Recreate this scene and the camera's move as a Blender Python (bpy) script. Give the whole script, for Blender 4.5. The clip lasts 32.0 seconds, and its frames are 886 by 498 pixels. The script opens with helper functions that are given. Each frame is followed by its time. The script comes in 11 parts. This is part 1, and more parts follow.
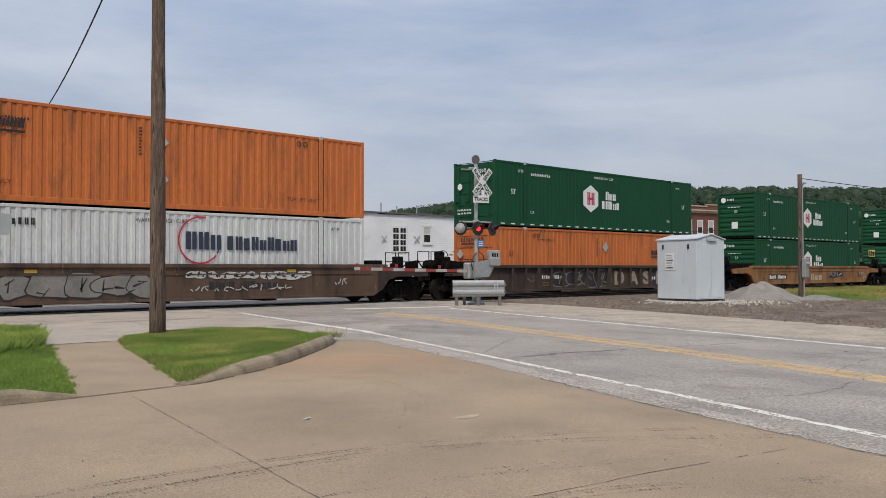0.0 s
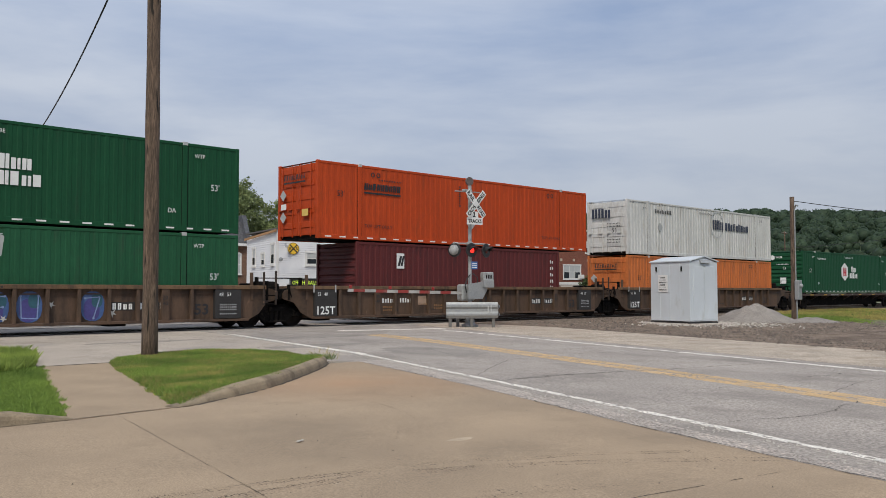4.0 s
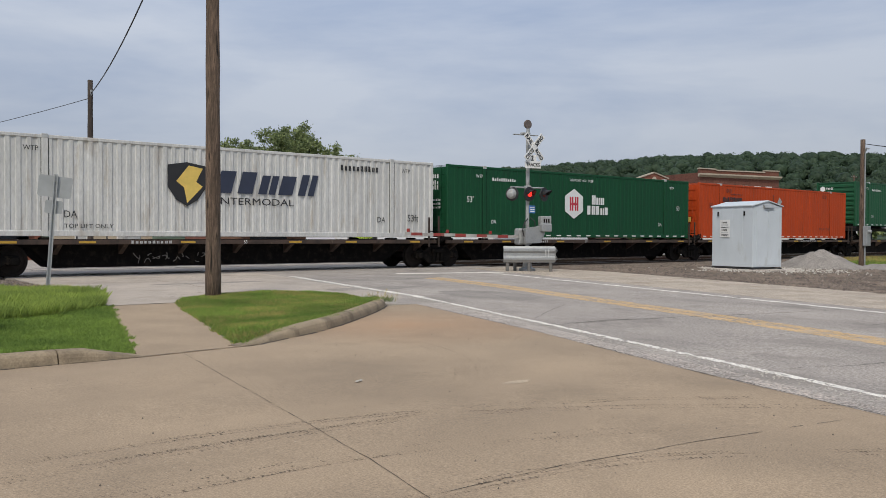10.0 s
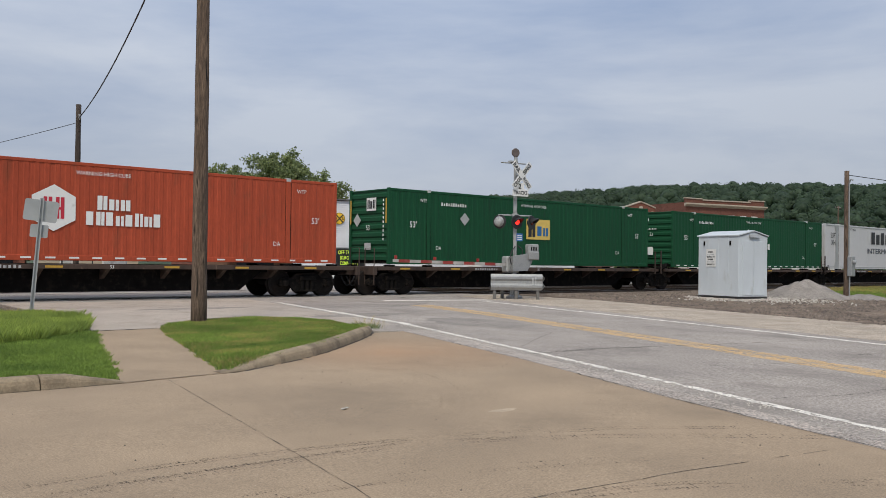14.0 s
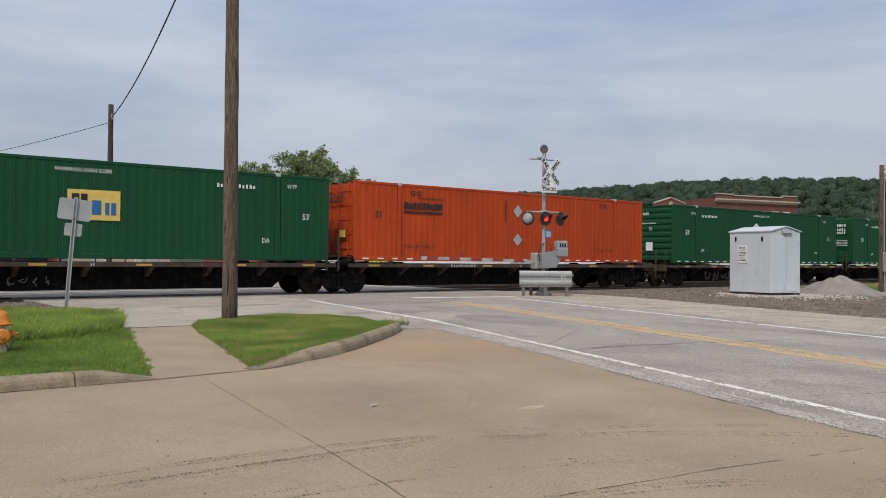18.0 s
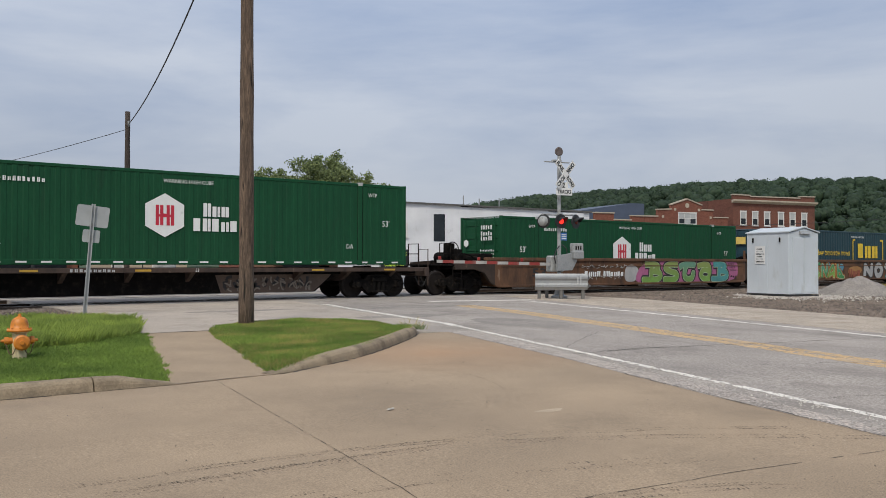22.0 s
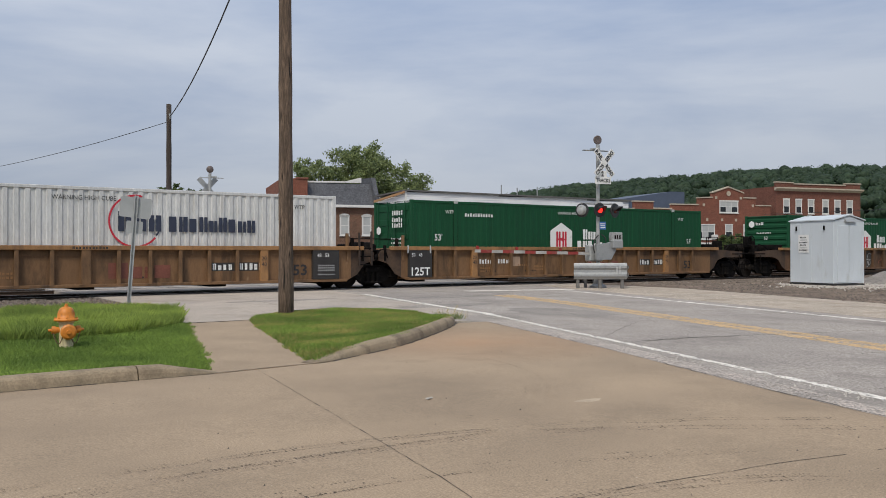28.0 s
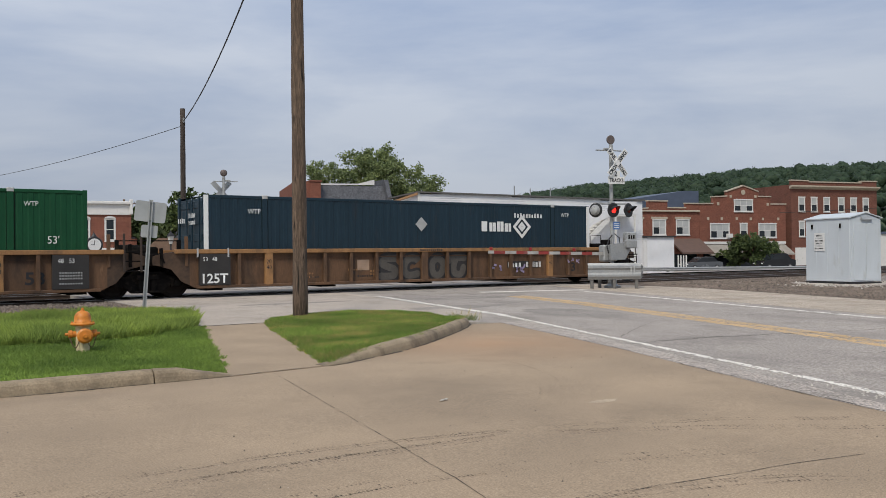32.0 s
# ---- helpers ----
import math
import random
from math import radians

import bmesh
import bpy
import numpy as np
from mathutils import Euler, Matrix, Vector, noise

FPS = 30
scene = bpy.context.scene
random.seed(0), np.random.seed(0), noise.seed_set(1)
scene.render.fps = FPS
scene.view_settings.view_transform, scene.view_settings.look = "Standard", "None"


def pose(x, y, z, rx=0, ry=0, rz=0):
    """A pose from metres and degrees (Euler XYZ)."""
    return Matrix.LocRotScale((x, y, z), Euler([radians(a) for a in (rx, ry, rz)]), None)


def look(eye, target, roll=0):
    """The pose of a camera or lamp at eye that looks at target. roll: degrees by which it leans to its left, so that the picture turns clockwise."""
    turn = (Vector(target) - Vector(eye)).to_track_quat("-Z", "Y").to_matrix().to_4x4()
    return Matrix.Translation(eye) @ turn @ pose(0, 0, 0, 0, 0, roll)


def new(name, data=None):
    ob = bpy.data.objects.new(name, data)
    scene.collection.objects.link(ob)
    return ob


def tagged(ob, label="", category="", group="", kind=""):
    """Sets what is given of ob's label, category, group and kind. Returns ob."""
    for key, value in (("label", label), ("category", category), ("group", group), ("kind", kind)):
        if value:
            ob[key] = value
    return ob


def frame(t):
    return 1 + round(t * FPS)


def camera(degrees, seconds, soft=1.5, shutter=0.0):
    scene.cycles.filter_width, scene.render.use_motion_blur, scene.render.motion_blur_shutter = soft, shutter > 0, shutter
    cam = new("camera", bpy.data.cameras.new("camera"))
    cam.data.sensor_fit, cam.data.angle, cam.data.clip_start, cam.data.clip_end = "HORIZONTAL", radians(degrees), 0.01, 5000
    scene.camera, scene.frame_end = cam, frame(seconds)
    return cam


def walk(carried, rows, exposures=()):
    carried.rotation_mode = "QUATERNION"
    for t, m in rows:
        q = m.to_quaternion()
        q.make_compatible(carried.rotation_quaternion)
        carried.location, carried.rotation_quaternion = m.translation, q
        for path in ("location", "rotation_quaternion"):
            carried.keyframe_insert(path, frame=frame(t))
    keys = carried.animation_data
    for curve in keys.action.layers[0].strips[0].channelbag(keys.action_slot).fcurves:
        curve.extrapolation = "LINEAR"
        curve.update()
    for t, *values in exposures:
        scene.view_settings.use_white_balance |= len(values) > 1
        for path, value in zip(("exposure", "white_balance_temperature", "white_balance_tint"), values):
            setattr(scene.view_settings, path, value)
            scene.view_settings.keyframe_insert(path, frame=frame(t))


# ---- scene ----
cam = camera(54.0, 32.0, 0.3)
EYE = 1.25   # metres above the top of the rail
PATH = [
    (0.0, 91.37, 0.12, -43.27),
    (0.5, 91.67, 0.56, -42.83),
    (1.0, 92.06, 0.73, -42.46),
    (1.5, 92.47, 0.86, -42.39),
    (2.0, 92.84, 0.84, -42.61),
    (2.5, 92.75, 0.54, -43.01),
    (3.0, 92.60, 0.27, -43.21),
    (3.5, 92.68, 0.07, -43.58),
    (4.0, 92.80, 0.04, -43.69),
    (4.5, 92.98, -0.02, -43.72),
    (6.5, 92.91, 0.01, -42.91),
    (7.0, 92.28, 0.19, -43.12),
    (7.5, 90.21, 0.36, -43.32),
    (8.0, 89.44, 0.45, -42.95),
    (8.5, 89.08, 0.28, -42.61),
    (9.0, 88.91, -0.17, -42.31),
    (9.5, 88.85, -0.24, -41.38),
    (10.0, 89.09, -0.27, -39.92),
    (10.5, 89.87, -0.24, -39.10),
    (11.0, 90.72, -0.36, -38.91),
    (11.5, 91.44, -0.48, -39.18),
    (12.0, 91.47, -0.67, -39.63),
    (12.5, 91.16, -0.81, -40.26),
    (13.0, 91.03, -0.68, -40.66),
    (13.5, 90.96, -0.69, -40.71),
    (14.0, 90.89, -0.71, -40.75),
    (14.5, 90.75, -0.76, -40.73),
    (16.5, 90.52, -0.96, -39.55),
    (17.0, 90.51, -1.12, -39.18),
    (17.5, 90.54, -0.95, -38.86),
    (18.0, 90.67, -0.53, -38.87),
    (18.5, 90.87, -0.41, -38.55),
    (19.0, 91.04, 0.09, -37.97),
    (19.5, 91.11, 0.45, -38.05),
    (20.0, 91.01, 0.51, -38.36),
    (20.5, 91.05, 0.47, -38.61),
    (21.0, 91.00, 0.33, -38.59),
    (21.5, 90.96, 0.15, -38.22),
    (22.0, 90.90, -0.10, -37.85),
    (22.5, 90.86, -0.26, -37.22),
    (23.0, 90.80, -0.30, -36.53),
    (23.5, 90.75, -0.14, -36.36),
    (24.0, 90.69, 0.02, -36.23),
    (24.5, 90.67, 0.05, -35.98),
    (25.0, 90.68, 0.03, -35.76),
    (25.5, 90.67, 0.08, -35.53),
    (27.5, 90.36, -0.07, -35.27),
    (28.0, 90.22, 0.08, -35.35),
    (28.5, 89.99, 0.16, -35.85),
    (29.0, 90.02, 0.35, -36.02),
    (29.5, 90.07, 0.40, -35.77),
    (30.0, 90.08, 0.44, -35.55),
    (30.5, 90.07, 0.38, -35.39),
    (31.0, 90.12, 0.37, -35.19),
    (31.5, 90.21, 0.41, -34.95),
    (32.0, 90.32, 0.56, -34.46),
    ]
walk(cam, [(t, pose(0, 0, EYE, a, b, c)) for t, a, b, c in PATH])

# ---- world and sun: a bright, thinly overcast sky ----
world = bpy.data.worlds.new("sky")
scene.world = world
world.use_nodes = True
wn, wl = world.node_tree.nodes, world.node_tree.links
wn.clear()
w_out = wn.new("ShaderNodeOutputWorld")
w_bg = wn.new("ShaderNodeBackground")
w_sky = wn.new("ShaderNodeTexSky")
w_sky.sky_type = "NISHITA"
w_sky.sun_disc = False
w_sky.sun_elevation, w_sky.sun_rotation = radians(48), radians(-60)
w_sky.air_density, w_sky.dust_density = 1.0, 2.0
w_dim = wn.new("ShaderNodeVectorMath")
w_dim.operation = "SCALE"
w_dim.inputs["Scale"].default_value = 0.09
wl.new(w_sky.outputs["Color"], w_dim.inputs[0])
w_geo = wn.new("ShaderNodeTexCoord")
w_map = wn.new("ShaderNodeMapping")
w_map.inputs["Scale"].default_value = (1.0, 1.0, 4.5)
w_map.inputs["Rotation"].default_value = (0.10, -0.16, 0.6)
wl.new(w_geo.outputs["Generated"], w_map.inputs["Vector"])
w_noise = wn.new("ShaderNodeTexNoise")
w_noise.inputs["Scale"].default_value = 1.7
w_noise.inputs["Detail"].default_value = 8
w_noise.inputs["Roughness"].default_value = 0.55
w_noise.inputs["Distortion"].default_value = 0.25
wl.new(w_map.outputs["Vector"], w_noise.inputs["Vector"])
w_ramp = wn.new("ShaderNodeValToRGB")
w_ramp.color_ramp.elements[0].position, w_ramp.color_ramp.elements[0].color = 0.32, (0.31, 0.40, 0.585, 1)
w_ramp.color_ramp.elements[1].position, w_ramp.color_ramp.elements[1].color = 0.64, (0.615, 0.668, 0.77, 1)
wl.new(w_noise.outputs["Fac"], w_ramp.inputs["Fac"])
w_mix = wn.new("ShaderNodeMixRGB")
w_mix.inputs["Fac"].default_value = 0.86
wl.new(w_dim.outputs[0], w_mix.inputs["Color1"])
wl.new(w_ramp.outputs["Color"], w_mix.inputs["Color2"])
w_dot = wn.new("ShaderNodeVectorMath")
w_dot.operation = "DOT_PRODUCT"
w_dot.inputs[1].default_value = (0.616, 0.788, 0.0)
wl.new(w_geo.outputs["Generated"], w_dot.inputs[0])
w_fade = wn.new("ShaderNodeMapRange")   # thinner, brighter cloud over the hills
w_fade.inputs["From Min"].default_value, w_fade.inputs["From Max"].default_value = 0.90, 1.0
w_fade.inputs["To Min"].default_value, w_fade.inputs["To Max"].default_value = 0.95, 1.01
wl.new(w_dot.outputs["Value"], w_fade.inputs["Value"])
w_mul = wn.new("ShaderNodeVectorMath")
w_mul.operation = "SCALE"
wl.new(w_mix.outputs["Color"], w_mul.inputs[0])
wl.new(w_fade.outputs["Result"], w_mul.inputs["Scale"])
w_sep = wn.new("ShaderNodeSeparateXYZ")
wl.new(w_geo.outputs["Generated"], w_sep.inputs[0])
w_low = wn.new("ShaderNodeMapRange")   # thicker cloud low over the horizon
w_low.inputs["From Min"].default_value, w_low.inputs["From Max"].default_value = 0.04, 0.30
w_low.inputs["To Min"].default_value, w_low.inputs["To Max"].default_value = 0.81, 1.10
wl.new(w_sep.outputs["Z"], w_low.inputs["Value"])
w_mul2 = wn.new("ShaderNodeVectorMath")
w_mul2.operation = "SCALE"
wl.new(w_mul.outputs[0], w_mul2.inputs[0])
wl.new(w_low.outputs["Result"], w_mul2.inputs["Scale"])
wl.new(w_mul2.outputs[0], w_bg.inputs["Color"])
w_bg.inputs["Strength"].default_value = 1.0
wl.new(w_bg.outputs["Background"], w_out.inputs["Surface"])

sun = new("sun", bpy.data.lights.new("sun", "SUN"))
sun.data.energy, sun.data.angle, sun.data.color = 2.5, radians(14), (1.0, 0.93, 0.82)
sun.matrix_world = look((-40, -30, 60), (0, 0, 0))

# ---- building helpers ----
class Shape:
    """Vertices and faces gathered for one mesh."""

    def __init__(self):
        self.v, self.f = [], []

    def face(self, pts):
        n = len(self.v)
        self.v.extend(pts)
        self.f.append(tuple(range(n, n + len(pts))))

    def box(self, x0, x1, y0, y1, z0, z1, c=0.0):
        n = len(self.v)
        if c <= 0:
            self.v += [(x, y, z) for x in (x0, x1) for y in (y0, y1) for z in (z0, z1)]
            self.f += [tuple(n + i for i in q) for q in ((0, 1, 3, 2), (4, 6, 7, 5), (0, 4, 5, 1), (2, 3, 7, 6), (0, 2, 6, 4), (1, 5, 7, 3))]
            return self
        c = min(c, abs(x1 - x0) / 2.2, abs(y1 - y0) / 2.2, abs(z1 - z0) / 2.2)
        idx = {}
        for i, x in enumerate((x0, x1)):
            for j, y in enumerate((y0, y1)):
                for k, z in enumerate((z0, z1)):
                    dx, dy, dz = (c if i == 0 else -c), (c if j == 0 else -c), (c if k == 0 else -c)
                    for a, p in enumerate(((x, y + dy, z + dz), (x + dx, y, z + dz), (x + dx, y + dy, z))):
                        idx[i, j, k, a] = len(self.v)
                        self.v.append(p)
        b = (0, 1)
        for i in b:
            q = [(i, 0, 0, 0), (i, 0, 1, 0), (i, 1, 1, 0), (i, 1, 0, 0)]
            self.f.append(tuple(idx[e] for e in (q if i == 0 else q[::-1])))
            q = [(0, i, 0, 1), (1, i, 0, 1), (1, i, 1, 1), (0, i, 1, 1)]
            self.f.append(tuple(idx[e] for e in (q if i == 0 else q[::-1])))
            q = [(0, 0, i, 2), (0, 1, i, 2), (1, 1, i, 2), (1, 0, i, 2)]
            self.f.append(tuple(idx[e] for e in (q if i == 0 else q[::-1])))
        for i in b:
            for j in b:
                q = [(i, j, 0, 0), (i, j, 0, 1), (i, j, 1, 1), (i, j, 1, 0)]
                self.f.append(tuple(idx[e] for e in (q if i == j else q[::-1])))
                q = [(i, 0, j, 0), (i, 0, j, 2), (i, 1, j, 2), (i, 1, j, 0)]
                self.f.append(tuple(idx[e] for e in (q if i != j else q[::-1])))
                q = [(0, i, j, 1), (0, i, j, 2), (1, i, j, 2), (1, i, j, 1)]
                self.f.append(tuple(idx[e] for e in (q if i == j else q[::-1])))
                for k in b:
                    q = [(i, j, k, 0), (i, j, k, 1), (i, j, k, 2)]
                    self.f.append(tuple(idx[e] for e in (q if (i + j + k) % 2 == 0 else q[::-1])))
        return self

    def rod(self, p, q, r, n=10, r2=None, caps=True):
        p, q = Vector(p), Vector(q)
        r2 = r if r2 is None else r2
        turn = (q - p).to_track_quat("Z", "Y").to_matrix()
        k = len(self.v)
        for end, rad in ((p, r), (q, r2)):
            for i in range(n):
                a = 2 * math.pi * i / n
                self.v.append(tuple(end + turn @ Vector((rad * math.cos(a), rad * math.sin(a), 0))))
        for i in range(n):
            j = (i + 1) % n
            self.f.append((k + i, k + j, k + n + j, k + n + i))
        if caps:
            self.f.append(tuple(k + n - 1 - i for i in range(n)))
            self.f.append(tuple(k + n + i for i in range(n)))
        return self

    def tube(self, pts, r, n=8):
        """One unbroken round bar along a line of points."""
        pts = [Vector(p) for p in pts]
        k, m = len(self.v), len(pts)
        side = None
        for i, p in enumerate(pts):
            d = (pts[min(m - 1, i + 1)] - pts[max(0, i - 1)]).normalized()
            if side is None:
                side = d.orthogonal().normalized()
            side = (side - d * side.dot(d)).normalized()
            up = d.cross(side)
            for j in range(n):
                a = 2 * math.pi * j / n
                self.v.append(tuple(p + side * (r * math.cos(a)) + up * (r * math.sin(a))))
        for i in range(m - 1):
            for j in range(n):
                q = (j + 1) % n
                self.f.append((k + i * n + j, k + i * n + q, k + (i + 1) * n + q, k + (i + 1) * n + j))
        self.f.append(tuple(k + n - 1 - j for j in range(n)))
        self.f.append(tuple(k + (m - 1) * n + j for j in range(n)))
        return self

    def prism(self, pts, a, b, axis="y"):
        """The outline pts, drawn out from a to b along an axis."""
        put = {"y": lambda u, w, s: (u, s, w), "x": lambda u, w, s: (s, u, w), "z": lambda u, w, s: (u, w, s)}[axis]
        n, k = len(pts), len(self.v)
        self.v += [put(u, w, a) for u, w in pts] + [put(u, w, b) for u, w in pts]
        area = sum(p[0] * q[1] - q[0] * p[1] for p, q in zip(pts, list(pts[1:]) + [pts[0]]))
        flip = (area > 0) != (axis == "y")
        for i in range(n):
            j = (i + 1) % n
            q = (k + i, k + j, k + n + j, k + n + i)
            self.f.append(q if flip else q[::-1])
        lo, hi = tuple(range(k, k + n)), tuple(range(k + n, k + 2 * n))
        self.f += [lo[::-1] if flip else lo, hi if flip else hi[::-1]]
        return self

    def lathe(self, prof, n=16, at=(0, 0, 0), axis="z", caps=True):
        """prof: (radius, height) rings from below to above."""
        k = len(self.v)
        for r, h in prof:
            for i in range(n):
                a = 2 * math.pi * i / n
                c, s = r * math.cos(a), r * math.sin(a)
                d = {"z": (c, s, h), "y": (s, h, c), "x": (h, c, s)}[axis]
                self.v.append((at[0] + d[0], at[1] + d[1], at[2] + d[2]))
        for m in range(len(prof) - 1):
            for i in range(n):
                j = (i + 1) % n
                self.f.append((k + m * n + i, k + m * n + j, k + (m + 1) * n + j, k + (m + 1) * n + i))
        if caps:
            self.f.append(tuple(k + n - 1 - i for i in range(n)))
            self.f.append(tuple(k + (len(prof) - 1) * n + i for i in range(n)))
        return self

    def moved(self, m):
        self.v = [tuple(m @ Vector(p)) for p in self.v]
        return self

    def add(self, other, m=None):
        k = len(self.v)
        self.v += [tuple(m @ Vector(p)) for p in other.v] if m is not None else other.v
        self.f += [tuple(i + k for i in q) for q in other.f]
        return self

    def mesh(self, name, material, smooth=False):
        me = bpy.data.meshes.new(name)
        me.from_pydata(self.v, [], self.f)
        me.materials.append(material)
        if smooth:
            me.shade_smooth()
        me.update()
        return me


def part(name, shape, material, parent, label="", smooth=False):
    """One mesh object under a thing or a part. shape: a Shape or a finished mesh."""
    me = shape if isinstance(shape, bpy.types.Mesh) else shape.mesh(name, material, smooth)
    ob = new(name, me)
    ob.parent = parent
    return tagged(ob, label) if label else ob


def thing(name, m, label, category, group="", kind=""):
    ob = new(name)
    ob.empty_display_size = 0.3
    ob.matrix_world = m
    return tagged(ob, label, category, group, kind)


def solid(name, shape, material, label="", category="", group="", kind="", m=None, smooth=False):
    """A thing of one mesh."""
    ob = new(name, shape if isinstance(shape, bpy.types.Mesh) else shape.mesh(name, material, smooth))
    if m is not None:
        ob.matrix_world = m
    return tagged(ob, label, category, group, kind)


WORDS = {}


def words(text, height, material, width=0.0, fat=0.0, lean=0.0):
    """Flat lettering in the x-z plane facing -y, lower left corner at the origin."""
    key = (text, round(height, 3), material.name, round(width, 3), fat, lean)
    if key not in WORDS:
        cu = bpy.data.curves.new("lettering", "FONT")
        cu.body, cu.size, cu.resolution_u, cu.offset, cu.shear = text, 1.0, 2, fat, lean
        tmp = bpy.data.objects.new("lettering", cu)
        me = bpy.data.meshes.new_from_object(tmp)
        bpy.data.objects.remove(tmp)
        co = np.empty(len(me.vertices) * 3)
        me.vertices.foreach_get("co", co)
        co = co.reshape(-1, 3)
        lo, hi = co.min(0), co.max(0)
        k = height / (hi[1] - lo[1])
        kx = width / (hi[0] - lo[0]) if width else k * 0.92
        out = np.stack([(co[:, 0] - lo[0]) * kx, 0 * co[:, 0], (co[:, 1] - lo[1]) * k], 1)
        me.vertices.foreach_set("co", out.ravel())
        me.materials.clear()
        me.materials.append(material)
        me.update()
        WORDS[key] = me
    return WORDS[key]


def bars(n, height, pitch, seed=1, lean=0.0, thick=0.24):
    """A row of n plain upright blocks the size of letters, in the x-z plane facing -y."""
    rnd, s = random.Random(seed), Shape()
    for i in range(n):
        x, w = i * pitch, pitch * (0.84 if height > 0.21 else 0.62)
        top = height * (1.0 if i == 0 or rnd.random() < 0.4 else rnd.uniform(0.74, 0.9))
        gap = w * rnd.uniform(0.09, 0.16)
        cut = w * rnd.uniform(0.38, 0.56)
        for a, c in ((0, cut), (cut + gap, w)) if rnd.random() < 0.65 else ((0, w * 0.85),):
            s.face([(x + a, 0, 0), (x + c, 0, 0), (x + c + lean * top, 0, top), (x + a + lean * top, 0, top)])
    return s


# ---- materials ----
def material(name, base, rough=0.7, metal=0.0, var=0.12, scale=3.0, grain=0.0, grain_scale=60.0, bump=0.0, bump_scale=30.0,
             dirt=None, dirt_amount=0.0, dirt_scale=0.8, stretch=(1, 1, 1), spec=0.5, per_piece=0.0, gloss_var=0.1, fleck=None, fleck_scale=150.0, fleck_amount=0.2, stain=None):
    """Painted or raw surface: broad blotches, fine grain, dirt and a little relief, in object space."""
    m = bpy.data.materials.new(name)
    m.use_nodes = True
    nt, ln = m.node_tree.nodes, m.node_tree.links
    b = nt["Principled BSDF"]
    b.inputs["Roughness"].default_value, b.inputs["Metallic"].default_value = rough, metal
    b.inputs["Specular IOR Level"].default_value = spec
    tc = nt.new("ShaderNodeTexCoord")
    mp = nt.new("ShaderNodeMapping")
    mp.inputs["Scale"].default_value = stretch
    ln.new(tc.outputs["Object"], mp.inputs["Vector"])

    def noise_tex(sc, detail=4, rgh=0.6):
        t = nt.new("ShaderNodeTexNoise")
        t.inputs["Scale"].default_value, t.inputs["Detail"].default_value, t.inputs["Roughness"].default_value = sc, detail, rgh
        ln.new(mp.outputs["Vector"], t.inputs["Vector"])
        return t.outputs["Fac"]

    def ramp(fac, a, c0, z, c1):
        r = nt.new("ShaderNodeValToRGB")
        r.color_ramp.elements[0].position, r.color_ramp.elements[0].color = a, (*c0, 1)
        r.color_ramp.elements[1].position, r.color_ramp.elements[1].color = z, (*c1, 1)
        ln.new(fac, r.inputs["Fac"])
        return r.outputs["Color"]

    def mix(fac, c1, c2, blend="MIX"):
        x = nt.new("ShaderNodeMixRGB")
        x.blend_type = blend
        for sock, val in ((x.inputs["Fac"], fac), (x.inputs["Color1"], c1), (x.inputs["Color2"], c2)):
            if isinstance(val, (int, float)):
                sock.default_value = val
            else:
                ln.new(val, sock)
        return x.outputs["Color"]

    lo, hi = [max(0, c * (1 - var)) for c in base], [min(1, c * (1 + var)) for c in base]
    broad = noise_tex(scale)
    col = ramp(broad, 0.3, lo, 0.7, hi)
    if grain:
        col = mix(1.0, col, ramp(noise_tex(grain_scale, 3, 0.7), 0.34, (1 - grain,) * 3, 0.66, (1 + grain,) * 3), "MULTIPLY")
    if dirt is not None:
        f = ramp(noise_tex(dirt_scale, 6, 0.65), 0.62 - 0.3 * dirt_amount, (0, 0, 0), 0.86 - 0.3 * dirt_amount, (1, 1, 1))
        d = nt.new("ShaderNodeRGB")
        d.outputs[0].default_value = (*dirt, 1)
        col = mix(f, col, d.outputs[0])
    if stain is not None:
        (cx, cy, reach), shade = stain
        ds = nt.new("ShaderNodeVectorMath")
        ds.operation = "DISTANCE"
        ds.inputs[1].default_value = (cx, cy, -0.15)
        ln.new(tc.outputs["Object"], ds.inputs[0])
        mr = nt.new("ShaderNodeMapRange")
        mr.inputs["From Min"].default_value, mr.inputs["From Max"].default_value = 0.2, reach
        mr.inputs["To Min"].default_value, mr.inputs["To Max"].default_value = 0.75, 0.0
        ln.new(ds.outputs["Value"], mr.inputs["Value"])
        mu = nt.new("ShaderNodeMath")
        mu.operation = "MULTIPLY"
        ln.new(mr.outputs["Result"], mu.inputs[0])
        ln.new(noise_tex(0.9, 6, 0.75), mu.inputs[1])
        d = nt.new("ShaderNodeRGB")
        d.outputs[0].default_value = (*shade, 1)
        col = mix(mu.outputs[0], col, d.outputs[0])
    if fleck is not None:
        f = ramp(noise_tex(fleck_scale, 2, 0.5), 0.70 - 0.2 * fleck_amount, (0, 0, 0), 0.78 - 0.2 * fleck_amount, (1, 1, 1))
        d = nt.new("ShaderNodeRGB")
        d.outputs[0].default_value = (*fleck, 1)
        col = mix(f, col, d.outputs[0])
    if per_piece:
        oi = nt.new("ShaderNodeObjectInfo")
        col = mix(1.0, col, ramp(oi.outputs["Random"], 0, (1 - per_piece,) * 3, 1, (1 + per_piece,) * 3), "MULTIPLY")
    ln.new(col, b.inputs["Base Color"])
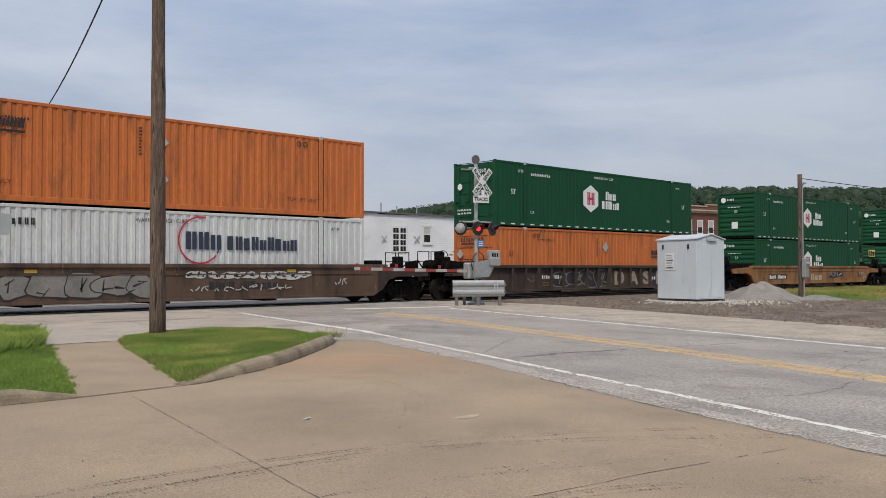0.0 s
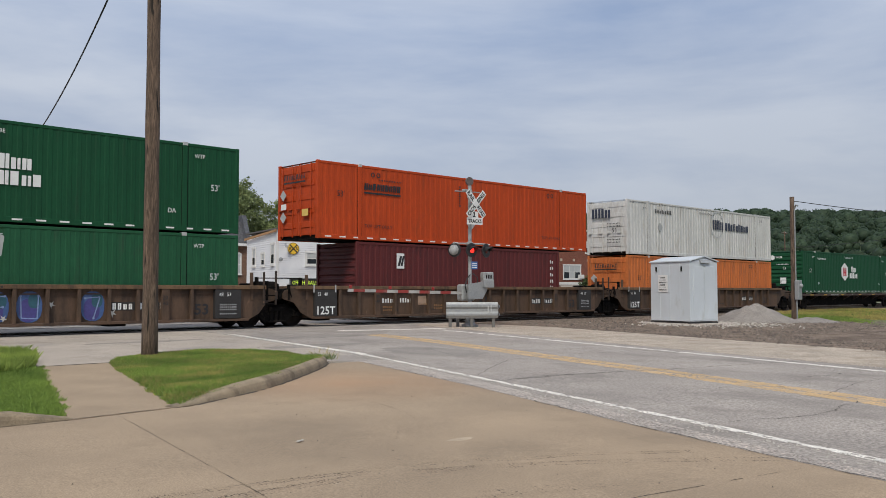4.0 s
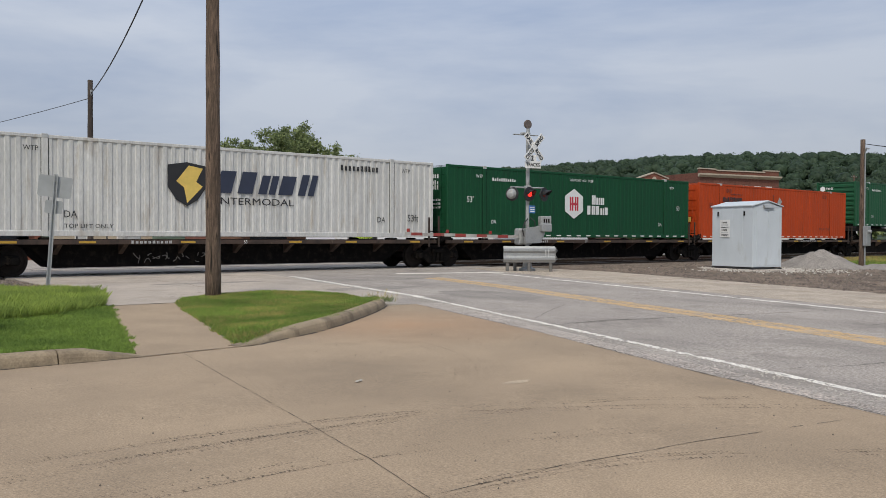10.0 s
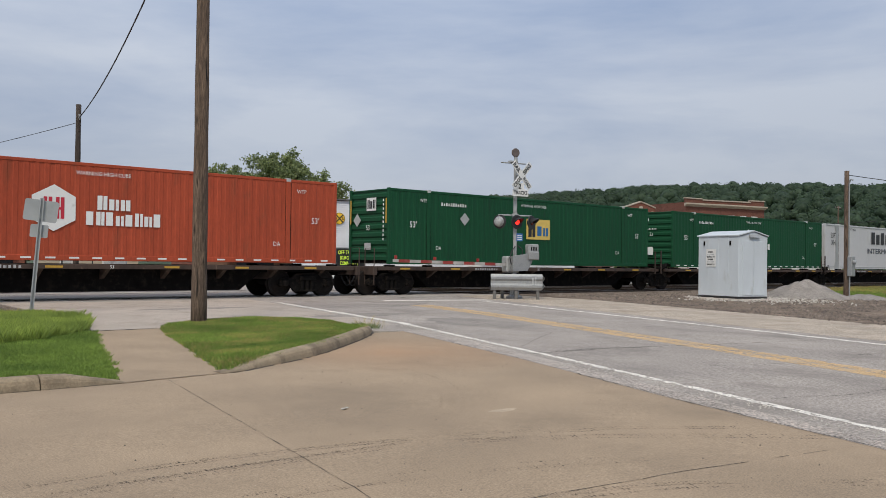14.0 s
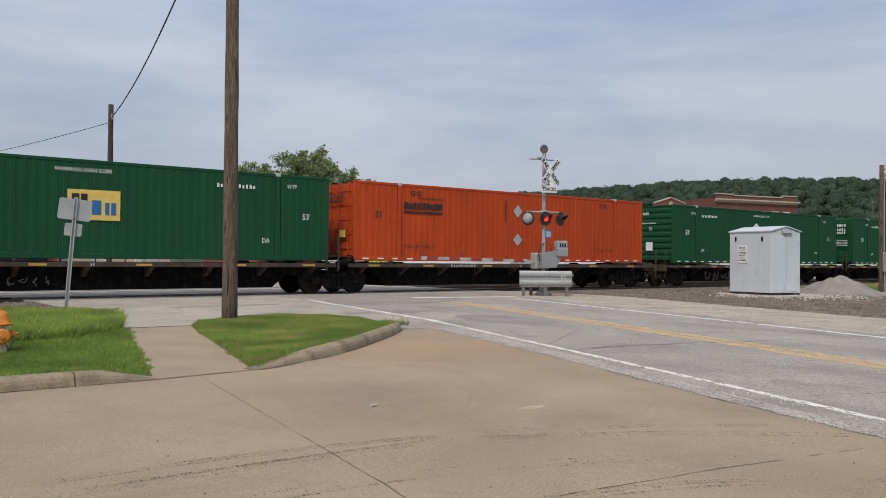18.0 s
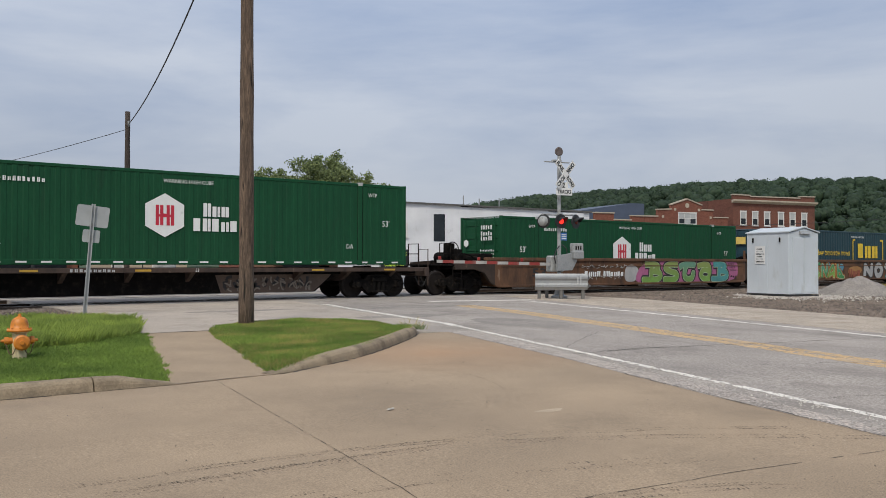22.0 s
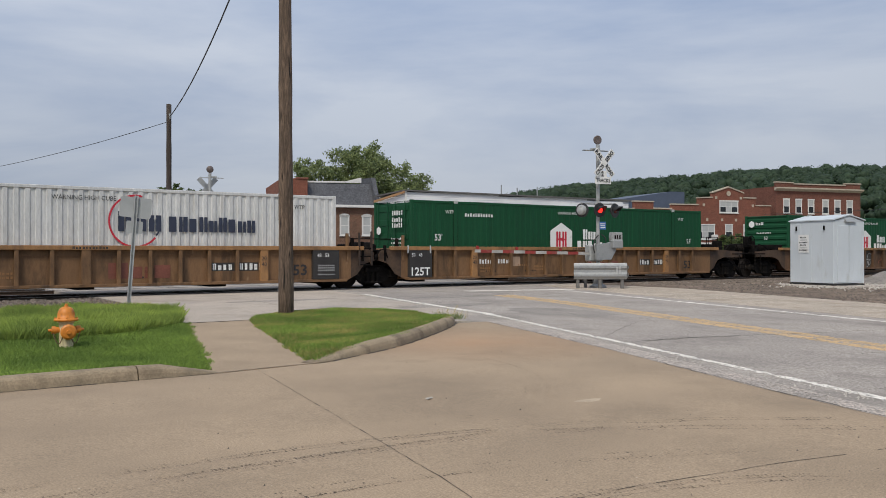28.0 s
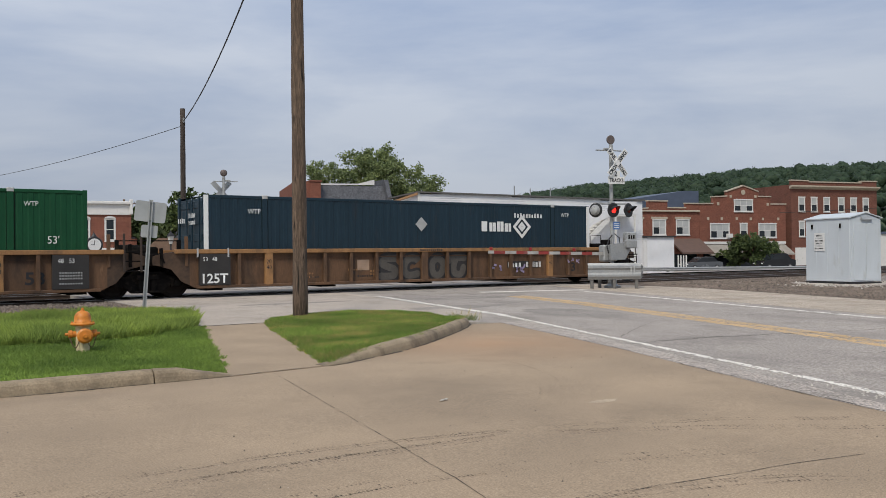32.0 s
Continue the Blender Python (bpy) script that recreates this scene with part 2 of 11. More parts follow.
    if gloss_var:
        r = nt.new("ShaderNodeMapRange")
        r.inputs["To Min"].default_value, r.inputs["To Max"].default_value = max(0.03, rough - gloss_var), min(1, rough + gloss_var)
        ln.new(broad, r.inputs["Value"])
        ln.new(r.outputs["Result"], b.inputs["Roughness"])
    if bump:
        bp = nt.new("ShaderNodeBump")
        bp.inputs["Strength"].default_value, bp.inputs["Distance"].default_value = min(1, bump), 0.02
        ln.new(noise_tex(bump_scale, 5, 0.65), bp.inputs["Height"])
        ln.new(bp.outputs["Normal"], b.inputs["Normal"])
    return m


def glow(name, colour, strength):
    m = bpy.data.materials.new(name)
    m.use_nodes = True
    b = m.node_tree.nodes["Principled BSDF"]
    b.inputs["Base Color"].default_value = (*colour, 1)
    b.inputs["Emission Color"].default_value = (*colour, 1)
    b.inputs["Emission Strength"].default_value = strength
    return m


def paint(name, base, grime=(0.07, 0.055, 0.04), amount=0.25, rough=0.6):
    """Container paint with faint vertical streaks of road grime."""
    return material(name, base, rough, var=0.10, scale=0.9, grain=0.10, grain_scale=9, dirt=grime, dirt_amount=amount, dirt_scale=1.3, stretch=(2.2, 2.2, 0.5), bump=0.06, bump_scale=4, spec=0.25)


CONCRETE = material("concrete", (0.336, 0.252, 0.168), 0.9, var=0.17, scale=0.5, grain=0.28, grain_scale=70, dirt=(0.245, 0.185, 0.124), dirt_amount=0.26, dirt_scale=0.6, bump=0.2, bump_scale=110, fleck=(0.50, 0.42, 0.32), fleck_scale=60, fleck_amount=0.1, stain=((8.3, 10.7, 2.6), (0.44, 0.235, 0.115)))
KERB = material("kerb_concrete", (0.29, 0.228, 0.15), 0.92, var=0.3, scale=1.6, grain=0.16, grain_scale=40, dirt=(0.12, 0.09, 0.06), dirt_amount=0.42, dirt_scale=2.2, bump=0.4, bump_scale=30)
ASPHALT = material("worn_asphalt", (0.345, 0.306, 0.27), 0.92, var=0.15, scale=0.5, grain=0.42, grain_scale=34, dirt=(0.225, 0.198, 0.172), dirt_amount=0.38, dirt_scale=0.9, bump=0.45, bump_scale=80, stretch=(1.1, 0.8, 1), fleck=(0.47, 0.43, 0.38), fleck_scale=50, fleck_amount=0.2)
GRAVELLY = material("gravelly_dirt", (0.19, 0.142, 0.102), 0.95, var=0.3, scale=0.5, grain=0.6, grain_scale=24, dirt=(0.082, 0.052, 0.036), dirt_amount=0.6, dirt_scale=1.1, bump=1.0, bump_scale=22, fleck=(0.40, 0.36, 0.31), fleck_scale=14, fleck_amount=0.2)
SHOULDER = material("pale_shoulder", (0.43, 0.362, 0.288), 0.93, var=0.2, scale=0.9, grain=0.5, grain_scale=40, dirt=(0.27, 0.215, 0.155), dirt_amount=0.35, dirt_scale=1.2, bump=0.7, bump_scale=50)
GROUND = material("field_soil", (0.13, 0.14, 0.055), 0.95, var=0.3, scale=0.15, grain=0.4, grain_scale=6, bump=0.6, bump_scale=8)
SOIL = material("lawn_soil", (0.115, 0.15, 0.042), 0.95, var=0.3, scale=2, grain=0.4, grain_scale=40, bump=0.6, bump_scale=30, dirt=(0.19, 0.16, 0.07), dirt_amount=0.3, dirt_scale=1.5)
BALLAST = material("track_ballast", (0.16, 0.135, 0.12), 0.95, var=0.3, scale=2, grain=0.6, grain_scale=22, bump=1.0, bump_scale=16)
WHITE_LINE = material("worn_white_line", (0.74, 0.70, 0.63), 0.85, var=0.12, scale=2, grain=0.3, grain_scale=50, dirt=(0.36, 0.335, 0.30), dirt_amount=0.40, dirt_scale=6)
YELLOW_LINE = material("worn_yellow_line", (0.56, 0.385, 0.20), 0.85, var=0.12, scale=2, grain=0.4, grain_scale=40, dirt=(0.42, 0.345, 0.265), dirt_amount=0.45, dirt_scale=3)
STEEL_RAIL = material("rail_steel", (0.10, 0.075, 0.06), 0.6, 0.3, var=0.2, scale=4, grain=0.2)
RAIL_HEAD = material("rail_head_polished", (0.45, 0.44, 0.43), 0.3, 0.9, var=0.1)
TIE = material("tie_wood", (0.085, 0.065, 0.05), 0.95, var=0.3, scale=3, grain=0.3, stretch=(4, 0.6, 4), bump=0.5)
POLE_WOOD = material("weathered_pole_wood", (0.138, 0.094, 0.066), 0.9, var=0.42, scale=2.5, grain=0.45, grain_scale=11, stretch=(5, 5, 0.5), dirt=(0.05, 0.035, 0.026), dirt_amount=0.5, dirt_scale=3.2, bump=1.0, bump_scale=9, fleck=(0.016, 0.012, 0.009), fleck_scale=2.6, fleck_amount=0.3)
GALV = material("galvanised_steel", (0.33, 0.34, 0.34), 0.5, 0.35, var=0.18, scale=5, grain=0.15, dirt=(0.24, 0.23, 0.21), dirt_amount=0.3, dirt_scale=5)
SIGN_BACK = material("aluminium_sign_back", (0.42, 0.43, 0.43), 0.55, 0.5, var=0.1, scale=3)
SILVER = material("aluminium_paint", (0.38, 0.39, 0.385), 0.5, 0.2, var=0.15, scale=6, dirt=(0.18, 0.165, 0.14), dirt_amount=0.35, dirt_scale=5)
BLACK = material("black_paint", (0.02, 0.02, 0.021), 0.5, var=0.2, scale=5)
CABLE = material("black_cable", (0.012, 0.012, 0.012), 0.6)
SIGN_WHITE = material("sign_white", (0.72, 0.72, 0.70), 0.45, var=0.06, scale=6, dirt=(0.4, 0.39, 0.36), dirt_amount=0.2, dirt_scale=5)
SIGN_BLUE = material("sign_blue", (0.05, 0.16, 0.42), 0.5)
SIGN_RED = material("sign_red", (0.24, 0.03, 0.024), 0.5, var=0.15, scale=5, dirt=(0.2, 0.12, 0.1), dirt_amount=0.3, dirt_scale=6)
SIGN_YELLOW = material("sign_yellow", (0.80, 0.50, 0.03), 0.5)
LAMP_RED = glow("lit_red_lens", (1.0, 0.03, 0.02), 1.6)
LAMP_OFF = material("dark_red_lens", (0.10, 0.015, 0.012), 0.2)
SHED_BLUE = material("pale_blue_painted_steel", (0.555, 0.60, 0.63), 0.5, var=0.05, scale=1.5, grain=0.05, dirt=(0.44, 0.46, 0.45), dirt_amount=0.15, dirt_scale=2.2, stretch=(1, 1, 0.4))

# ---- the lie of the land: the top of the rail is z = 0, the lot before it lies a little lower ----
def lot(x, y):
    """Height of the paving on this side of the track."""
    return -0.25 + 0.0096 * y


def paving(name, pts, material_, lift, label, category, kind="structure", depth=0.12):
    """A slab whose top follows the lot."""
    s = Shape()
    k = len(pts)
    area = sum(p[0] * q[1] - q[0] * p[1] for p, q in zip(pts, pts[1:] + pts[:1]))
    pts = pts if area > 0 else pts[::-1]
    s.v = [(x, y, lot(x, y) + lift) for x, y in pts] + [(x, y, lot(x, y) + lift - depth) for x, y in pts]
    s.f = [tuple(range(k))] + [((i + 1) % k, i, k + i, k + (i + 1) % k) for i in range(k)]
    return solid(name, s, material_, label, category, kind=kind)


def follow(pts, y):
    for (xa, ya), (xb, yb) in zip(pts, pts[1:]):
        if y <= yb or (xb, yb) == pts[-1]:
            return xa + (xb - xa) * (y - ya) / (yb - ya)


def stripe(s, pts, off, width, lift, y0, y1, step=0.16, keep=0.93, seed=1, lanes=4):
    """A painted line along pts, chipped away in small flakes."""
    rnd, y = random.Random(seed), y0
    while y < y1 - 0.01:
        z = min(y + step, y1)
        xa, xb = follow(pts, y) + off, follow(pts, z) + off
        worn = 0.75 + 0.5 * noise.noise(Vector((y * 0.7, seed, 0.0)))
        for k in range(lanes):
            a, b = width * k / lanes, width * (k + 1) / lanes
            edge = k in (0, lanes - 1)
            if rnd.random() > keep * min(1.0, worn + 0.3) * (0.86 if edge else 1.0):
                continue
            j = rnd.uniform(-0.012, 0.012) if edge else 0.0
            a, b = (a + j, b) if k == 0 else (a, b + j)
            s.face([(xa + a, y, lot(xa, y) + lift), (xa + b, y, lot(xa, y) + lift), (xb + b, z, lot(xb, z) + lift), (xb + a, z, lot(xb, z) + lift)])
        y = z


NEAR_LINE = [(2.9, -12.0), (5.0, -6.0), (7.92, 2.71), (9.18, 6.68), (10.05, 9.4), (11.84, 15.19), (13.45, 23.65), (13.8, 25.9)]
MID_LINE = [(6.6, -12.0), (8.7, -6.0), (12.13, 4.37), (13.54, 8.69), (15.88, 16.52), (16.62, 19.8), (17.9, 25.9)]
FAR_LINE = [(12.3, -12.0), (13.8, -6.0), (16.67, 6.0), (17.87, 11.0), (20.09, 20.4), (21.4, 25.9)]
ROAD_EDGE = [(1.9, -12.0), (4.05, -6.0), (7.2, 2.62), (8.12, 5.71), (9.25, 8.89), (10.62, 13.5)]

CRUMBLE = material("crumbled_asphalt", (0.45, 0.392, 0.342), 0.95, var=0.2, scale=1.5, grain=0.6, grain_scale=32, dirt=(0.22, 0.20, 0.18), dirt_amount=0.3, dirt_scale=9, bump=1.0, bump_scale=60, fleck=(0.55, 0.52, 0.48), fleck_scale=40, fleck_amount=0.3)
g = Shape()
rows_y = [(-2500, -0.33), (-30, -0.60), (22, -0.12), (25.2, -0.32), (35.0, -0.32), (37, -0.10), (47, -0.90), (300, -0.90), (3500, -0.9)]
for (ya, za), (yb, zb) in zip(rows_y, rows_y[1:]):
    g.face([(-3000, ya, za), (3000, ya, za), (3000, yb, zb), (-3000, yb, zb)])
solid("ground", g, GROUND, "dry grassy soil of the valley floor", "ground", kind="structure")

paving("road", ROAD_EDGE + [(9.0, 15.6), (6.9, 16.15), (5.5, 16.2), (5.9, 18.0), (6.2, 21.5), (6.2, 25.55), (25.0, 25.55), (23.6, 20.4), (21.2, 11.0), (19.7, 6.0), (15.8, -12.0)],
       ASPHALT, 0.0, "worn grey asphalt road with cracks and patches", "road")
paving("pavement", [(-40, -12)] + ROAD_EDGE[:1] + ROAD_EDGE[1:] + [(9.8, 13.5), (8.55, 12.2), (6.75, 10.78), (5.15, 9.86), (4.95, 9.86), (3.66, 9.72), (-40, 9.2)],
       CONCRETE, 0.006, "tan concrete lot with saw-cut joints and tyre marks", "pavement", depth=0.2)
paving("pavement", [(3.66, 9.73), (4.95, 9.87), (6.80, 16.22), (5.56, 16.22)], CONCRETE, 0.012, "tan concrete footpath leading to the crossing", "footpath")
paving("shoulder", [(12.9, -12.0), (17.35, 6.0), (18.55, 11.0), (20.95, 20.4), (22.0, 24.6), (24.6, 24.9), (24.9, 20.2), (21.9, 7.67), (17.8, -12.0)], SHOULDER, 0.005, "pale gritty concrete shoulder beside the road", "shoulder")
paving("gravel_yard", [(17.8, -12.0), (21.6, 7.67), (24.9, 20.2), (25.0, 25.2), (80, 25.2), (80, 22.5), (46, 20.0), (40.0, 15.5), (34.0, 11.0), (27, -12)],
       GRAVELLY, -0.01, "dark gravel and dirt beside the track", "gravel")
paving("gravel_yard", [(-60, 19.2), (5.6, 19.2), (6.2, 21.5), (6.2, 25.3), (-60, 25.3)], GRAVELLY, -0.02, "grey gravel along the track bed", "gravel")

# crossing surface between and beside the rails, and the street beyond
TRACKS = (27.385, 32.0)
APRON = material("pale_worn_asphalt", (0.43, 0.37, 0.31), 0.92, var=0.16, scale=0.5, grain=0.3, grain_scale=34, dirt=(0.30, 0.255, 0.21), dirt_amount=0.3, dirt_scale=0.8, bump=0.4, bump_scale=80)
paving("apron", [(5.65, 16.3), (6.9, 16.25), (8.2, 17.3), (9.5, 17.5), (10.2, 17.0), (10.5, 16.2), (10.6, 15.0), (11.5, 15.0), (12.0, 17.0), (13.3, 23.65), (13.55, 25.5), (6.25, 25.5), (6.25, 21.5)],
       APRON, 0.0015, "pale warm-grey asphalt apron at the end of the footpath", "road", depth=0.03)
s = Shape()
edges = [25.55, 26.61, 26.73, 28.04, 28.16, 31.22, 31.34, 32.66, 32.78, 35.4]
for a, b in zip(edges[::2], edges[1::2]):
    s.box(6.2, 24.0, a, b, -0.3, -0.012)
solid("crossing_surface", s, ASPHALT, "grey asphalt panels between the rails of the level crossing", "road", kind="structure")
s = Shape()
for (ya, za), (yb, zb) in (((35.4, -0.02), (37, -0.04)), ((37, -0.04), (47, -0.84)), ((47, -0.84), (200, -0.84))):
    s.face([(-30, ya, za), (110, ya, za), (110, yb, zb), (-30, yb, zb)])
solid("street", s, ASPHALT, "pale worn street and parking beyond the tracks", "road", kind="structure")

# crumbling gravelly edge of the asphalt
paving("road_edge", ROAD_EDGE + [(x - 0.03, y) for x, y in ((11.3, 13.5), (9.96, 9.59), (7.49, 2.71), (4.35, -6.0), (2.2, -12.0))], CRUMBLE, 0.004, "pale crumbled edge of the asphalt", "road edge", depth=0.05)

# road markings
s = Shape()
stripe(s, NEAR_LINE, 0.0, 0.14, 0.002, -6, 23.3, step=0.08, keep=0.93, seed=4)
stripe(s, NEAR_LINE, -0.04, 0.24, 0.0025, 14.5, 23.3, keep=0.9, seed=6, lanes=5)
solid("edge_line", s, WHITE_LINE, "worn white edge line on the asphalt", "road marking", kind="structure")
s = Shape()
stripe(s, FAR_LINE, -0.1, 0.22, 0.002, -6, 21.5, keep=0.85, seed=5, lanes=5)
solid("edge_line", s, WHITE_LINE, "faded white edge line on the asphalt", "road marking", kind="structure")
s = Shape()
stripe(s, MID_LINE, -0.36, 0.34, 0.002, -6, 20.6, step=0.07, keep=0.9, seed=2, lanes=9)
stripe(s, MID_LINE, 0.02, 0.34, 0.002, -6, 20.6, step=0.07, keep=0.88, seed=3, lanes=9)
solid("centre_line", s, YELLOW_LINE, "worn double yellow centre line", "road marking", kind="structure")
s = Shape()
s.face([(x, y, lot(x, y) + 0.003) for x, y in ((17.2, 22.75), (21.0, 21.75), (21.1, 22.2), (17.3, 23.2))])
solid("stop_line", s, WHITE_LINE, "white stop line before the crossing", "road marking", kind="structure")

# dark joints and cracks in the concrete and the asphalt, and shade at the kerb foot
JOINT = material("joint_and_kerb_shade", (0.05, 0.041, 0.032), 0.9, var=0.3, scale=8)


def crack(name, pts, width, label, lift=0.0085, seed=3, wander=0.03, gaps=0.0):
    rnd, s = random.Random(seed), Shape()
    line = []
    for (xa, ya), (xb, yb) in zip(pts, pts[1:]):
        n = max(2, int(math.hypot(xb - xa, yb - ya) / 0.14))
        for i in range(n):
            line.append((xa + (xb - xa) * i / n + rnd.uniform(-wander, wander), ya + (yb - ya) * i / n + rnd.uniform(-wander, wander)))
    line.append(pts[-1])
    for (xa, ya), (xb, yb) in zip(line, line[1:]):
        d = math.hypot(xb - xa, yb - ya)
        w = width * rnd.uniform(0.3, 1.4) / 2
        nx, ny = -(yb - ya) / d * w, (xb - xa) / d * w
        q = [(xa - nx, ya - ny), (xb - nx, yb - ny), (xb + nx, yb + ny), (xa + nx, ya + ny)]
        if rnd.random() < gaps:
            continue
        s.face([(x, y, lot(x, y) + lift) for x, y in q])
    return solid(name, s, JOINT, label, "crack", kind="structure")


crack("joint", ROAD_EDGE[1:] + [(10.5, 14.0)], 0.016, "dark ragged joint along the edge of the asphalt", wander=0.025, seed=21, lift=0.013)
crack("joint", [(4.20, 9.73), (3.24, 4.62), (2.95, 3.4), (2.0, -4)], 0.0065, "dark saw-cut joint in the concrete", wander=0.006, gaps=0.05)
crack("joint", [(-9.0, 4.6), (3.05, 3.75), (4.11, 3.73), (4.76, 3.63), (5.4, 3.56), (6.61, 3.32), (7.2, 3.2)], 0.006, "dark saw-cut joint in the concrete", wander=0.007, seed=5, gaps=0.12)
crack("joint", [(3.66, 9.74), (4.95, 9.88)], 0.014, "dark gutter joint before the footpath", wander=0.008, lift=0.016)
# ragged dark strips: the kerb's shade at its foot painted along with the gap
crack("joint", [(5.3, 9.94), (5.75, 10.18), (6.3, 10.48), (6.8, 10.78), (7.4, 11.23), (8.0, 11.73), (8.6, 12.24), (9.2, 12.78), (9.65, 13.23), (9.97, 13.6), (10.17, 14.0)], 0.045, "dark ragged line for the gap and shade at the foot of the kerb", wander=0.012, seed=31, gaps=0.12)
crack("joint", [(-8, 9.4), (-2, 9.6), (1.2, 9.68), (2.8, 9.72), (3.7, 9.74)], 0.03, "dark ragged line for the gap and shade at the foot of the kerb", wander=0.01, seed=32, gaps=0.2)
crack("joint", [(5.55, 16.22), (6.85, 16.22)], 0.07, "dark gap between footpath and asphalt", wander=0.015, lift=0.016)
crack("crack", [(9.45, 9.5), (10.0, 9.39), (11.26, 9.4), (12.42, 9.12), (13.7, 8.74), (15.85, 8.25), (18.3, 7.7)], 0.022, "long crack across the asphalt", lift=0.003, wander=0.02)
crack("crack", [(10.6, 9.33), (11.5, 9.3), (12.6, 9.0)], 0.02, "thin crack in the asphalt", lift=0.003, wander=0.03, seed=17, gaps=0.3)
crack("crack", [(10.2, 10.0), (11.9, 11.1), (13.2, 11.9)], 0.012, "thin crack in the asphalt", lift=0.003, wander=0.022, seed=9)
crack("crack", [(7.2, 17.6), (9.0, 19.1), (9.4, 21.8), (9.2, 25)], 0.012, "thin crack in the asphalt", lift=0.003, wander=0.022, seed=11)
crack("crack", [(5.7, 18.9), (6.6, 20.2), (8.3, 20.9), (10.6, 21.3)], 0.012, "thin crack in the asphalt", lift=0.003, wander=0.022, seed=12)
crack("crack", [(13.2, 13.5), (14.0, 15.2), (14.2, 17.8)], 0.012, "thin crack in the asphalt", lift=0.003, wander=0.022, seed=13)
crack("crack", [(12.6, 5.2), (14.4, 5.5), (16.6, 5.3)], 0.012, "thin crack in the asphalt", lift=0.003, wander=0.022, seed=14)

for pts, w, k in (([(13.0, 20.9), (14.6, 20.3), (16.3, 20.6), (18.2, 20.0)], 0.03, 61), ([(9.6, 17.2), (11.6, 18.3), (13.3, 18.7), (15.4, 19.2)], 0.018, 62), ([(15.6, 12.0), (17.0, 11.6), (18.2, 11.5)], 0.02, 63),
                  ([(14.6, 6.4), (15.1, 6.2), (15.6, 6.25)], 0.05, 64), ([(10.9, 7.0), (12.2, 6.5), (13.0, 5.9)], 0.010, 65), ([(9.0, 4.9), (10.4, 4.4), (12.0, 4.6)], 0.010, 66), ([(6.4, 22.9), (11.0, 22.5), (16.0, 22.6), (22.0, 23.1)], 0.022, 67),
                  ([(6.3, 24.4), (12.0, 24.6), (18.0, 24.3), (24.0, 24.6)], 0.03, 68)):
    crack("crack", pts, w, "dark open crack in the asphalt", lift=0.003, wander=0.05, seed=k, gaps=0.15)
PATCH = material("fresh_asphalt_patch", (0.285, 0.255, 0.226), 0.92, var=0.2, scale=0.8, grain=0.5, grain_scale=34, dirt=(0.30, 0.27, 0.24), dirt_amount=0.5, dirt_scale=1.4, bump=0.6, bump_scale=70)
for cx, cy, rx, ry, k in ((15.2, 20.7, 1.9, 0.5, 1), (12.6, 17.7, 1.5, 0.5, 2), (13.6, 14.6, 0.9, 1.5, 3), (17.3, 22.0, 1.3, 0.35, 4), (10.0, 21.6, 1.6, 0.3, 5)):
    s = Shape()
    rim = [(cx + rx * math.cos(a) * (1 + 0.35 * noise.noise(Vector((3 * math.cos(a), 3 * math.sin(a), k)))), cy + ry * math.sin(a) * (1 + 0.35 * noise.noise(Vector((3 * math.cos(a), 3 * math.sin(a), k))))) for a in [2 * math.pi * q / 30 for q in range(30)]]
    s.face([(x, y, lot(x, y) + 0.0014 + 0.0001 * k) for x, y in rim])
    solid("asphalt_patch", s, PATCH, "darker worn patch in the asphalt", "road patch", kind="structure")

# ---- the two tracks ----
for n, yc in enumerate(TRACKS):
    s = Shape()
    s.prism([(yc - 2.6, -0.45), (yc - 1.75, -0.17), (yc + 1.75, -0.17), (yc + 2.6, -0.45)], -250, 6.2, "x")
    s.prism([(yc - 2.6, -0.45), (yc - 1.75, -0.17), (yc + 1.75, -0.17), (yc + 2.6, -0.45)], 24.0, 900, "x")
    solid("ballast", s, BALLAST, "grey-brown crushed stone bed under the track", "ballast", kind="structure")
    track = thing("railway_track", pose(0, yc, 0), "rusty steel railway track on wooden ties", "railway track", kind="structure")
    for side in (-1, 1):
        y = side * 0.7525
        s = Shape()
        s.prism([(y - 0.07, -0.17), (y + 0.07, -0.17), (y + 0.07, -0.158), (y + 0.012, -0.13), (y + 0.012, -0.045), (y + 0.036, -0.035), (y + 0.036, -0.006),
                 (y - 0.036, -0.006), (y - 0.036, -0.035), (y - 0.012, -0.045), (y - 0.012, -0.13), (y - 0.07, -0.158)], -250, 900, "x")
        part("rail", s, STEEL_RAIL, track)
        s = Shape()
        s.box(-250, 900, y - 0.03, y + 0.03, -0.008, 0.0)
        part("rail_head", s, RAIL_HEAD, track, "bright worn running surface of the rail")
    tie = Shape().box(-0.115, 0.115, -1.3, 1.3, -0.33, -0.15, 0.02).mesh("tie", TIE)
    x, spots = -30.0, []
    while x < 110:
        if not 6.0 < x < 24.2:
            spots.append(x)
        x += 0.53
    rnd = random.Random(4 + n)
    for x in spots[: 250]:
        ob = part("tie", tie, TIE, track)
        ob.matrix_basis = pose(x, rnd.uniform(-0.05, 0.05), rnd.uniform(-0.012, 0.012), 0, 0, rnd.uniform(-1, 1))

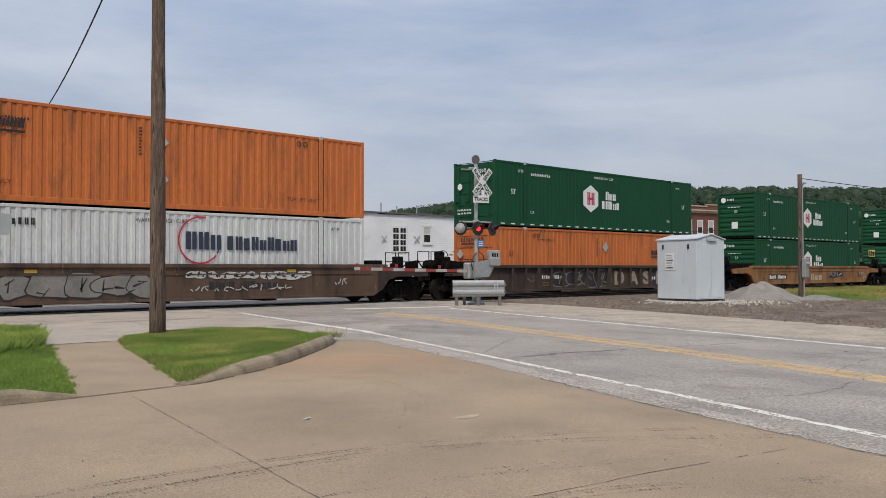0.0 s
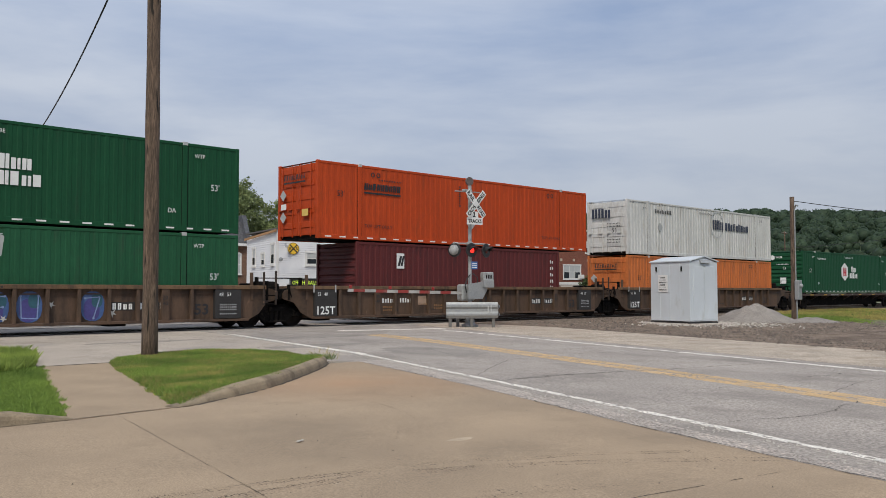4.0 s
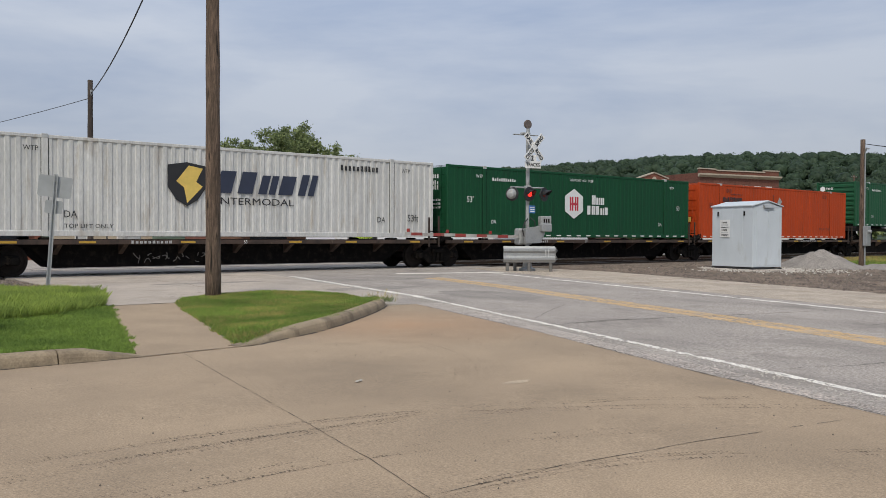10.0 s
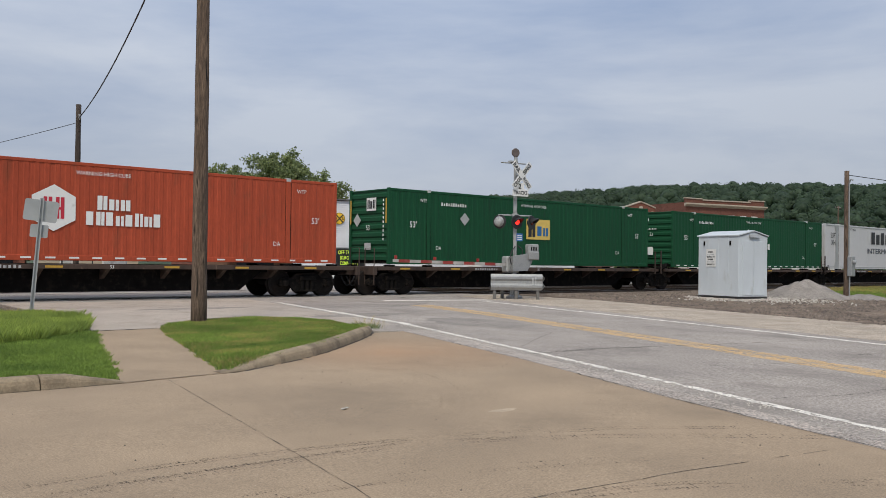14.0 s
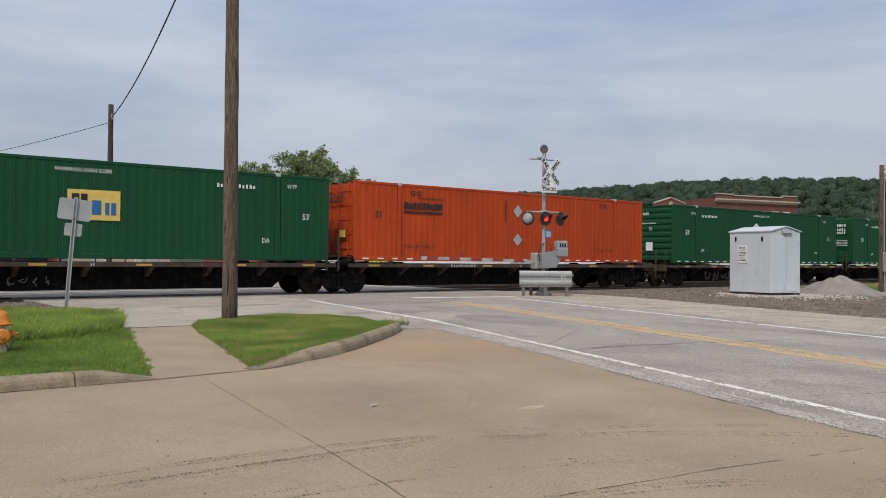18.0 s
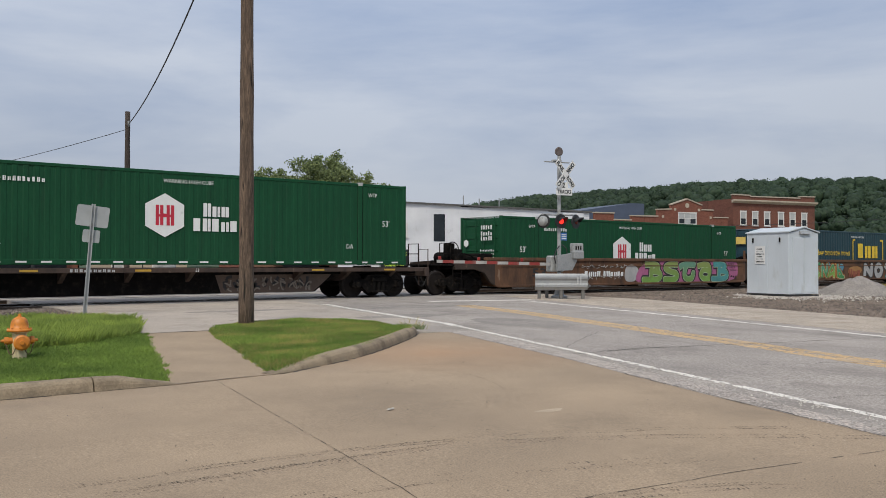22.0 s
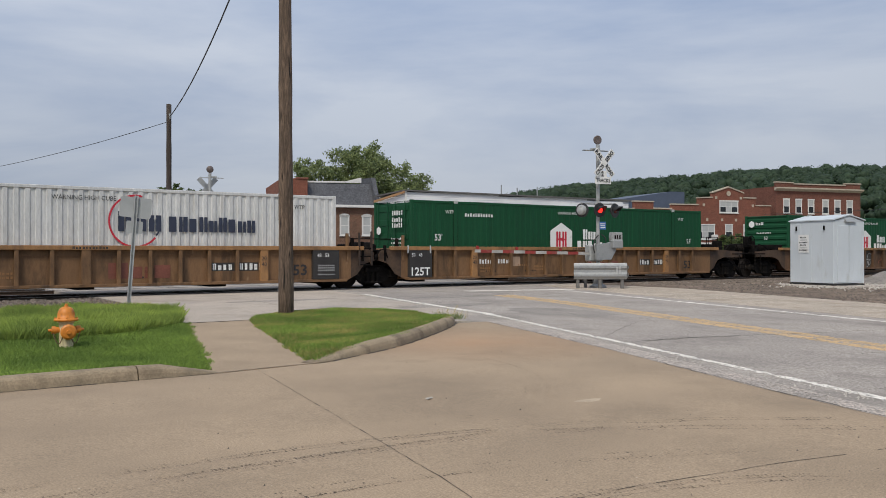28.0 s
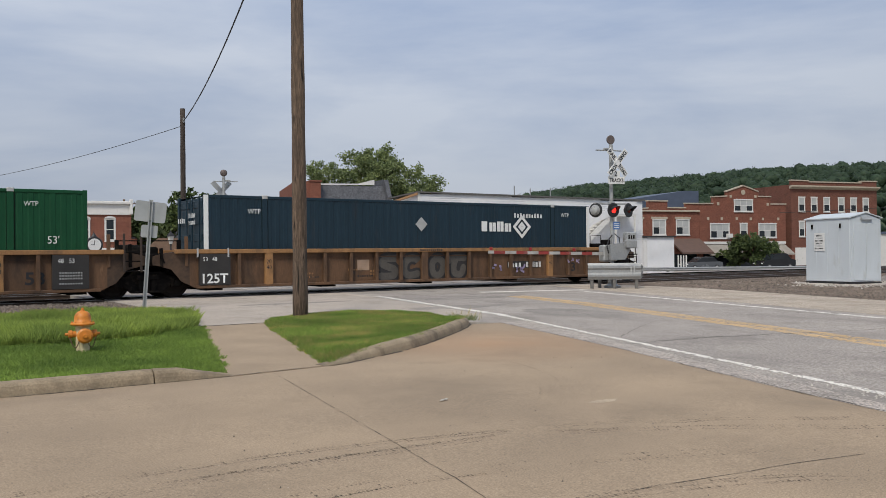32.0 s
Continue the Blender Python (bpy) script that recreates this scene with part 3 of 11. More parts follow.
# ---- kerbs ----
def kerb(name, pts, label, height=0.15, width=0.17):
    s = Shape()
    ring = []
    for i, (x, y, h) in enumerate(pts):
        a, b = pts[max(0, i - 1)], pts[min(len(pts) - 1, i + 1)]
        d = math.hypot(b[0] - a[0], b[1] - a[1])
        nx, ny = -(b[1] - a[1]) / d, (b[0] - a[0]) / d
        z = lot(x, y)
        prof = [(0, -0.1), (0.0, 0.01), (0.012, h * 0.45), (0.03, h * 0.72), (0.062, h * 0.9), (0.105, h), (width, h * 1.01), (width, -0.1)]
        ring.append([(x + nx * u, y + ny * u, z + w) for u, w in prof])
    k, m = len(ring[0]), len(ring)
    for r in ring:
        s.v += r
    for i in range(m - 1):
        for j in range(k - 1):
            s.f.append((i * k + j, (i + 1) * k + j, (i + 1) * k + j + 1, i * k + j + 1))
    s.f += [tuple(range(k)), tuple((m - 1) * k + k - 1 - j for j in range(k))]
    return solid(name, s, KERB, label, "kerb", kind="structure", smooth=False)


kerb("kerb", [(-30, 9.0, 0.15), (-8, 9.42, 0.15), (-2, 9.62, 0.15), (1.2, 9.70, 0.15), (2.795, 9.74, 0.15)], "rounded concrete kerb with dark stains")
kerb("kerb", [(2.81, 9.74, 0.15), (3.1, 9.74, 0.14), (3.4, 9.75, 0.08), (3.72, 9.76, 0.02)], "concrete kerb sloping down to the footpath")
kerb("kerb", [(4.95, 9.86, 0.02), (5.3, 9.96, 0.05), (5.75, 10.2, 0.11), (6.3, 10.5, 0.15), (6.8, 10.8, 0.16), (7.4, 11.25, 0.16), (8.0, 11.75, 0.16), (8.6, 12.26, 0.16), (9.2, 12.8, 0.16), (9.65, 13.25, 0.15),
              (9.95, 13.62, 0.14), (10.15, 14.0, 0.12), (10.2, 14.4, 0.08), (10.1, 14.8, 0.03)], "curved concrete kerb round the grass island")

# ---- the train ----
YC = TRACKS[0]
SPEED = (19.0227, -1.3596, 0.7971, -0.2847)


def gone(t):
    """Metres that the train has rolled by t seconds."""
    return sum(c * t * (t / 32.0) ** k for k, c in enumerate(SPEED))


ROLLING = []


def on_train(ob, x, z):
    ROLLING.append((ob, x, z))
    ob.matrix_world = pose(x, YC, z)
    return ob


GREEN = paint("green_container_paint", (0.0058, 0.063, 0.025), (0.012, 0.045, 0.022), 0.12, 0.6)
GREEN_PALE = paint("faded_green_container_paint", (0.014, 0.085, 0.037), (0.03, 0.06, 0.035), 0.18, 0.5)
ORANGE = paint("orange_container_paint", (0.44, 0.055, 0.0095), (0.22, 0.045, 0.012), 0.12, 0.6)
ORANGE_OLD = paint("faded_orange_container_paint", (0.52, 0.15, 0.042), (0.22, 0.09, 0.04), 0.3, 0.55)
RED = paint("brick_red_container_paint", (0.38, 0.068, 0.03), (0.2, 0.06, 0.03), 0.2, 0.5)
MAROON = paint("maroon_container_paint", (0.105, 0.022, 0.022), (0.05, 0.02, 0.02), 0.2, 0.5)
WHITE = paint("white_container_paint", (0.57, 0.575, 0.565), (0.40, 0.37, 0.33), 0.10, 0.5)
WHITE_CLEAN = material("clean_white_panel_paint", (0.53, 0.53, 0.535), 0.5, var=0.03, scale=0.6, grain=0.03, grain_scale=9, dirt=(0.46, 0.45, 0.43), dirt_amount=0.06, dirt_scale=1.0, spec=0.3)
WHITE_OLD = paint("stained_white_container_paint", (0.56, 0.56, 0.54), (0.36, 0.31, 0.25), 0.2, 0.5)
CREAM = paint("cream_container_paint", (0.50, 0.465, 0.36), (0.33, 0.27, 0.17), 0.25, 0.5)
NAVY = paint("navy_container_paint", (0.014, 0.032, 0.047), (0.03, 0.035, 0.04), 0.15, 0.4)
SLATE = paint("charcoal_container_paint", (0.02, 0.028, 0.033), (0.035, 0.035, 0.035), 0.15, 0.4)
TEAL = paint("dark_teal_container_paint", (0.02, 0.052, 0.068), (0.03, 0.04, 0.045), 0.15, 0.4)
TAN = paint("tan_container_paint", (0.57, 0.485, 0.365), (0.33, 0.2, 0.1), 0.3, 0.5)
MARK_WHITE = material("white_lettering", (0.76, 0.77, 0.75), 0.5, var=0.05, dirt=(0.5, 0.5, 0.47), dirt_amount=0.15, dirt_scale=3)
MARK_BLACK = material("black_lettering", (0.018, 0.018, 0.02), 0.5)
MARK_NAVY = material("navy_lettering", (0.026, 0.034, 0.062), 0.5)
MARK_BLUE = material("blue_lettering", (0.02, 0.13, 0.33), 0.5)
MARK_RED = material("red_lettering", (0.50, 0.022, 0.045), 0.5)
MARK_GREY = material("grey_lettering", (0.42, 0.43, 0.43), 0.5)
MARK_YELLOW = material("yellow_lettering", (0.76, 0.52, 0.035), 0.5)
MARK_GOLD = material("gold_panel", (0.70, 0.50, 0.12), 0.5)
GALV_ROD = material("lock_rod_steel", (0.5, 0.5, 0.48), 0.5, 0.5)
DARK_STEEL = material("dark_greasy_steel", (0.009, 0.0082, 0.0078), 0.9, 0.0, spec=0.06, var=0.35, scale=4, grain=0.3, dirt=(0.035, 0.027, 0.02), dirt_amount=0.3, dirt_scale=4, bump=0.2)
WHEEL_STEEL = material("wheel_steel", (0.022, 0.018, 0.016), 0.75, 0.1, spec=0.15, var=0.3, scale=5, grain=0.2)

# near-black colour that stands for the shade in the seams beside lift posts
SEAM_SHADE = material("seam_gap_shade", (0.006, 0.012, 0.008), 0.8, var=0.2, spec=0.2)
MESHES = {}
LENGTH, HEIGHT, HALF = 16.154, 2.896, 1.295


def cached(key, make):
    if key not in MESHES:
        MESHES[key] = make()
    return MESHES[key]


def side_panel(sign, length, posts, pitch=0.279, deep=0.024):
    """Corrugated steel wall, ribs upright."""
    s = Shape()
    xs, prof = 0.12, [(0, 0.0), (0.40, 0.0), (0.50, deep), (0.90, deep)]
    line = [(0.06, 0.0)]
    while xs < length - 0.35:
        for u, d in prof:
            line.append((xs + u * pitch, d))
        xs += pitch
    line += [(xs, 0.0), (length - 0.06, 0.0)]
    for (xa, da), (xb, db) in zip(line, line[1:]):
        q = [(xa, sign * (HALF - 0.012 - da), 0.15), (xb, sign * (HALF - 0.012 - db), 0.15), (xb, sign * (HALF - 0.012 - db), HEIGHT - 0.1), (xa, sign * (HALF - 0.012 - da), HEIGHT - 0.1)]
        s.face(q if sign < 0 else q[::-1])
    return s


def front_wall(x, sign):
    """Steel end wall with level ribs."""
    s = Shape()
    z = 0.16
    while z < HEIGHT - 0.2:
        for a, b, da, db in ((0, 0.12, 0, 0), (0.12, 0.17, 0, 0.04), (0.17, 0.25, 0.04, 0.04), (0.25, 0.30, 0.04, 0)):
            s.face([(x + sign * da, -sign * -1.2, z + a), (x + sign * da, sign * -1.2, z + a), (x + sign * db, sign * -1.2, z + b), (x + sign * db, -sign * -1.2, z + b)])
        z += 0.30
    s.face([(x, 1.2 * sign, z), (x, -1.2 * sign, z), (x, -1.2 * sign, HEIGHT - 0.08), (x, 1.2 * sign, HEIGHT - 0.08)])
    return s


def door_leaf(x, y0, y1, sign):
    s = Shape()
    s.box(min(x, x + sign * 0.05), max(x, x + sign * 0.05), y0, y1, 0.14, HEIGHT - 0.1, 0.01)
    for k in range(5):
        z = 0.42 + 0.52 * k
        s.box(min(x, x - sign * 0.025), max(x, x - sign * 0.025), y0 + 0.1, y1 - 0.1, z, z + 0.22, 0.01)
    return s


def container(x, z, paint_, label, end="door", length=LENGTH, post=True, smooth_sides=False, name="shipping_container", wall=None):
    """A corrugated steel box, its left end at x on the train."""
    c = thing(name, pose(0, 0, 0), label, "container", group="containers on the train")
    key = (paint_.name, round(length, 2))
    mid = (length - 12.19) / 2
    posts = (mid, length - mid) if post else ()
    if smooth_sides:
        def flat(sign):
            s, xx = Shape(), 0.1
            while xx < length - 0.2:
                nx = min(xx + 1.22, length - 0.1)
                y = sign * (HALF - 0.014)
                s.box(xx + 0.005, nx - 0.005, min(y, y - sign * 0.03), max(y, y - sign * 0.03), 0.15, HEIGHT - 0.1, 0.004)
                xx = nx
            return s
        side = flat
    else:
        def side(sign):
            return side_panel(sign, length, posts, deep=0.03 if paint_ in (CREAM, WHITE, WHITE_OLD, TAN, ORANGE_OLD, MAROON) else 0.011)
    for sign in (-1, 1):
        part("side_wall", cached(("side", sign, smooth_sides, *key), lambda: side(sign).mesh("side_wall", paint_)), paint_, c)
        part("top_rail", cached(("top", sign, *key), lambda: Shape().box(0.1, length - 0.1, min(sign * HALF, sign * (HALF - 0.07)), max(sign * HALF, sign * (HALF - 0.07)), HEIGHT - 0.11, HEIGHT - 0.012, 0.012).mesh("top_rail", paint_)), paint_, c)
        part("bottom_rail", cached(("bottom", sign, *key), lambda: Shape().box(0.1, length - 0.1, min(sign * HALF, sign * (HALF - 0.08)), max(sign * HALF, sign * (HALF - 0.08)), 0.01, 0.17, 0.012).mesh("bottom_rail", paint_)), paint_, c)
        for px in posts:
            ob = part("lift_post", cached(("post", sign, *key), lambda: Shape().box(-0.085, 0.085, min(sign * (HALF + 0.014), sign * (HALF - 0.07)), max(sign * (HALF + 0.014), sign * (HALF - 0.07)), 0.0, HEIGHT + 0.012, 0.01).mesh("lift_post", paint_)), paint_, c)
            ob.location.x = px
            if sign < 0:
                # shaded gap on each side of the post, drawn as a dark strip
                for shift in (-0.105, 0.105):
                    part("post_seam", cached("post_seam", lambda: Shape().box(-0.006, 0.006, -HALF + 0.006, -HALF + 0.02, 0.16, HEIGHT - 0.1).mesh("post_seam", SEAM_SHADE)), SEAM_SHADE, c).location.x = px + shift
                part("lift_fitting", cached("lift_fitting", lambda: Shape().box(-0.09, 0.09, -HALF - 0.02, -HALF + 0.16, HEIGHT - 0.1, HEIGHT + 0.016, 0.01).mesh("lift_fitting", GALV_ROD)), GALV_ROD, c).location.x = px
        for px in (0.06, length - 0.06):
            ob = part("corner_post", cached(("corner", sign, *key), lambda: Shape().box(-0.06, 0.06, min(sign * (HALF + 0.004), sign * (HALF - 0.12)), max(sign * (HALF + 0.004), sign * (HALF - 0.12)), 0.0, HEIGHT, 0.012).mesh("corner_post", paint_)), paint_, c)
            ob.location.x = px
    part("roof", cached(("roof", *key), lambda: roof_sheet(length).mesh("roof", paint_)), paint_, c)
    part("floor", cached(("floor", *key), lambda: Shape().box(0.1, length - 0.1, -HALF + 0.09, HALF - 0.09, 0.03, 0.14).mesh("floor", DARK_STEEL)), DARK_STEEL, c)
    ends = {(-1, "front"): (0.04, 1), (1, "front"): (length - 0.04, -1)}
    door_sign = -1 if end == "door" else 1
    fx, fs = ends[(-door_sign, "front")]
    part("front_wall", cached(("front", fs, *key), lambda: front_wall(fx, fs).mesh("front_wall", paint_)), paint_, c)
    dx = 0.03 if door_sign < 0 else length - 0.03
    ds = 1 if door_sign < 0 else -1
    for y0, y1 in ((-1.18, -0.01), (0.01, 1.18)):
        leaf = part("door", cached(("door", ds, y0, *key), lambda: door_leaf(dx, y0, y1, ds).mesh("door", paint_)), paint_, c)
        for f in (0.22, 0.78):
            y = y0 + (y1 - y0) * f
            part("lock_rod", cached(("rod", ds, round(y, 2), *key), lambda: Shape().rod((dx - ds * 0.055, y, 0.08), (dx - ds * 0.055, y, HEIGHT - 0.05), 0.019, 6).box(min(dx - ds * 0.02, dx - ds * 0.09), max(dx - ds * 0.02, dx - ds * 0.09), y - 0.02, y + 0.24, 1.12, 1.17).mesh("lock_rod", paint_)), paint_, leaf)
    return on_train(c, x, z)


def roof_sheet(length):
    s = Shape()
    xx = 0.06
    while xx < length - 0.3:
        s.face([(xx, -1.25, HEIGHT - 0.03), (xx + 0.12, -1.25, HEIGHT - 0.03), (xx + 0.12, 1.25, HEIGHT - 0.03), (xx, 1.25, HEIGHT - 0.03)])
        s.face([(xx + 0.12, -1.25, HEIGHT - 0.03), (xx + 0.18, -1.25, HEIGHT - 0.008), (xx + 0.18, 1.25, HEIGHT - 0.008), (xx + 0.12, 1.25, HEIGHT - 0.03)])
        s.face([(xx + 0.18, -1.25, HEIGHT - 0.008), (xx + 0.3, -1.25, HEIGHT - 0.008), (xx + 0.3, 1.25, HEIGHT - 0.008), (xx + 0.18, 1.25, HEIGHT - 0.008)])
        xx += 0.3
    s.face([(xx, -1.25, HEIGHT - 0.03), (length - 0.06, -1.25, HEIGHT - 0.03), (length - 0.06, 1.25, HEIGHT - 0.03), (xx, 1.25, HEIGHT - 0.03)])
    return s


FACE = -HALF - 0.012


def put(c, name, mesh, x, z, y=FACE, label=""):
    ob = part(name, mesh, None, c, label)
    ob.matrix_basis = pose(x, y, z)
    return ob


def on_end(c, name, mesh, y, z, x=-0.035, label=""):
    """On the end wall that faces down the track: y runs from the viewer's left (far side) to the near corner."""
    ob = part(name, mesh, None, c, label)
    ob.matrix_basis = pose(x, y, z, 0, 0, -90)
    return ob

# ---- rail cars ----
CAR_BROWN = material("weathered_brown_car_paint", (0.095, 0.056, 0.034), 0.75, var=0.2, scale=0.9, grain=0.10, grain_scale=14, dirt=(0.024, 0.016, 0.011), dirt_amount=0.5, dirt_scale=1.0, stretch=(1.6, 1.6, 0.5), bump=0.2, fleck=(0.2, 0.12, 0.07), fleck_scale=3.5, fleck_amount=0.02)
CAR_RUST = material("rusty_red_brown_car_paint", (0.128, 0.062, 0.030), 0.75, var=0.2, scale=0.9, grain=0.10, grain_scale=14, dirt=(0.035, 0.019, 0.012), dirt_amount=0.5, dirt_scale=1.0, stretch=(1.6, 1.6, 0.5), bump=0.2, fleck=(0.21, 0.14, 0.09), fleck_scale=3.5, fleck_amount=0.02)
CAR_OCHRE = material("ochre_car_paint", (0.29, 0.135, 0.042), 0.75, var=0.2, scale=0.9, grain=0.10, grain_scale=14, dirt=(0.085, 0.04, 0.017), dirt_amount=0.5, dirt_scale=1.0, stretch=(1.6, 1.6, 0.5), bump=0.2, fleck=(0.36, 0.2, 0.09), fleck_scale=3.5, fleck_amount=0.02)
CAR_DARK = material("dark_brown_car_paint", (0.06, 0.038, 0.028), 0.75, var=0.2, scale=0.9, grain=0.10, grain_scale=14, dirt=(0.016, 0.013, 0.011), dirt_amount=0.5, dirt_scale=1.0, stretch=(1.6, 1.6, 0.5), bump=0.2, fleck=(0.14, 0.1, 0.07), fleck_scale=3.5, fleck_amount=0.02)
CAR_TAN = material("brown_ochre_car_paint", (0.185, 0.10, 0.045), 0.75, var=0.2, scale=0.9, grain=0.10, grain_scale=14, dirt=(0.04, 0.024, 0.013), dirt_amount=0.5, dirt_scale=1.0, stretch=(1.6, 1.6, 0.5), bump=0.2, fleck=(0.27, 0.17, 0.09), fleck_scale=3.5, fleck_amount=0.02)
CAR_WARM = material("warm_brown_car_paint", (0.125, 0.066, 0.033), 0.75, var=0.25, scale=0.9, grain=0.12, grain_scale=14, dirt=(0.03, 0.019, 0.012), dirt_amount=0.5, dirt_scale=1.0, stretch=(1.6, 1.6, 0.5), bump=0.2, fleck=(0.23, 0.13, 0.07), fleck_scale=3.5, fleck_amount=0.03)
CHORD_DULL = material("dull_brown_edge_paint", (0.15, 0.088, 0.045), 0.75, var=0.25, scale=1.5, grain=0.2, dirt=(0.05, 0.033, 0.022), dirt_amount=0.5, dirt_scale=2, stretch=(1.5, 1.5, 0.5))
CHORD = material("tan_edge_paint", (0.30, 0.155, 0.06), 0.7, var=0.2, scale=1.5, grain=0.2, dirt=(0.14, 0.08, 0.04), dirt_amount=0.4, dirt_scale=2, stretch=(1.5, 1.5, 0.5))
END_GRIME = material("grimy_car_end_paint", (0.043, 0.027, 0.019), 0.75, var=0.3, scale=1.6, grain=0.15, grain_scale=14, dirt=(0.02, 0.016, 0.013), dirt_amount=0.6, dirt_scale=2.0, fleck=(0.13, 0.075, 0.045), fleck_scale=5, fleck_amount=0.05)
END_BROWN = material("stained_car_end_paint", (0.075, 0.044, 0.026), 0.75, var=0.3, scale=1.6, grain=0.15, grain_scale=14, dirt=(0.03, 0.022, 0.017), dirt_amount=0.5, dirt_scale=2.0)
BLACK_PANEL = material("black_stencil_panel", (0.028, 0.026, 0.025), 0.7, var=0.2, scale=3)
REFLECT_YELLOW = material("yellow_reflector", (0.50, 0.30, 0.04), 0.5, var=0.2, dirt=(0.2, 0.13, 0.05), dirt_amount=0.4, dirt_scale=3)
REFLECT_WHITE = material("white_reflector_tape", (0.74, 0.74, 0.72), 0.4, var=0.05)

WHEEL_PROFILE = [(0.06, -0.10), (0.11, -0.10), (0.13, -0.05), (0.36, -0.045), (0.38, -0.065), (0.455, -0.065), (0.46, 0.03), (0.49, 0.045), (0.49, 0.07), (0.37, 0.07), (0.13, 0.06), (0.11, 0.09), (0.06, 0.09)]


def truck(parent, x, y=0.0):
    """A two-axle truck centred at x: side frames with springs, four wheels."""
    def frames():
        s = Shape()
        for sign in (-1, 1):
            a, b = sign * 1.06 - 0.06, sign * 1.06 + 0.06
            s.prism([(-1.12, 0.40), (-1.02, 0.62), (-0.62, 0.66), (-0.42, 0.80), (0.42, 0.80), (0.62, 0.66), (1.02, 0.62), (1.12, 0.40), (0.70, 0.40), (0.45, 0.17), (-0.45, 0.17), (-0.70, 0.40)], a, b, "y")
            for px in (-0.89, 0.89):
                s.box(px - 0.17, px + 0.17, a - 0.03, b + 0.03, 0.34, 0.60, 0.03)
                s.rod((px, sign * 1.05, 0.46), (px, sign * 1.22, 0.46), 0.10, 10)
            for px in (-0.2, 0.0, 0.2):
                s.rod((px, sign * 1.13, 0.24), (px, sign * 1.13, 0.56), 0.075, 8)
            s.box(-0.34, 0.34, sign * 1.14 - 0.1, sign * 1.14 + 0.1, 0.17, 0.24, 0.02)
            s.box(-0.32, 0.32, sign * 1.14 - 0.08, sign * 1.14 + 0.08, 0.56, 0.72, 0.02)
        s.box(-0.24, 0.24, -1.1, 1.1, 0.5, 0.82, 0.03)
        return s.mesh("truck", DARK_STEEL)

    t = part("truck", cached("truck", frames), DARK_STEEL, parent, "greasy black cast-steel truck")
    t.location = (x, y, 0)
    for px in (-0.89, 0.89):
        part("axle", cached("axle", lambda: Shape().rod((0, -0.9, 0), (0, 0.9, 0), 0.075, 10).mesh("axle", WHEEL_STEEL)), WHEEL_STEEL, t).location = (px, 0, 0.46)
        for sign in (-1, 1):
            w = part("wheel", cached(("wheel", sign), lambda: Shape().lathe([(r, -sign * h) for r, h in WHEEL_PROFILE], 28, axis="y").mesh("wheel", WHEEL_STEEL)), WHEEL_STEEL, t)
            w.location = (px, sign * 0.74, 0.46)
    return t


def coupler(parent, x, sign):
    s = Shape()
    s.box(min(x, x + sign * 0.75), max(x, x + sign * 0.75), -0.09, 0.09, 0.78, 0.96, 0.03)
    s.box(min(x + sign * 0.6, x + sign * 0.92), max(x + sign * 0.6, x + sign * 0.92), -0.19, 0.17, 0.72, 1.02, 0.05)
    part("coupler", s, DARK_STEEL, parent, "dark cast knuckle coupler")
    s = Shape()
    pts = [(x + sign * (0.1 + 0.6 * k / 8), -0.35, 0.70 - 0.35 * math.sin(math.pi * k / 8)) for k in range(9)]
    s.tube(pts, 0.03, 7)
    part("air_hose", s, BLACK, parent, "black rubber air hose")


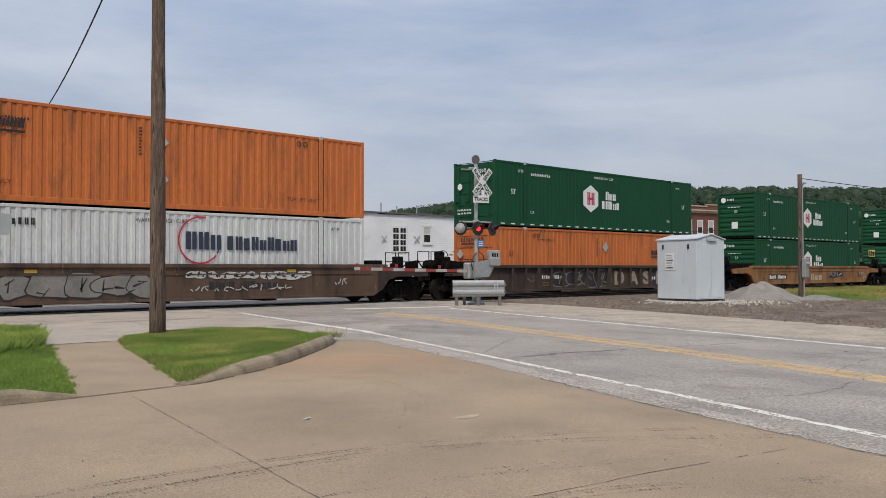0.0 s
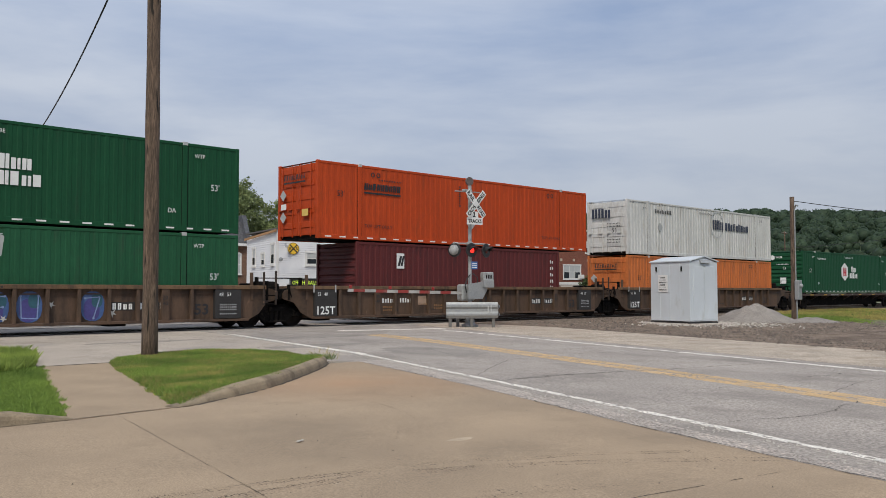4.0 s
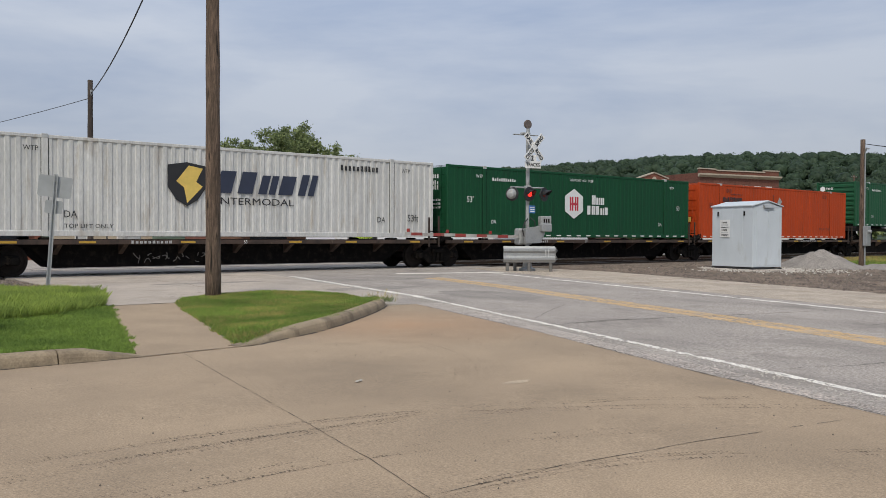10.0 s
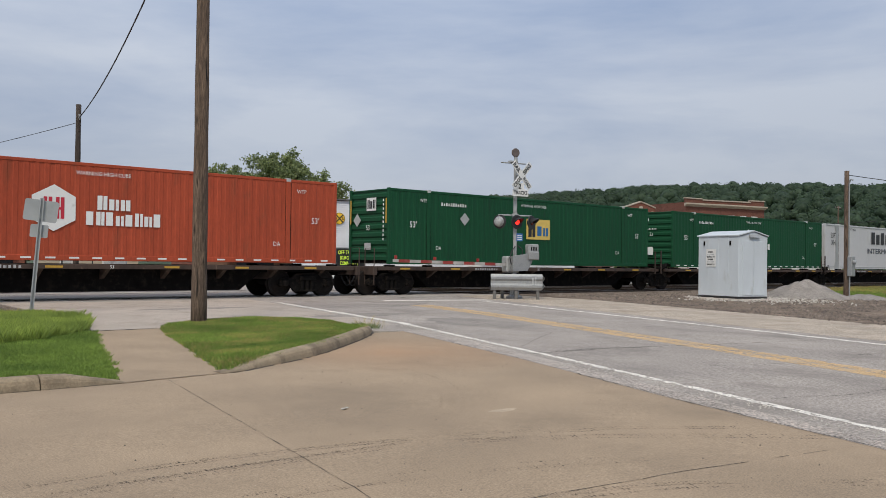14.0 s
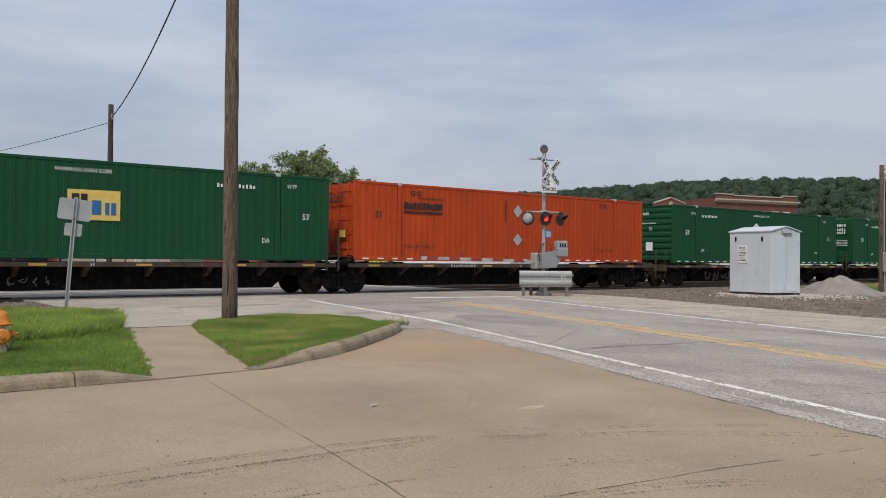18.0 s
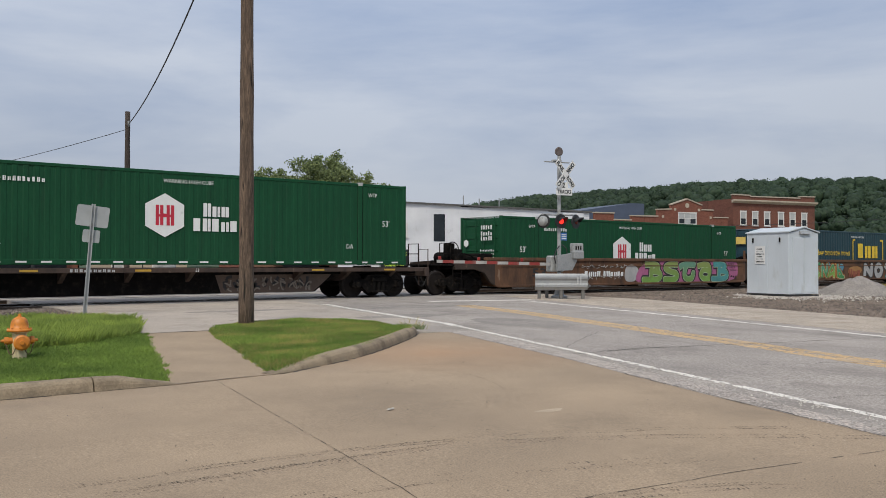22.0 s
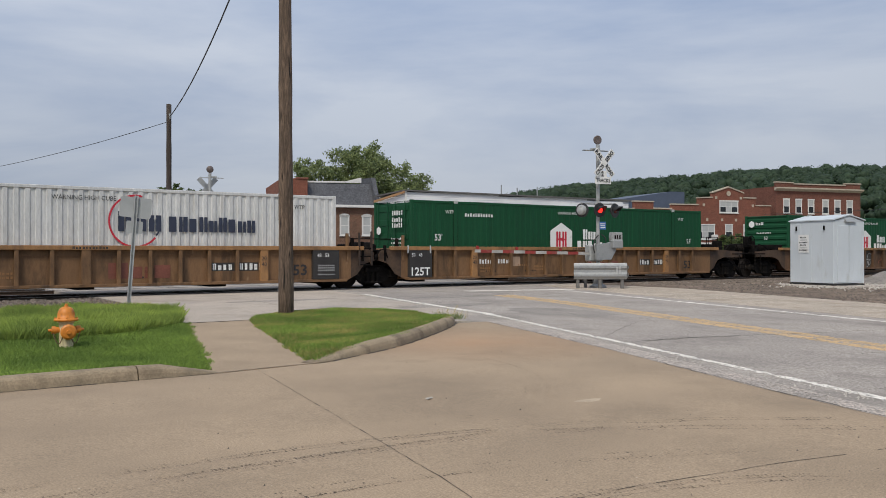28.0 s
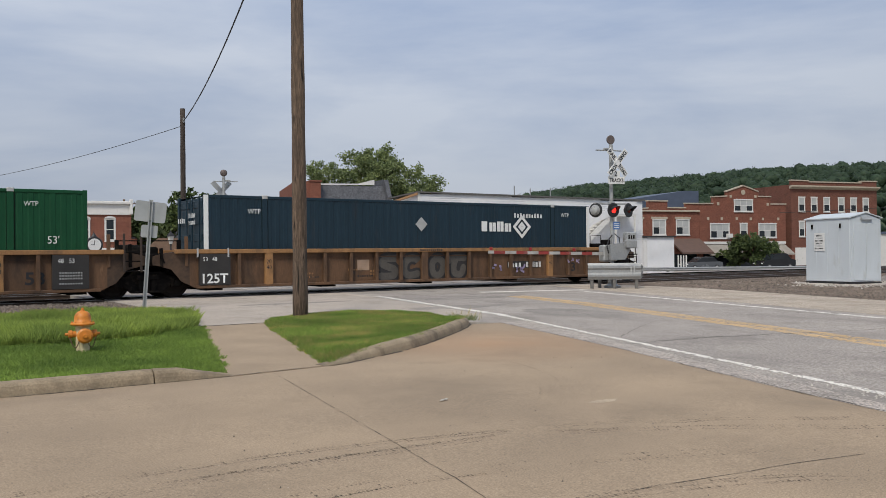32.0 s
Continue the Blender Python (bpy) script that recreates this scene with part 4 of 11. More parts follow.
def end_gear(parent, x, sign, paint_, wheel=False):
    """Ladder rails, platform grating and brake gear on an outer end."""
    for y in (-1.38, 0.7):
        o = x + sign * 0.05
        rail = part("hand_rail", Shape().tube([(o, y, 1.15), (o, y, 2.0), (o, y + 0.68, 2.0), (o, y + 0.68, 1.15)], 0.022, 6), DARK_STEEL, parent, "bent steel grab rail")
        part("cross_rod", Shape().rod((o, y, 1.6), (o, y + 0.68, 1.6), 0.018, 6), DARK_STEEL, rail)
    for o in (x, x - sign * 0.42):
        part("ladder_rail", Shape().rod((o, -1.46, 0.35), (o, -1.46, 1.1), 0.02, 6), DARK_STEEL, parent)
    for k in range(4):
        part("ladder_rung", Shape().rod((x - sign * 0.42, -1.47, 0.45 + 0.2 * k), (x, -1.47, 0.45 + 0.2 * k), 0.016, 6), DARK_STEEL, parent)
    for px, y0, w, h in ((0.35, -1.2, 0.4, 0.42), (0.75, -0.75, 0.3, 0.62), (1.25, -1.15, 0.26, 0.34)):
        part("valve_box", Shape().box(min(x - sign * px, x - sign * (px + w)), max(x - sign * px, x - sign * (px + w)), y0, y0 + 0.4, 1.17, 1.17 + h, 0.03), DARK_STEEL, parent, "grimy brake valve box")
    part("brake_pipe", Shape().tube([(x - sign * 0.1, -1.3, 1.2), (x - sign * 0.5, -1.32, 1.62), (x - sign * 1.0, -1.3, 1.55), (x - sign * 1.5, -1.32, 1.22)], 0.03, 6), DARK_STEEL, parent)
    part("platform", Shape().box(min(x - sign * 0.9, x + sign * 0.12), max(x - sign * 0.9, x + sign * 0.12), -1.42, 1.42, 1.13, 1.18, 0.01), DARK_STEEL, parent, "dark steel walkway grating")
    if wheel:
        s = Shape()
        cx, cz = x - sign * 0.35, 1.75
        ring = [(cx + 0.30 * math.cos(a), -1.0, cz + 0.30 * math.sin(a)) for a in [2 * math.pi * k / 16 for k in range(17)]]
        s.tube(ring, 0.02, 6)
        for k in range(4):
            a = math.pi * k / 2 + 0.3
            s.rod((cx, -1.0, cz), (cx + 0.3 * math.cos(a), -1.0, cz + 0.3 * math.sin(a)), 0.014, 5)
        part("brake_wheel", s, DARK_STEEL, parent, "rusty spoked hand-brake wheel")
        s = Shape()
        s.box(cx - 0.16, cx + 0.16, -0.95, -0.6, 1.45, 2.0, 0.03)
        s.rod((cx - sign * 0.5, -0.5, 1.45), (cx - sign * 0.5, 0.6, 1.45), 0.22, 12)
        part("brake_gear", s, DARK_STEEL, parent, "greasy brake housing and reservoir")


RIB, RIB_WIDE = 0.897, 0.985   # from rib to rib along the side


SHEET = material("faded_pasted_sheet", (0.36, 0.25, 0.175), 0.8, var=0.15, scale=4)


def well_car(x, paint_, label, left, right, ribs=True, seed=1, chord=None, truck_left=True, truck_right=True):
    """A container well unit; left and right: metres from the container's end to the joint ('art') or the pulling face ('end')."""
    chord = chord or paint_
    car = thing("well_car", pose(0, 0, 0), label, "rail car", group="cars of the train")
    (lk, lg), (rk, rg) = left, right
    xl, xr = -lg, LENGTH + rg
    skin = 1.41 if ribs else 1.50
    for sign in (-1, 1):
        y0, y1 = sorted((sign * 1.36, sign * skin))
        s = Shape()
        pts = [(-0.35, 0.30), (LENGTH + 0.35, 0.30), (LENGTH + 0.5, 0.375), (LENGTH + 0.5, 1.36), (-0.5, 1.36), (-0.5, 0.375)]
        s.prism(pts, y0, y1, "y")
        part("side_sill", s, paint_, car)
        for pts in ([(LENGTH + 0.5, 0.375), (LENGTH + 0.75, 0.50), (LENGTH + 1.05, 0.86), (LENGTH + 1.5, 0.99), (xr - 0.1, 0.99), (xr - 0.1, 1.26), (LENGTH + 1.2, 1.36), (LENGTH + 0.5, 1.36)],
                    [(-0.5, 1.36), (-1.2, 1.36), (xl + 0.1, 1.26), (xl + 0.1, 0.99), (-1.5, 0.99), (-1.05, 0.86), (-0.75, 0.50), (-0.5, 0.375)]):
            part("end_sill", Shape().prism(pts, y0, y1, "y"), paint_ if paint_ is CAR_OCHRE else END_BROWN if ribs else END_GRIME, car, "grimy dark brown end plate")
        o = sign * 1.5
        s = Shape()
        s.box(-0.95, LENGTH + 0.95, min(sign * 1.32, sign * 1.56), max(sign * 1.32, sign * 1.56), 1.33, 1.46, 0.012)
        part("top_chord", s, chord, car)
        s = Shape()
        s.box(-0.3, LENGTH + 0.3, min(sign * 1.36, sign * 1.54), max(sign * 1.36, sign * 1.54), 0.27, 0.36, 0.012)
        part("bottom_chord", s, paint_, car)
        if ribs:
            for k in range(17):
                px, wide = LENGTH / 2 - (0.15 if paint_ is CAR_WARM else 0.0) + (k - 8) * (RIB_WIDE if paint_ is CAR_WARM else RIB), k in (2, 8, 14)
                w = 0.13 if wide else 0.055
                part("rib", cached(("rib", sign, k in (2, 14), wide, paint_.name), lambda: Shape().box(-w, w, *sorted((sign * skin, sign * 1.545)), 0.33, 1.34, 0.012).mesh("rib", chord if k in (2, 14) and paint_ is not CAR_BROWN else paint_)), paint_, car).location.x = px
            part("stiffener", cached(("stiffener", sign, paint_.name), lambda: Shape().box(0.2, LENGTH - 0.2, *sorted((sign * skin, sign * 1.45)), 1.17, 1.205).mesh("stiffener", paint_)), paint_, car)
        else:
            part("stiffener", cached(("ridge", sign, paint_.name), lambda: Shape().box(-0.2, LENGTH + 0.2, *sorted((sign * skin, sign * 1.53)), 1.10, 1.14).mesh("stiffener", paint_)), paint_, car)
            for px in (2.4, 5.9, 10.2, 13.7):
                part("seam", cached(("seam", sign, paint_.name), lambda: Shape().box(-0.04, 0.04, *sorted((sign * skin, sign * 1.512)), 0.36, 1.34).mesh("seam", paint_)), paint_, car).location.x = px
    for px in (0.3, 4.2, 8.08, 12.0, LENGTH - 0.3):
        part("cross_bearer", cached("cross_bearer", lambda: Shape().box(-0.25, 0.25, -1.36, 1.36, 0.2, 0.26).mesh("cross_bearer", DARK_STEEL)), DARK_STEEL, car).location.x = px
    for k, (kind, e, sign) in enumerate(((lk, xl, -1), (rk, xr, 1))):
        base = 0.0 if sign < 0 else LENGTH
        s = Shape()
        s.box(min(base + sign * 0.12, base + sign * 0.3), max(base + sign * 0.12, base + sign * 0.3), -1.4, 1.4, 0.3, 1.4, 0.02)
        part("bulkhead", s, paint_, car)
        s = Shape()
        s.box(min(base + sign * 0.25, e), max(base + sign * 0.25, e), -0.45, 0.45, 0.84, 1.15, 0.03)
        s.box(min(base + sign * 0.3, e - sign * 0.15), max(base + sign * 0.3, e - sign * 0.15), -1.4, 1.4, 1.02, 1.12, 0.02)
        for px in (0.9, 1.5):
            s.box(base + sign * px - 0.12, base + sign * px + 0.12, -1.3, 1.3, 1.1, 1.34, 0.03)
        part("end_frame", s, DARK_STEEL, car)
        if kind == "end":
            end_gear(car, e, sign, paint_, wheel=(sign < 0))
            coupler(car, e, sign)
            truck(car, base + sign * 1.95)
            s = Shape()
            s.box(min(base + sign * 0.35, base + sign * 1.0), max(base + sign * 0.35, base + sign * 1.0), -1.2, 1.2, 1.36, 1.62, 0.04)
            part("tool_box", s, DARK_STEEL, car)
        elif sign > 0:
            truck(car, e)
            for px in (-0.75, -0.27):
                part("ladder_rail", Shape().box(e + px - 0.03, e + px + 0.03, -1.56, -1.5, 0.8, 2.0 + 0.1 * px, 0.006), END_GRIME, car)
            for z in (0.83, 1.12, 1.4):
                part("ladder_rung", Shape().rod((e - 0.75, -1.53, z), (e - 0.27, -1.53, z), 0.02, 6), DARK_STEEL, car)
            part("brake_pipe", Shape().tube([(e - 0.1, -1.48, 1.05), (e + 0.1, -1.5, 1.34), (e + 0.3, -1.5, 1.36), (e + 0.42, -1.48, 1.05)], 0.022, 6), DARK_STEEL, car)
            part("brake_cylinder", Shape().rod((e - 0.15, -1.25, 1.02), (e + 0.5, -1.25, 1.22), 0.12, 10), DARK_STEEL, car, "grimy brake cylinder")
            s = Shape()
            for px in (-0.9, 0.9):
                s.box(e + px - 0.05, e + px + 0.05, -1.35, -1.25, 1.1, 1.75)
            s.rod((e - 0.9, -1.3, 1.72), (e + 0.9, -1.3, 1.72), 0.02, 6)
            s.box(e - 0.5, e + 0.5, -0.6, 0.6, 1.15, 1.55, 0.05)
            part("joint_frame", s, DARK_STEEL, car)
            for px, h in ((-1.15, 1.9), (-0.55, 1.62), (0.35, 1.5), (1.1, 1.85)):
                part("end_post", Shape().box(e + px - 0.045, e + px + 0.045, -1.44, -1.34, 0.95, h, 0.01), DARK_STEEL if h < 1.7 else paint_, car)
            part("brake_pipe", Shape().tube([(e - 1.3, -1.2, 1.25), (e - 0.5, -1.25, 1.38), (e + 0.3, -1.2, 1.28), (e + 1.2, -1.25, 1.4)], 0.035, 6), DARK_STEEL, car)
            part("reservoir", Shape().rod((e - 0.75, -0.9, 1.42), (e + 0.05, -0.9, 1.42), 0.19, 12), DARK_STEEL, car, "dark air reservoir")
    # stencils
    y, flat = -1.556, -skin - 0.006
    if ribs:
        plain = paint_ in (CAR_TAN, CAR_DARK)
        for px in () if paint_ is CAR_DARK else ((0.25,) if lk == "art" else ()) + ((LENGTH - 0.5,) if rk == "art" else ()):
            part("stencil_panel", cached("stencil", lambda: Shape().box(-0.48, 0.48, -1.552, -1.41, 0.37, 1.32).mesh("stencil_panel", BLACK_PANEL)), BLACK_PANEL, car).location.x = px
        if paint_ is not CAR_DARK and lk == "art":
            put(car, "lettering", words("125T", 0.30, MARK_WHITE, 0.8, 0.02), -0.15, 0.42, y)
            put(car, "lettering", words("53   48", 0.12, MARK_WHITE), -0.13, 1.1, y)
        if rk == "art":
            put(car, "lettering", words("48   53", 0.12, MARK_WHITE), LENGTH - 0.84, 1.1, y)
        for k, z in enumerate((0.80, 0.72, 0.64, 0.5) if rk == "art" else ()):
            put(car, "lettering", cached(("car_row", k), lambda: bars(9, 0.045, 0.07, 3 + k).mesh("lettering", MARK_GREY)), LENGTH - 0.8, z, y)
        put(car, "lettering", words("53", 0.36, MARK_BLACK, 0.5, 0.02), LENGTH - (1.65 if rk == "art" else 1.4), 0.5, flat)
        part("stencil_panel", cached("id_panel", lambda: Shape().box(11.75, 13.3, -1.416, -1.40, 0.68, 0.94).mesh("stencil_panel", BLACK_PANEL)), BLACK_PANEL, car)
        put(car, "lettering", cached(("car_id", seed % 4), lambda: bars(4, 0.2, 0.17, seed + 5).mesh("lettering", MARK_WHITE)), 11.8, 0.71, -1.42)
        put(car, "lettering", cached(("car_no", seed % 4), lambda: bars(5, 0.2, 0.16, seed + 6).mesh("lettering", MARK_WHITE)), 12.68, 0.71, -1.42)
        for px in (1.92, 13.74) if paint_ is CAR_WARM else (2.60, 13.36):
            put(car, "lettering", words("20", 0.13, MARK_BLACK), px, 1.0, -1.55)
            put(car, "lettering", words("40", 0.13, MARK_BLACK), px, 0.82, -1.55)
        for px, w in ((3.3, 0.6), (5.25, 0.7), (9.3, 0.45)):
            put(car, "lettering", cached(("small_row", int(px)), lambda: bars(int(w / 0.09), 0.06, 0.09, int(px)).mesh("lettering", MARK_BLACK)), px, 0.5, flat)
        put(car, "notice", cached("pale_sheet", lambda: quad(0.46, 0.36).mesh("notice", SHEET)), 5.25 if paint_ is CAR_WARM else 4.25 + 0.3 * (seed % 3), 0.72, flat, "faded pasted sheet")
        for px in (3.2, 4.1) if paint_ is not CAR_WARM else ():
            put(car, "lettering", cached(("car_no", int(px)), lambda: bars(5, 0.17, 0.13, int(px) + 40).mesh("lettering", MARK_WHITE)), px - 0.2, 0.82, flat - 0.004)
        for px, z in ((3.05, 0.62), (3.05, 0.5), (4.9, 0.72), (5.75, 0.66), (5.75, 0.54)):
            put(car, "lettering", cached(("warn_row", int(px), z), lambda: bars(6, 0.07, 0.1, int(10 * z)).mesh("lettering", CHORD)), px, z, flat)
        for px in (0.66, -0.3) if lk == "art" else ():
            part("lashing_strap", cached("lashing_strap", lambda: Shape().box(-0.025, 0.025, -1.566, -1.545, 1.22, 1.5).mesh("lashing_strap", MARK_GREY)), MARK_GREY, car).location.x = px
        put(car, "lettering", cached("chord_id", lambda: bars(11, 0.07, 0.09, 9).mesh("lettering", MARK_BLACK)), 7.7, 1.36, -1.564)
    return on_train(car, x, 0)


def spine_car(x, label, left, right, seed=1, paint_=None, floor=True):
    """A spine car unit: a deep centre sill with outriggers and container pads."""
    paint_ = paint_ or CAR_DARK
    car = thing("spine_car", pose(0, 0, 0), label, "rail car", group="cars of the train")
    (lk, lg), (rk, rg) = left, right
    xl, xr = -lg, LENGTH + rg
    s = Shape()
    ra = 1.6 if rk == "end" else 0.0
    la = 0.6 if lk == "end" else 0.0
    s.prism([(xl + 0.1, 0.85), (1.1 + la, 0.85), (1.8 + la, 0.24), (LENGTH - 1.9 - ra, 0.24), (LENGTH - 1.1 - ra, 0.85), (xr - 0.1, 0.85), (xr - 0.1, 1.02), (xl + 0.1, 1.02)], -0.75, 0.75, "y")
    part("centre_sill", s, DARK_STEEL, car)
    rnd = random.Random(seed)
    for sign in (-1, 1):
        s = Shape()
        s.box(xl + 0.25, xr - 0.25, min(sign * 1.26, sign * 1.38), max(sign * 1.26, sign * 1.38), 0.93, 1.07, 0.012)
        part("side_rail", s, paint_, car)
    for k in range(9):
        px = 0.5 + k * (LENGTH - 1.0) / 8
        part("outrigger", cached(("outrigger", paint_.name), lambda: Shape().prism([(-1.3, 1.05), (1.3, 1.05), (1.3, 0.93), (0.7, 0.6), (-0.7, 0.6), (-1.3, 0.93)], -0.07, 0.07, "x").mesh("outrigger", paint_)), paint_, car).location.x = px
    s = Shape()
    s.box(xl + 0.3, xr - 0.3, -0.9, 0.9, 1.02, 1.075, 0.01)
    part("deck", s, paint_, car)
    for px in (0.12, 2.0, LENGTH - 2.0, LENGTH - 0.12):
        for sign in (-1, 1):
            ob = part("pedestal", cached("pedestal", lambda: Shape().box(-0.14, 0.14, -0.17, 0.17, 0.98, 1.14, 0.02).mesh("pedestal", DARK_STEEL)), DARK_STEEL, car)
            ob.location = (px, sign * 1.2, 0)
    for px in (1.0, 3.2, 6.4, 9.8, 12.6, 15.2):
        ob = part("reflector", cached("reflector", lambda: Shape().box(-0.24, 0.24, -1.388, -1.376, 0.965, 1.03).mesh("reflector", REFLECT_YELLOW)), REFLECT_YELLOW, car)
        ob.location.x = px + rnd.uniform(-0.3, 0.3)
    put(car, "lettering", bars(10, 0.09, 0.13, seed + 2).mesh("lettering", MARK_GREY), 4.4, 0.955, -1.386)
    if seed in (8, 11, 16):
        put(car, "lettering", words("ALL PURPOSE SPINE CAR", 0.085, MARK_GREY, 1.9, 0.01), 10.3, 0.96, -1.386)
    put(car, "lettering", words("53", 0.10, MARK_WHITE), 8.1, 0.95, -1.386)
    for kind, e, sign in ((lk, xl, -1), (rk, xr, 1)):
        base = 0.0 if sign < 0 else LENGTH
        if kind == "end":
            truck(car, base - sign * (1.1 if sign > 0 else 0.3))
            coupler(car, e, sign)
            s = Shape()
            s.box(min(e - sign * 0.2, e), max(e - sign * 0.2, e), -1.4, 1.4, 0.75, 1.08, 0.02)
            part("end_sill", s, paint_, car)
            s = Shape()
            o = e - sign * 0.05
            s.tube([(o, -1.38, 0.4), (o, -1.38, 1.75), (o, -0.8, 1.75), (o, -0.8, 0.4)], 0.02, 6)
            part("hand_rail", s, paint_, car)
        elif sign > 0:
            truck(car, e)
            for px in (-0.75, -0.27):
                part("ladder_rail", Shape().box(e + px - 0.03, e + px + 0.03, -1.56, -1.5, 0.8, 2.0 + 0.1 * px, 0.006), END_GRIME, car)
            for z in (0.83, 1.12, 1.4):
                part("ladder_rung", Shape().rod((e - 0.75, -1.53, z), (e - 0.27, -1.53, z), 0.02, 6), DARK_STEEL, car)
            part("brake_pipe", Shape().tube([(e - 0.1, -1.48, 1.05), (e + 0.1, -1.5, 1.34), (e + 0.3, -1.5, 1.36), (e + 0.42, -1.48, 1.05)], 0.022, 6), DARK_STEEL, car)
            part("brake_cylinder", Shape().rod((e - 0.15, -1.25, 1.02), (e + 0.5, -1.25, 1.22), 0.12, 10), DARK_STEEL, car, "grimy brake cylinder")
    return on_train(car, x, 0)


# ---- markings on the boxes ----
def hexagon(r, half=False):
    pts = [(r * 1.12 * math.cos(math.radians(30 + 60 * k)), r * 1.08 * math.sin(math.radians(30 + 60 * k))) for k in range(6)]
    s = Shape()
    s.face([(x, 0, z) for x, z in pts])
    return s


def block_h(r):
    s = Shape()
    for a, b, c, d in ((-0.46, -0.5, -0.30, 0.5), (-0.24, -0.5, -0.08, 0.5), (0.08, -0.5, 0.24, 0.5), (0.30, -0.5, 0.46, 0.5), (-0.08, -0.1, 0.08, 0.08), (-0.30, -0.08, -0.24, 0.04), (0.24, -0.08, 0.30, 0.04)):
        s.face([(a * r, 0, b * r), (c * r, 0, b * r), (c * r, 0, d * r), (a * r, 0, d * r)])
    return s


def quad(w, h):
    s = Shape()
    s.face([(0, 0, 0), (w, 0, 0), (w, 0, h), (0, 0, h)])
    return s


def diamond(r):
    s = Shape()
    s.face([(0, 0, -r), (r, 0, 0), (0, 0, r), (-r, 0, 0)])
    return s


def ring(r, w, a0=0, a1=360, n=40):
    s = Shape()
    for k in range(n):
        a, b = math.radians(a0 + (a1 - a0) * k / n), math.radians(a0 + (a1 - a0) * (k + 1) / n)
        s.face([(r * math.cos(a), 0, r * math.sin(a)), (r * math.cos(b), 0, r * math.sin(b)), ((r - w) * math.cos(b), 0, (r - w) * math.sin(b)), ((r - w) * math.cos(a), 0, (r - w) * math.sin(a))])
    return s


def dashes(c, length=LENGTH, z=0.07):
    """White reflective strips along the bottom rail."""
    for k in range(24):
        ob = part("reflective_strip", cached("strip", lambda: Shape().box(-0.14, 0.14, -HALF - 0.006, -HALF + 0.01, 0.0, 0.05).mesh("reflective_strip", REFLECT_WHITE)), REFLECT_WHITE, c)
        ob.location = (0.5 + k * (length - 1.0) / 23, 0, z)


def stock_marks(c, ink, front=True):
    """Height, lift and weight stencils that most boxes carry."""
    put(c, "lettering", words("53'", 0.25, ink, 0.0, 0.01), 1.02 if front else 14.7, 1.42)
    put(c, "lettering", words("53'", 0.22, ink), 15.1, 1.38)
    put(c, "lettering", words("WTP", 0.13, ink), 1.5, 2.42)
    put(c, "lettering", words("WTP", 0.13, ink), 14.5, 2.42)
    put(c, "lettering", words("DA", 0.15, ink), 2.35, 0.58)
    put(c, "lettering", words("DA", 0.15, ink), 13.6, 0.58)
    put(c, "lettering", words("WARNING HIGH CUBE", 0.115, ink, 1.6), 7.1, 2.52)


def hub(c, x=7.35, z=1.52, r=0.62, front="front", wide=1.0):
    """White hexagon with red bars beside two rows of white block shapes."""
    stock_marks(c, MARK_WHITE)
    dashes(c)
    put(c, "emblem", cached(("hexagon", r), lambda: hexagon(r).mesh("emblem", MARK_WHITE)), x, z, FACE, "white hexagon emblem")
    put(c, "emblem", cached(("block_h", r), lambda: block_h(r).mesh("emblem", MARK_RED)), x, z, FACE - 0.006, "red barred emblem")
    put(c, "wordmark", cached(("hub_a", wide), lambda: bars(3, 0.42, 0.30 * wide, 21).mesh("wordmark", MARK_WHITE)), x + 1.22, z + 0.0)
    put(c, "wordmark", cached(("hub_b", wide), lambda: bars(5 if wide == 1 else 8, 0.40, 0.305 * (wide if wide == 1 else 0.95), 27).mesh("wordmark", MARK_WHITE)), x + 0.9, z - 0.46)
    put(c, "lettering", cached("hub_id", lambda: bars(11, 0.13, 0.125, 31).mesh("lettering", MARK_WHITE)), 2.4, 2.33)
    if front == "front":
        on_end(c, "emblem", cached(("hexagon", 0.17), lambda: hexagon(0.17).mesh("emblem", MARK_WHITE)), 0.85, 2.45)
        on_end(c, "lettering", cached("hub_small", lambda: bars(5, 0.14, 0.1, 5).mesh("lettering", MARK_WHITE)), 0.6, 2.4)
        on_end(c, "lettering", cached("hub_row", lambda: bars(9, 0.07, 0.1, 8).mesh("lettering", MARK_WHITE)), 0.55, 1.95)
        on_end(c, "lettering", words("53", 0.17, MARK_WHITE), 0.1, 1.62)
        on_end(c, "placard", cached("placard_a", lambda: quad(0.42, 0.42).mesh("placard", MARK_WHITE)), 0.3, 0.62, label="white paper placard")
    else:
        on_end(c, "emblem", cached(("hexagon", 0.15), None) if ("hexagon", 0.15) in MESHES else cached(("hexagon", 0.15), lambda: hexagon(0.15).mesh("emblem", MARK_WHITE)), 0.8, 1.8, -0.09)
        for k, z2 in enumerate((2.35, 2.1, 1.9)):
            on_end(c, "lettering", cached(("door_id", k), lambda: bars(5, 0.17, 0.15, 50 + k).mesh("lettering", MARK_WHITE)), -0.15, z2, -0.09)
        for k, z2 in enumerate((1.45, 1.3, 1.15, 0.7, 0.55)):
            on_end(c, "lettering", cached(("door_row", k), lambda: bars(9, 0.08, 0.1, 60 + k).mesh("lettering", MARK_WHITE)), -0.1 if k < 3 else 0.95, z2, -0.09)
    return c


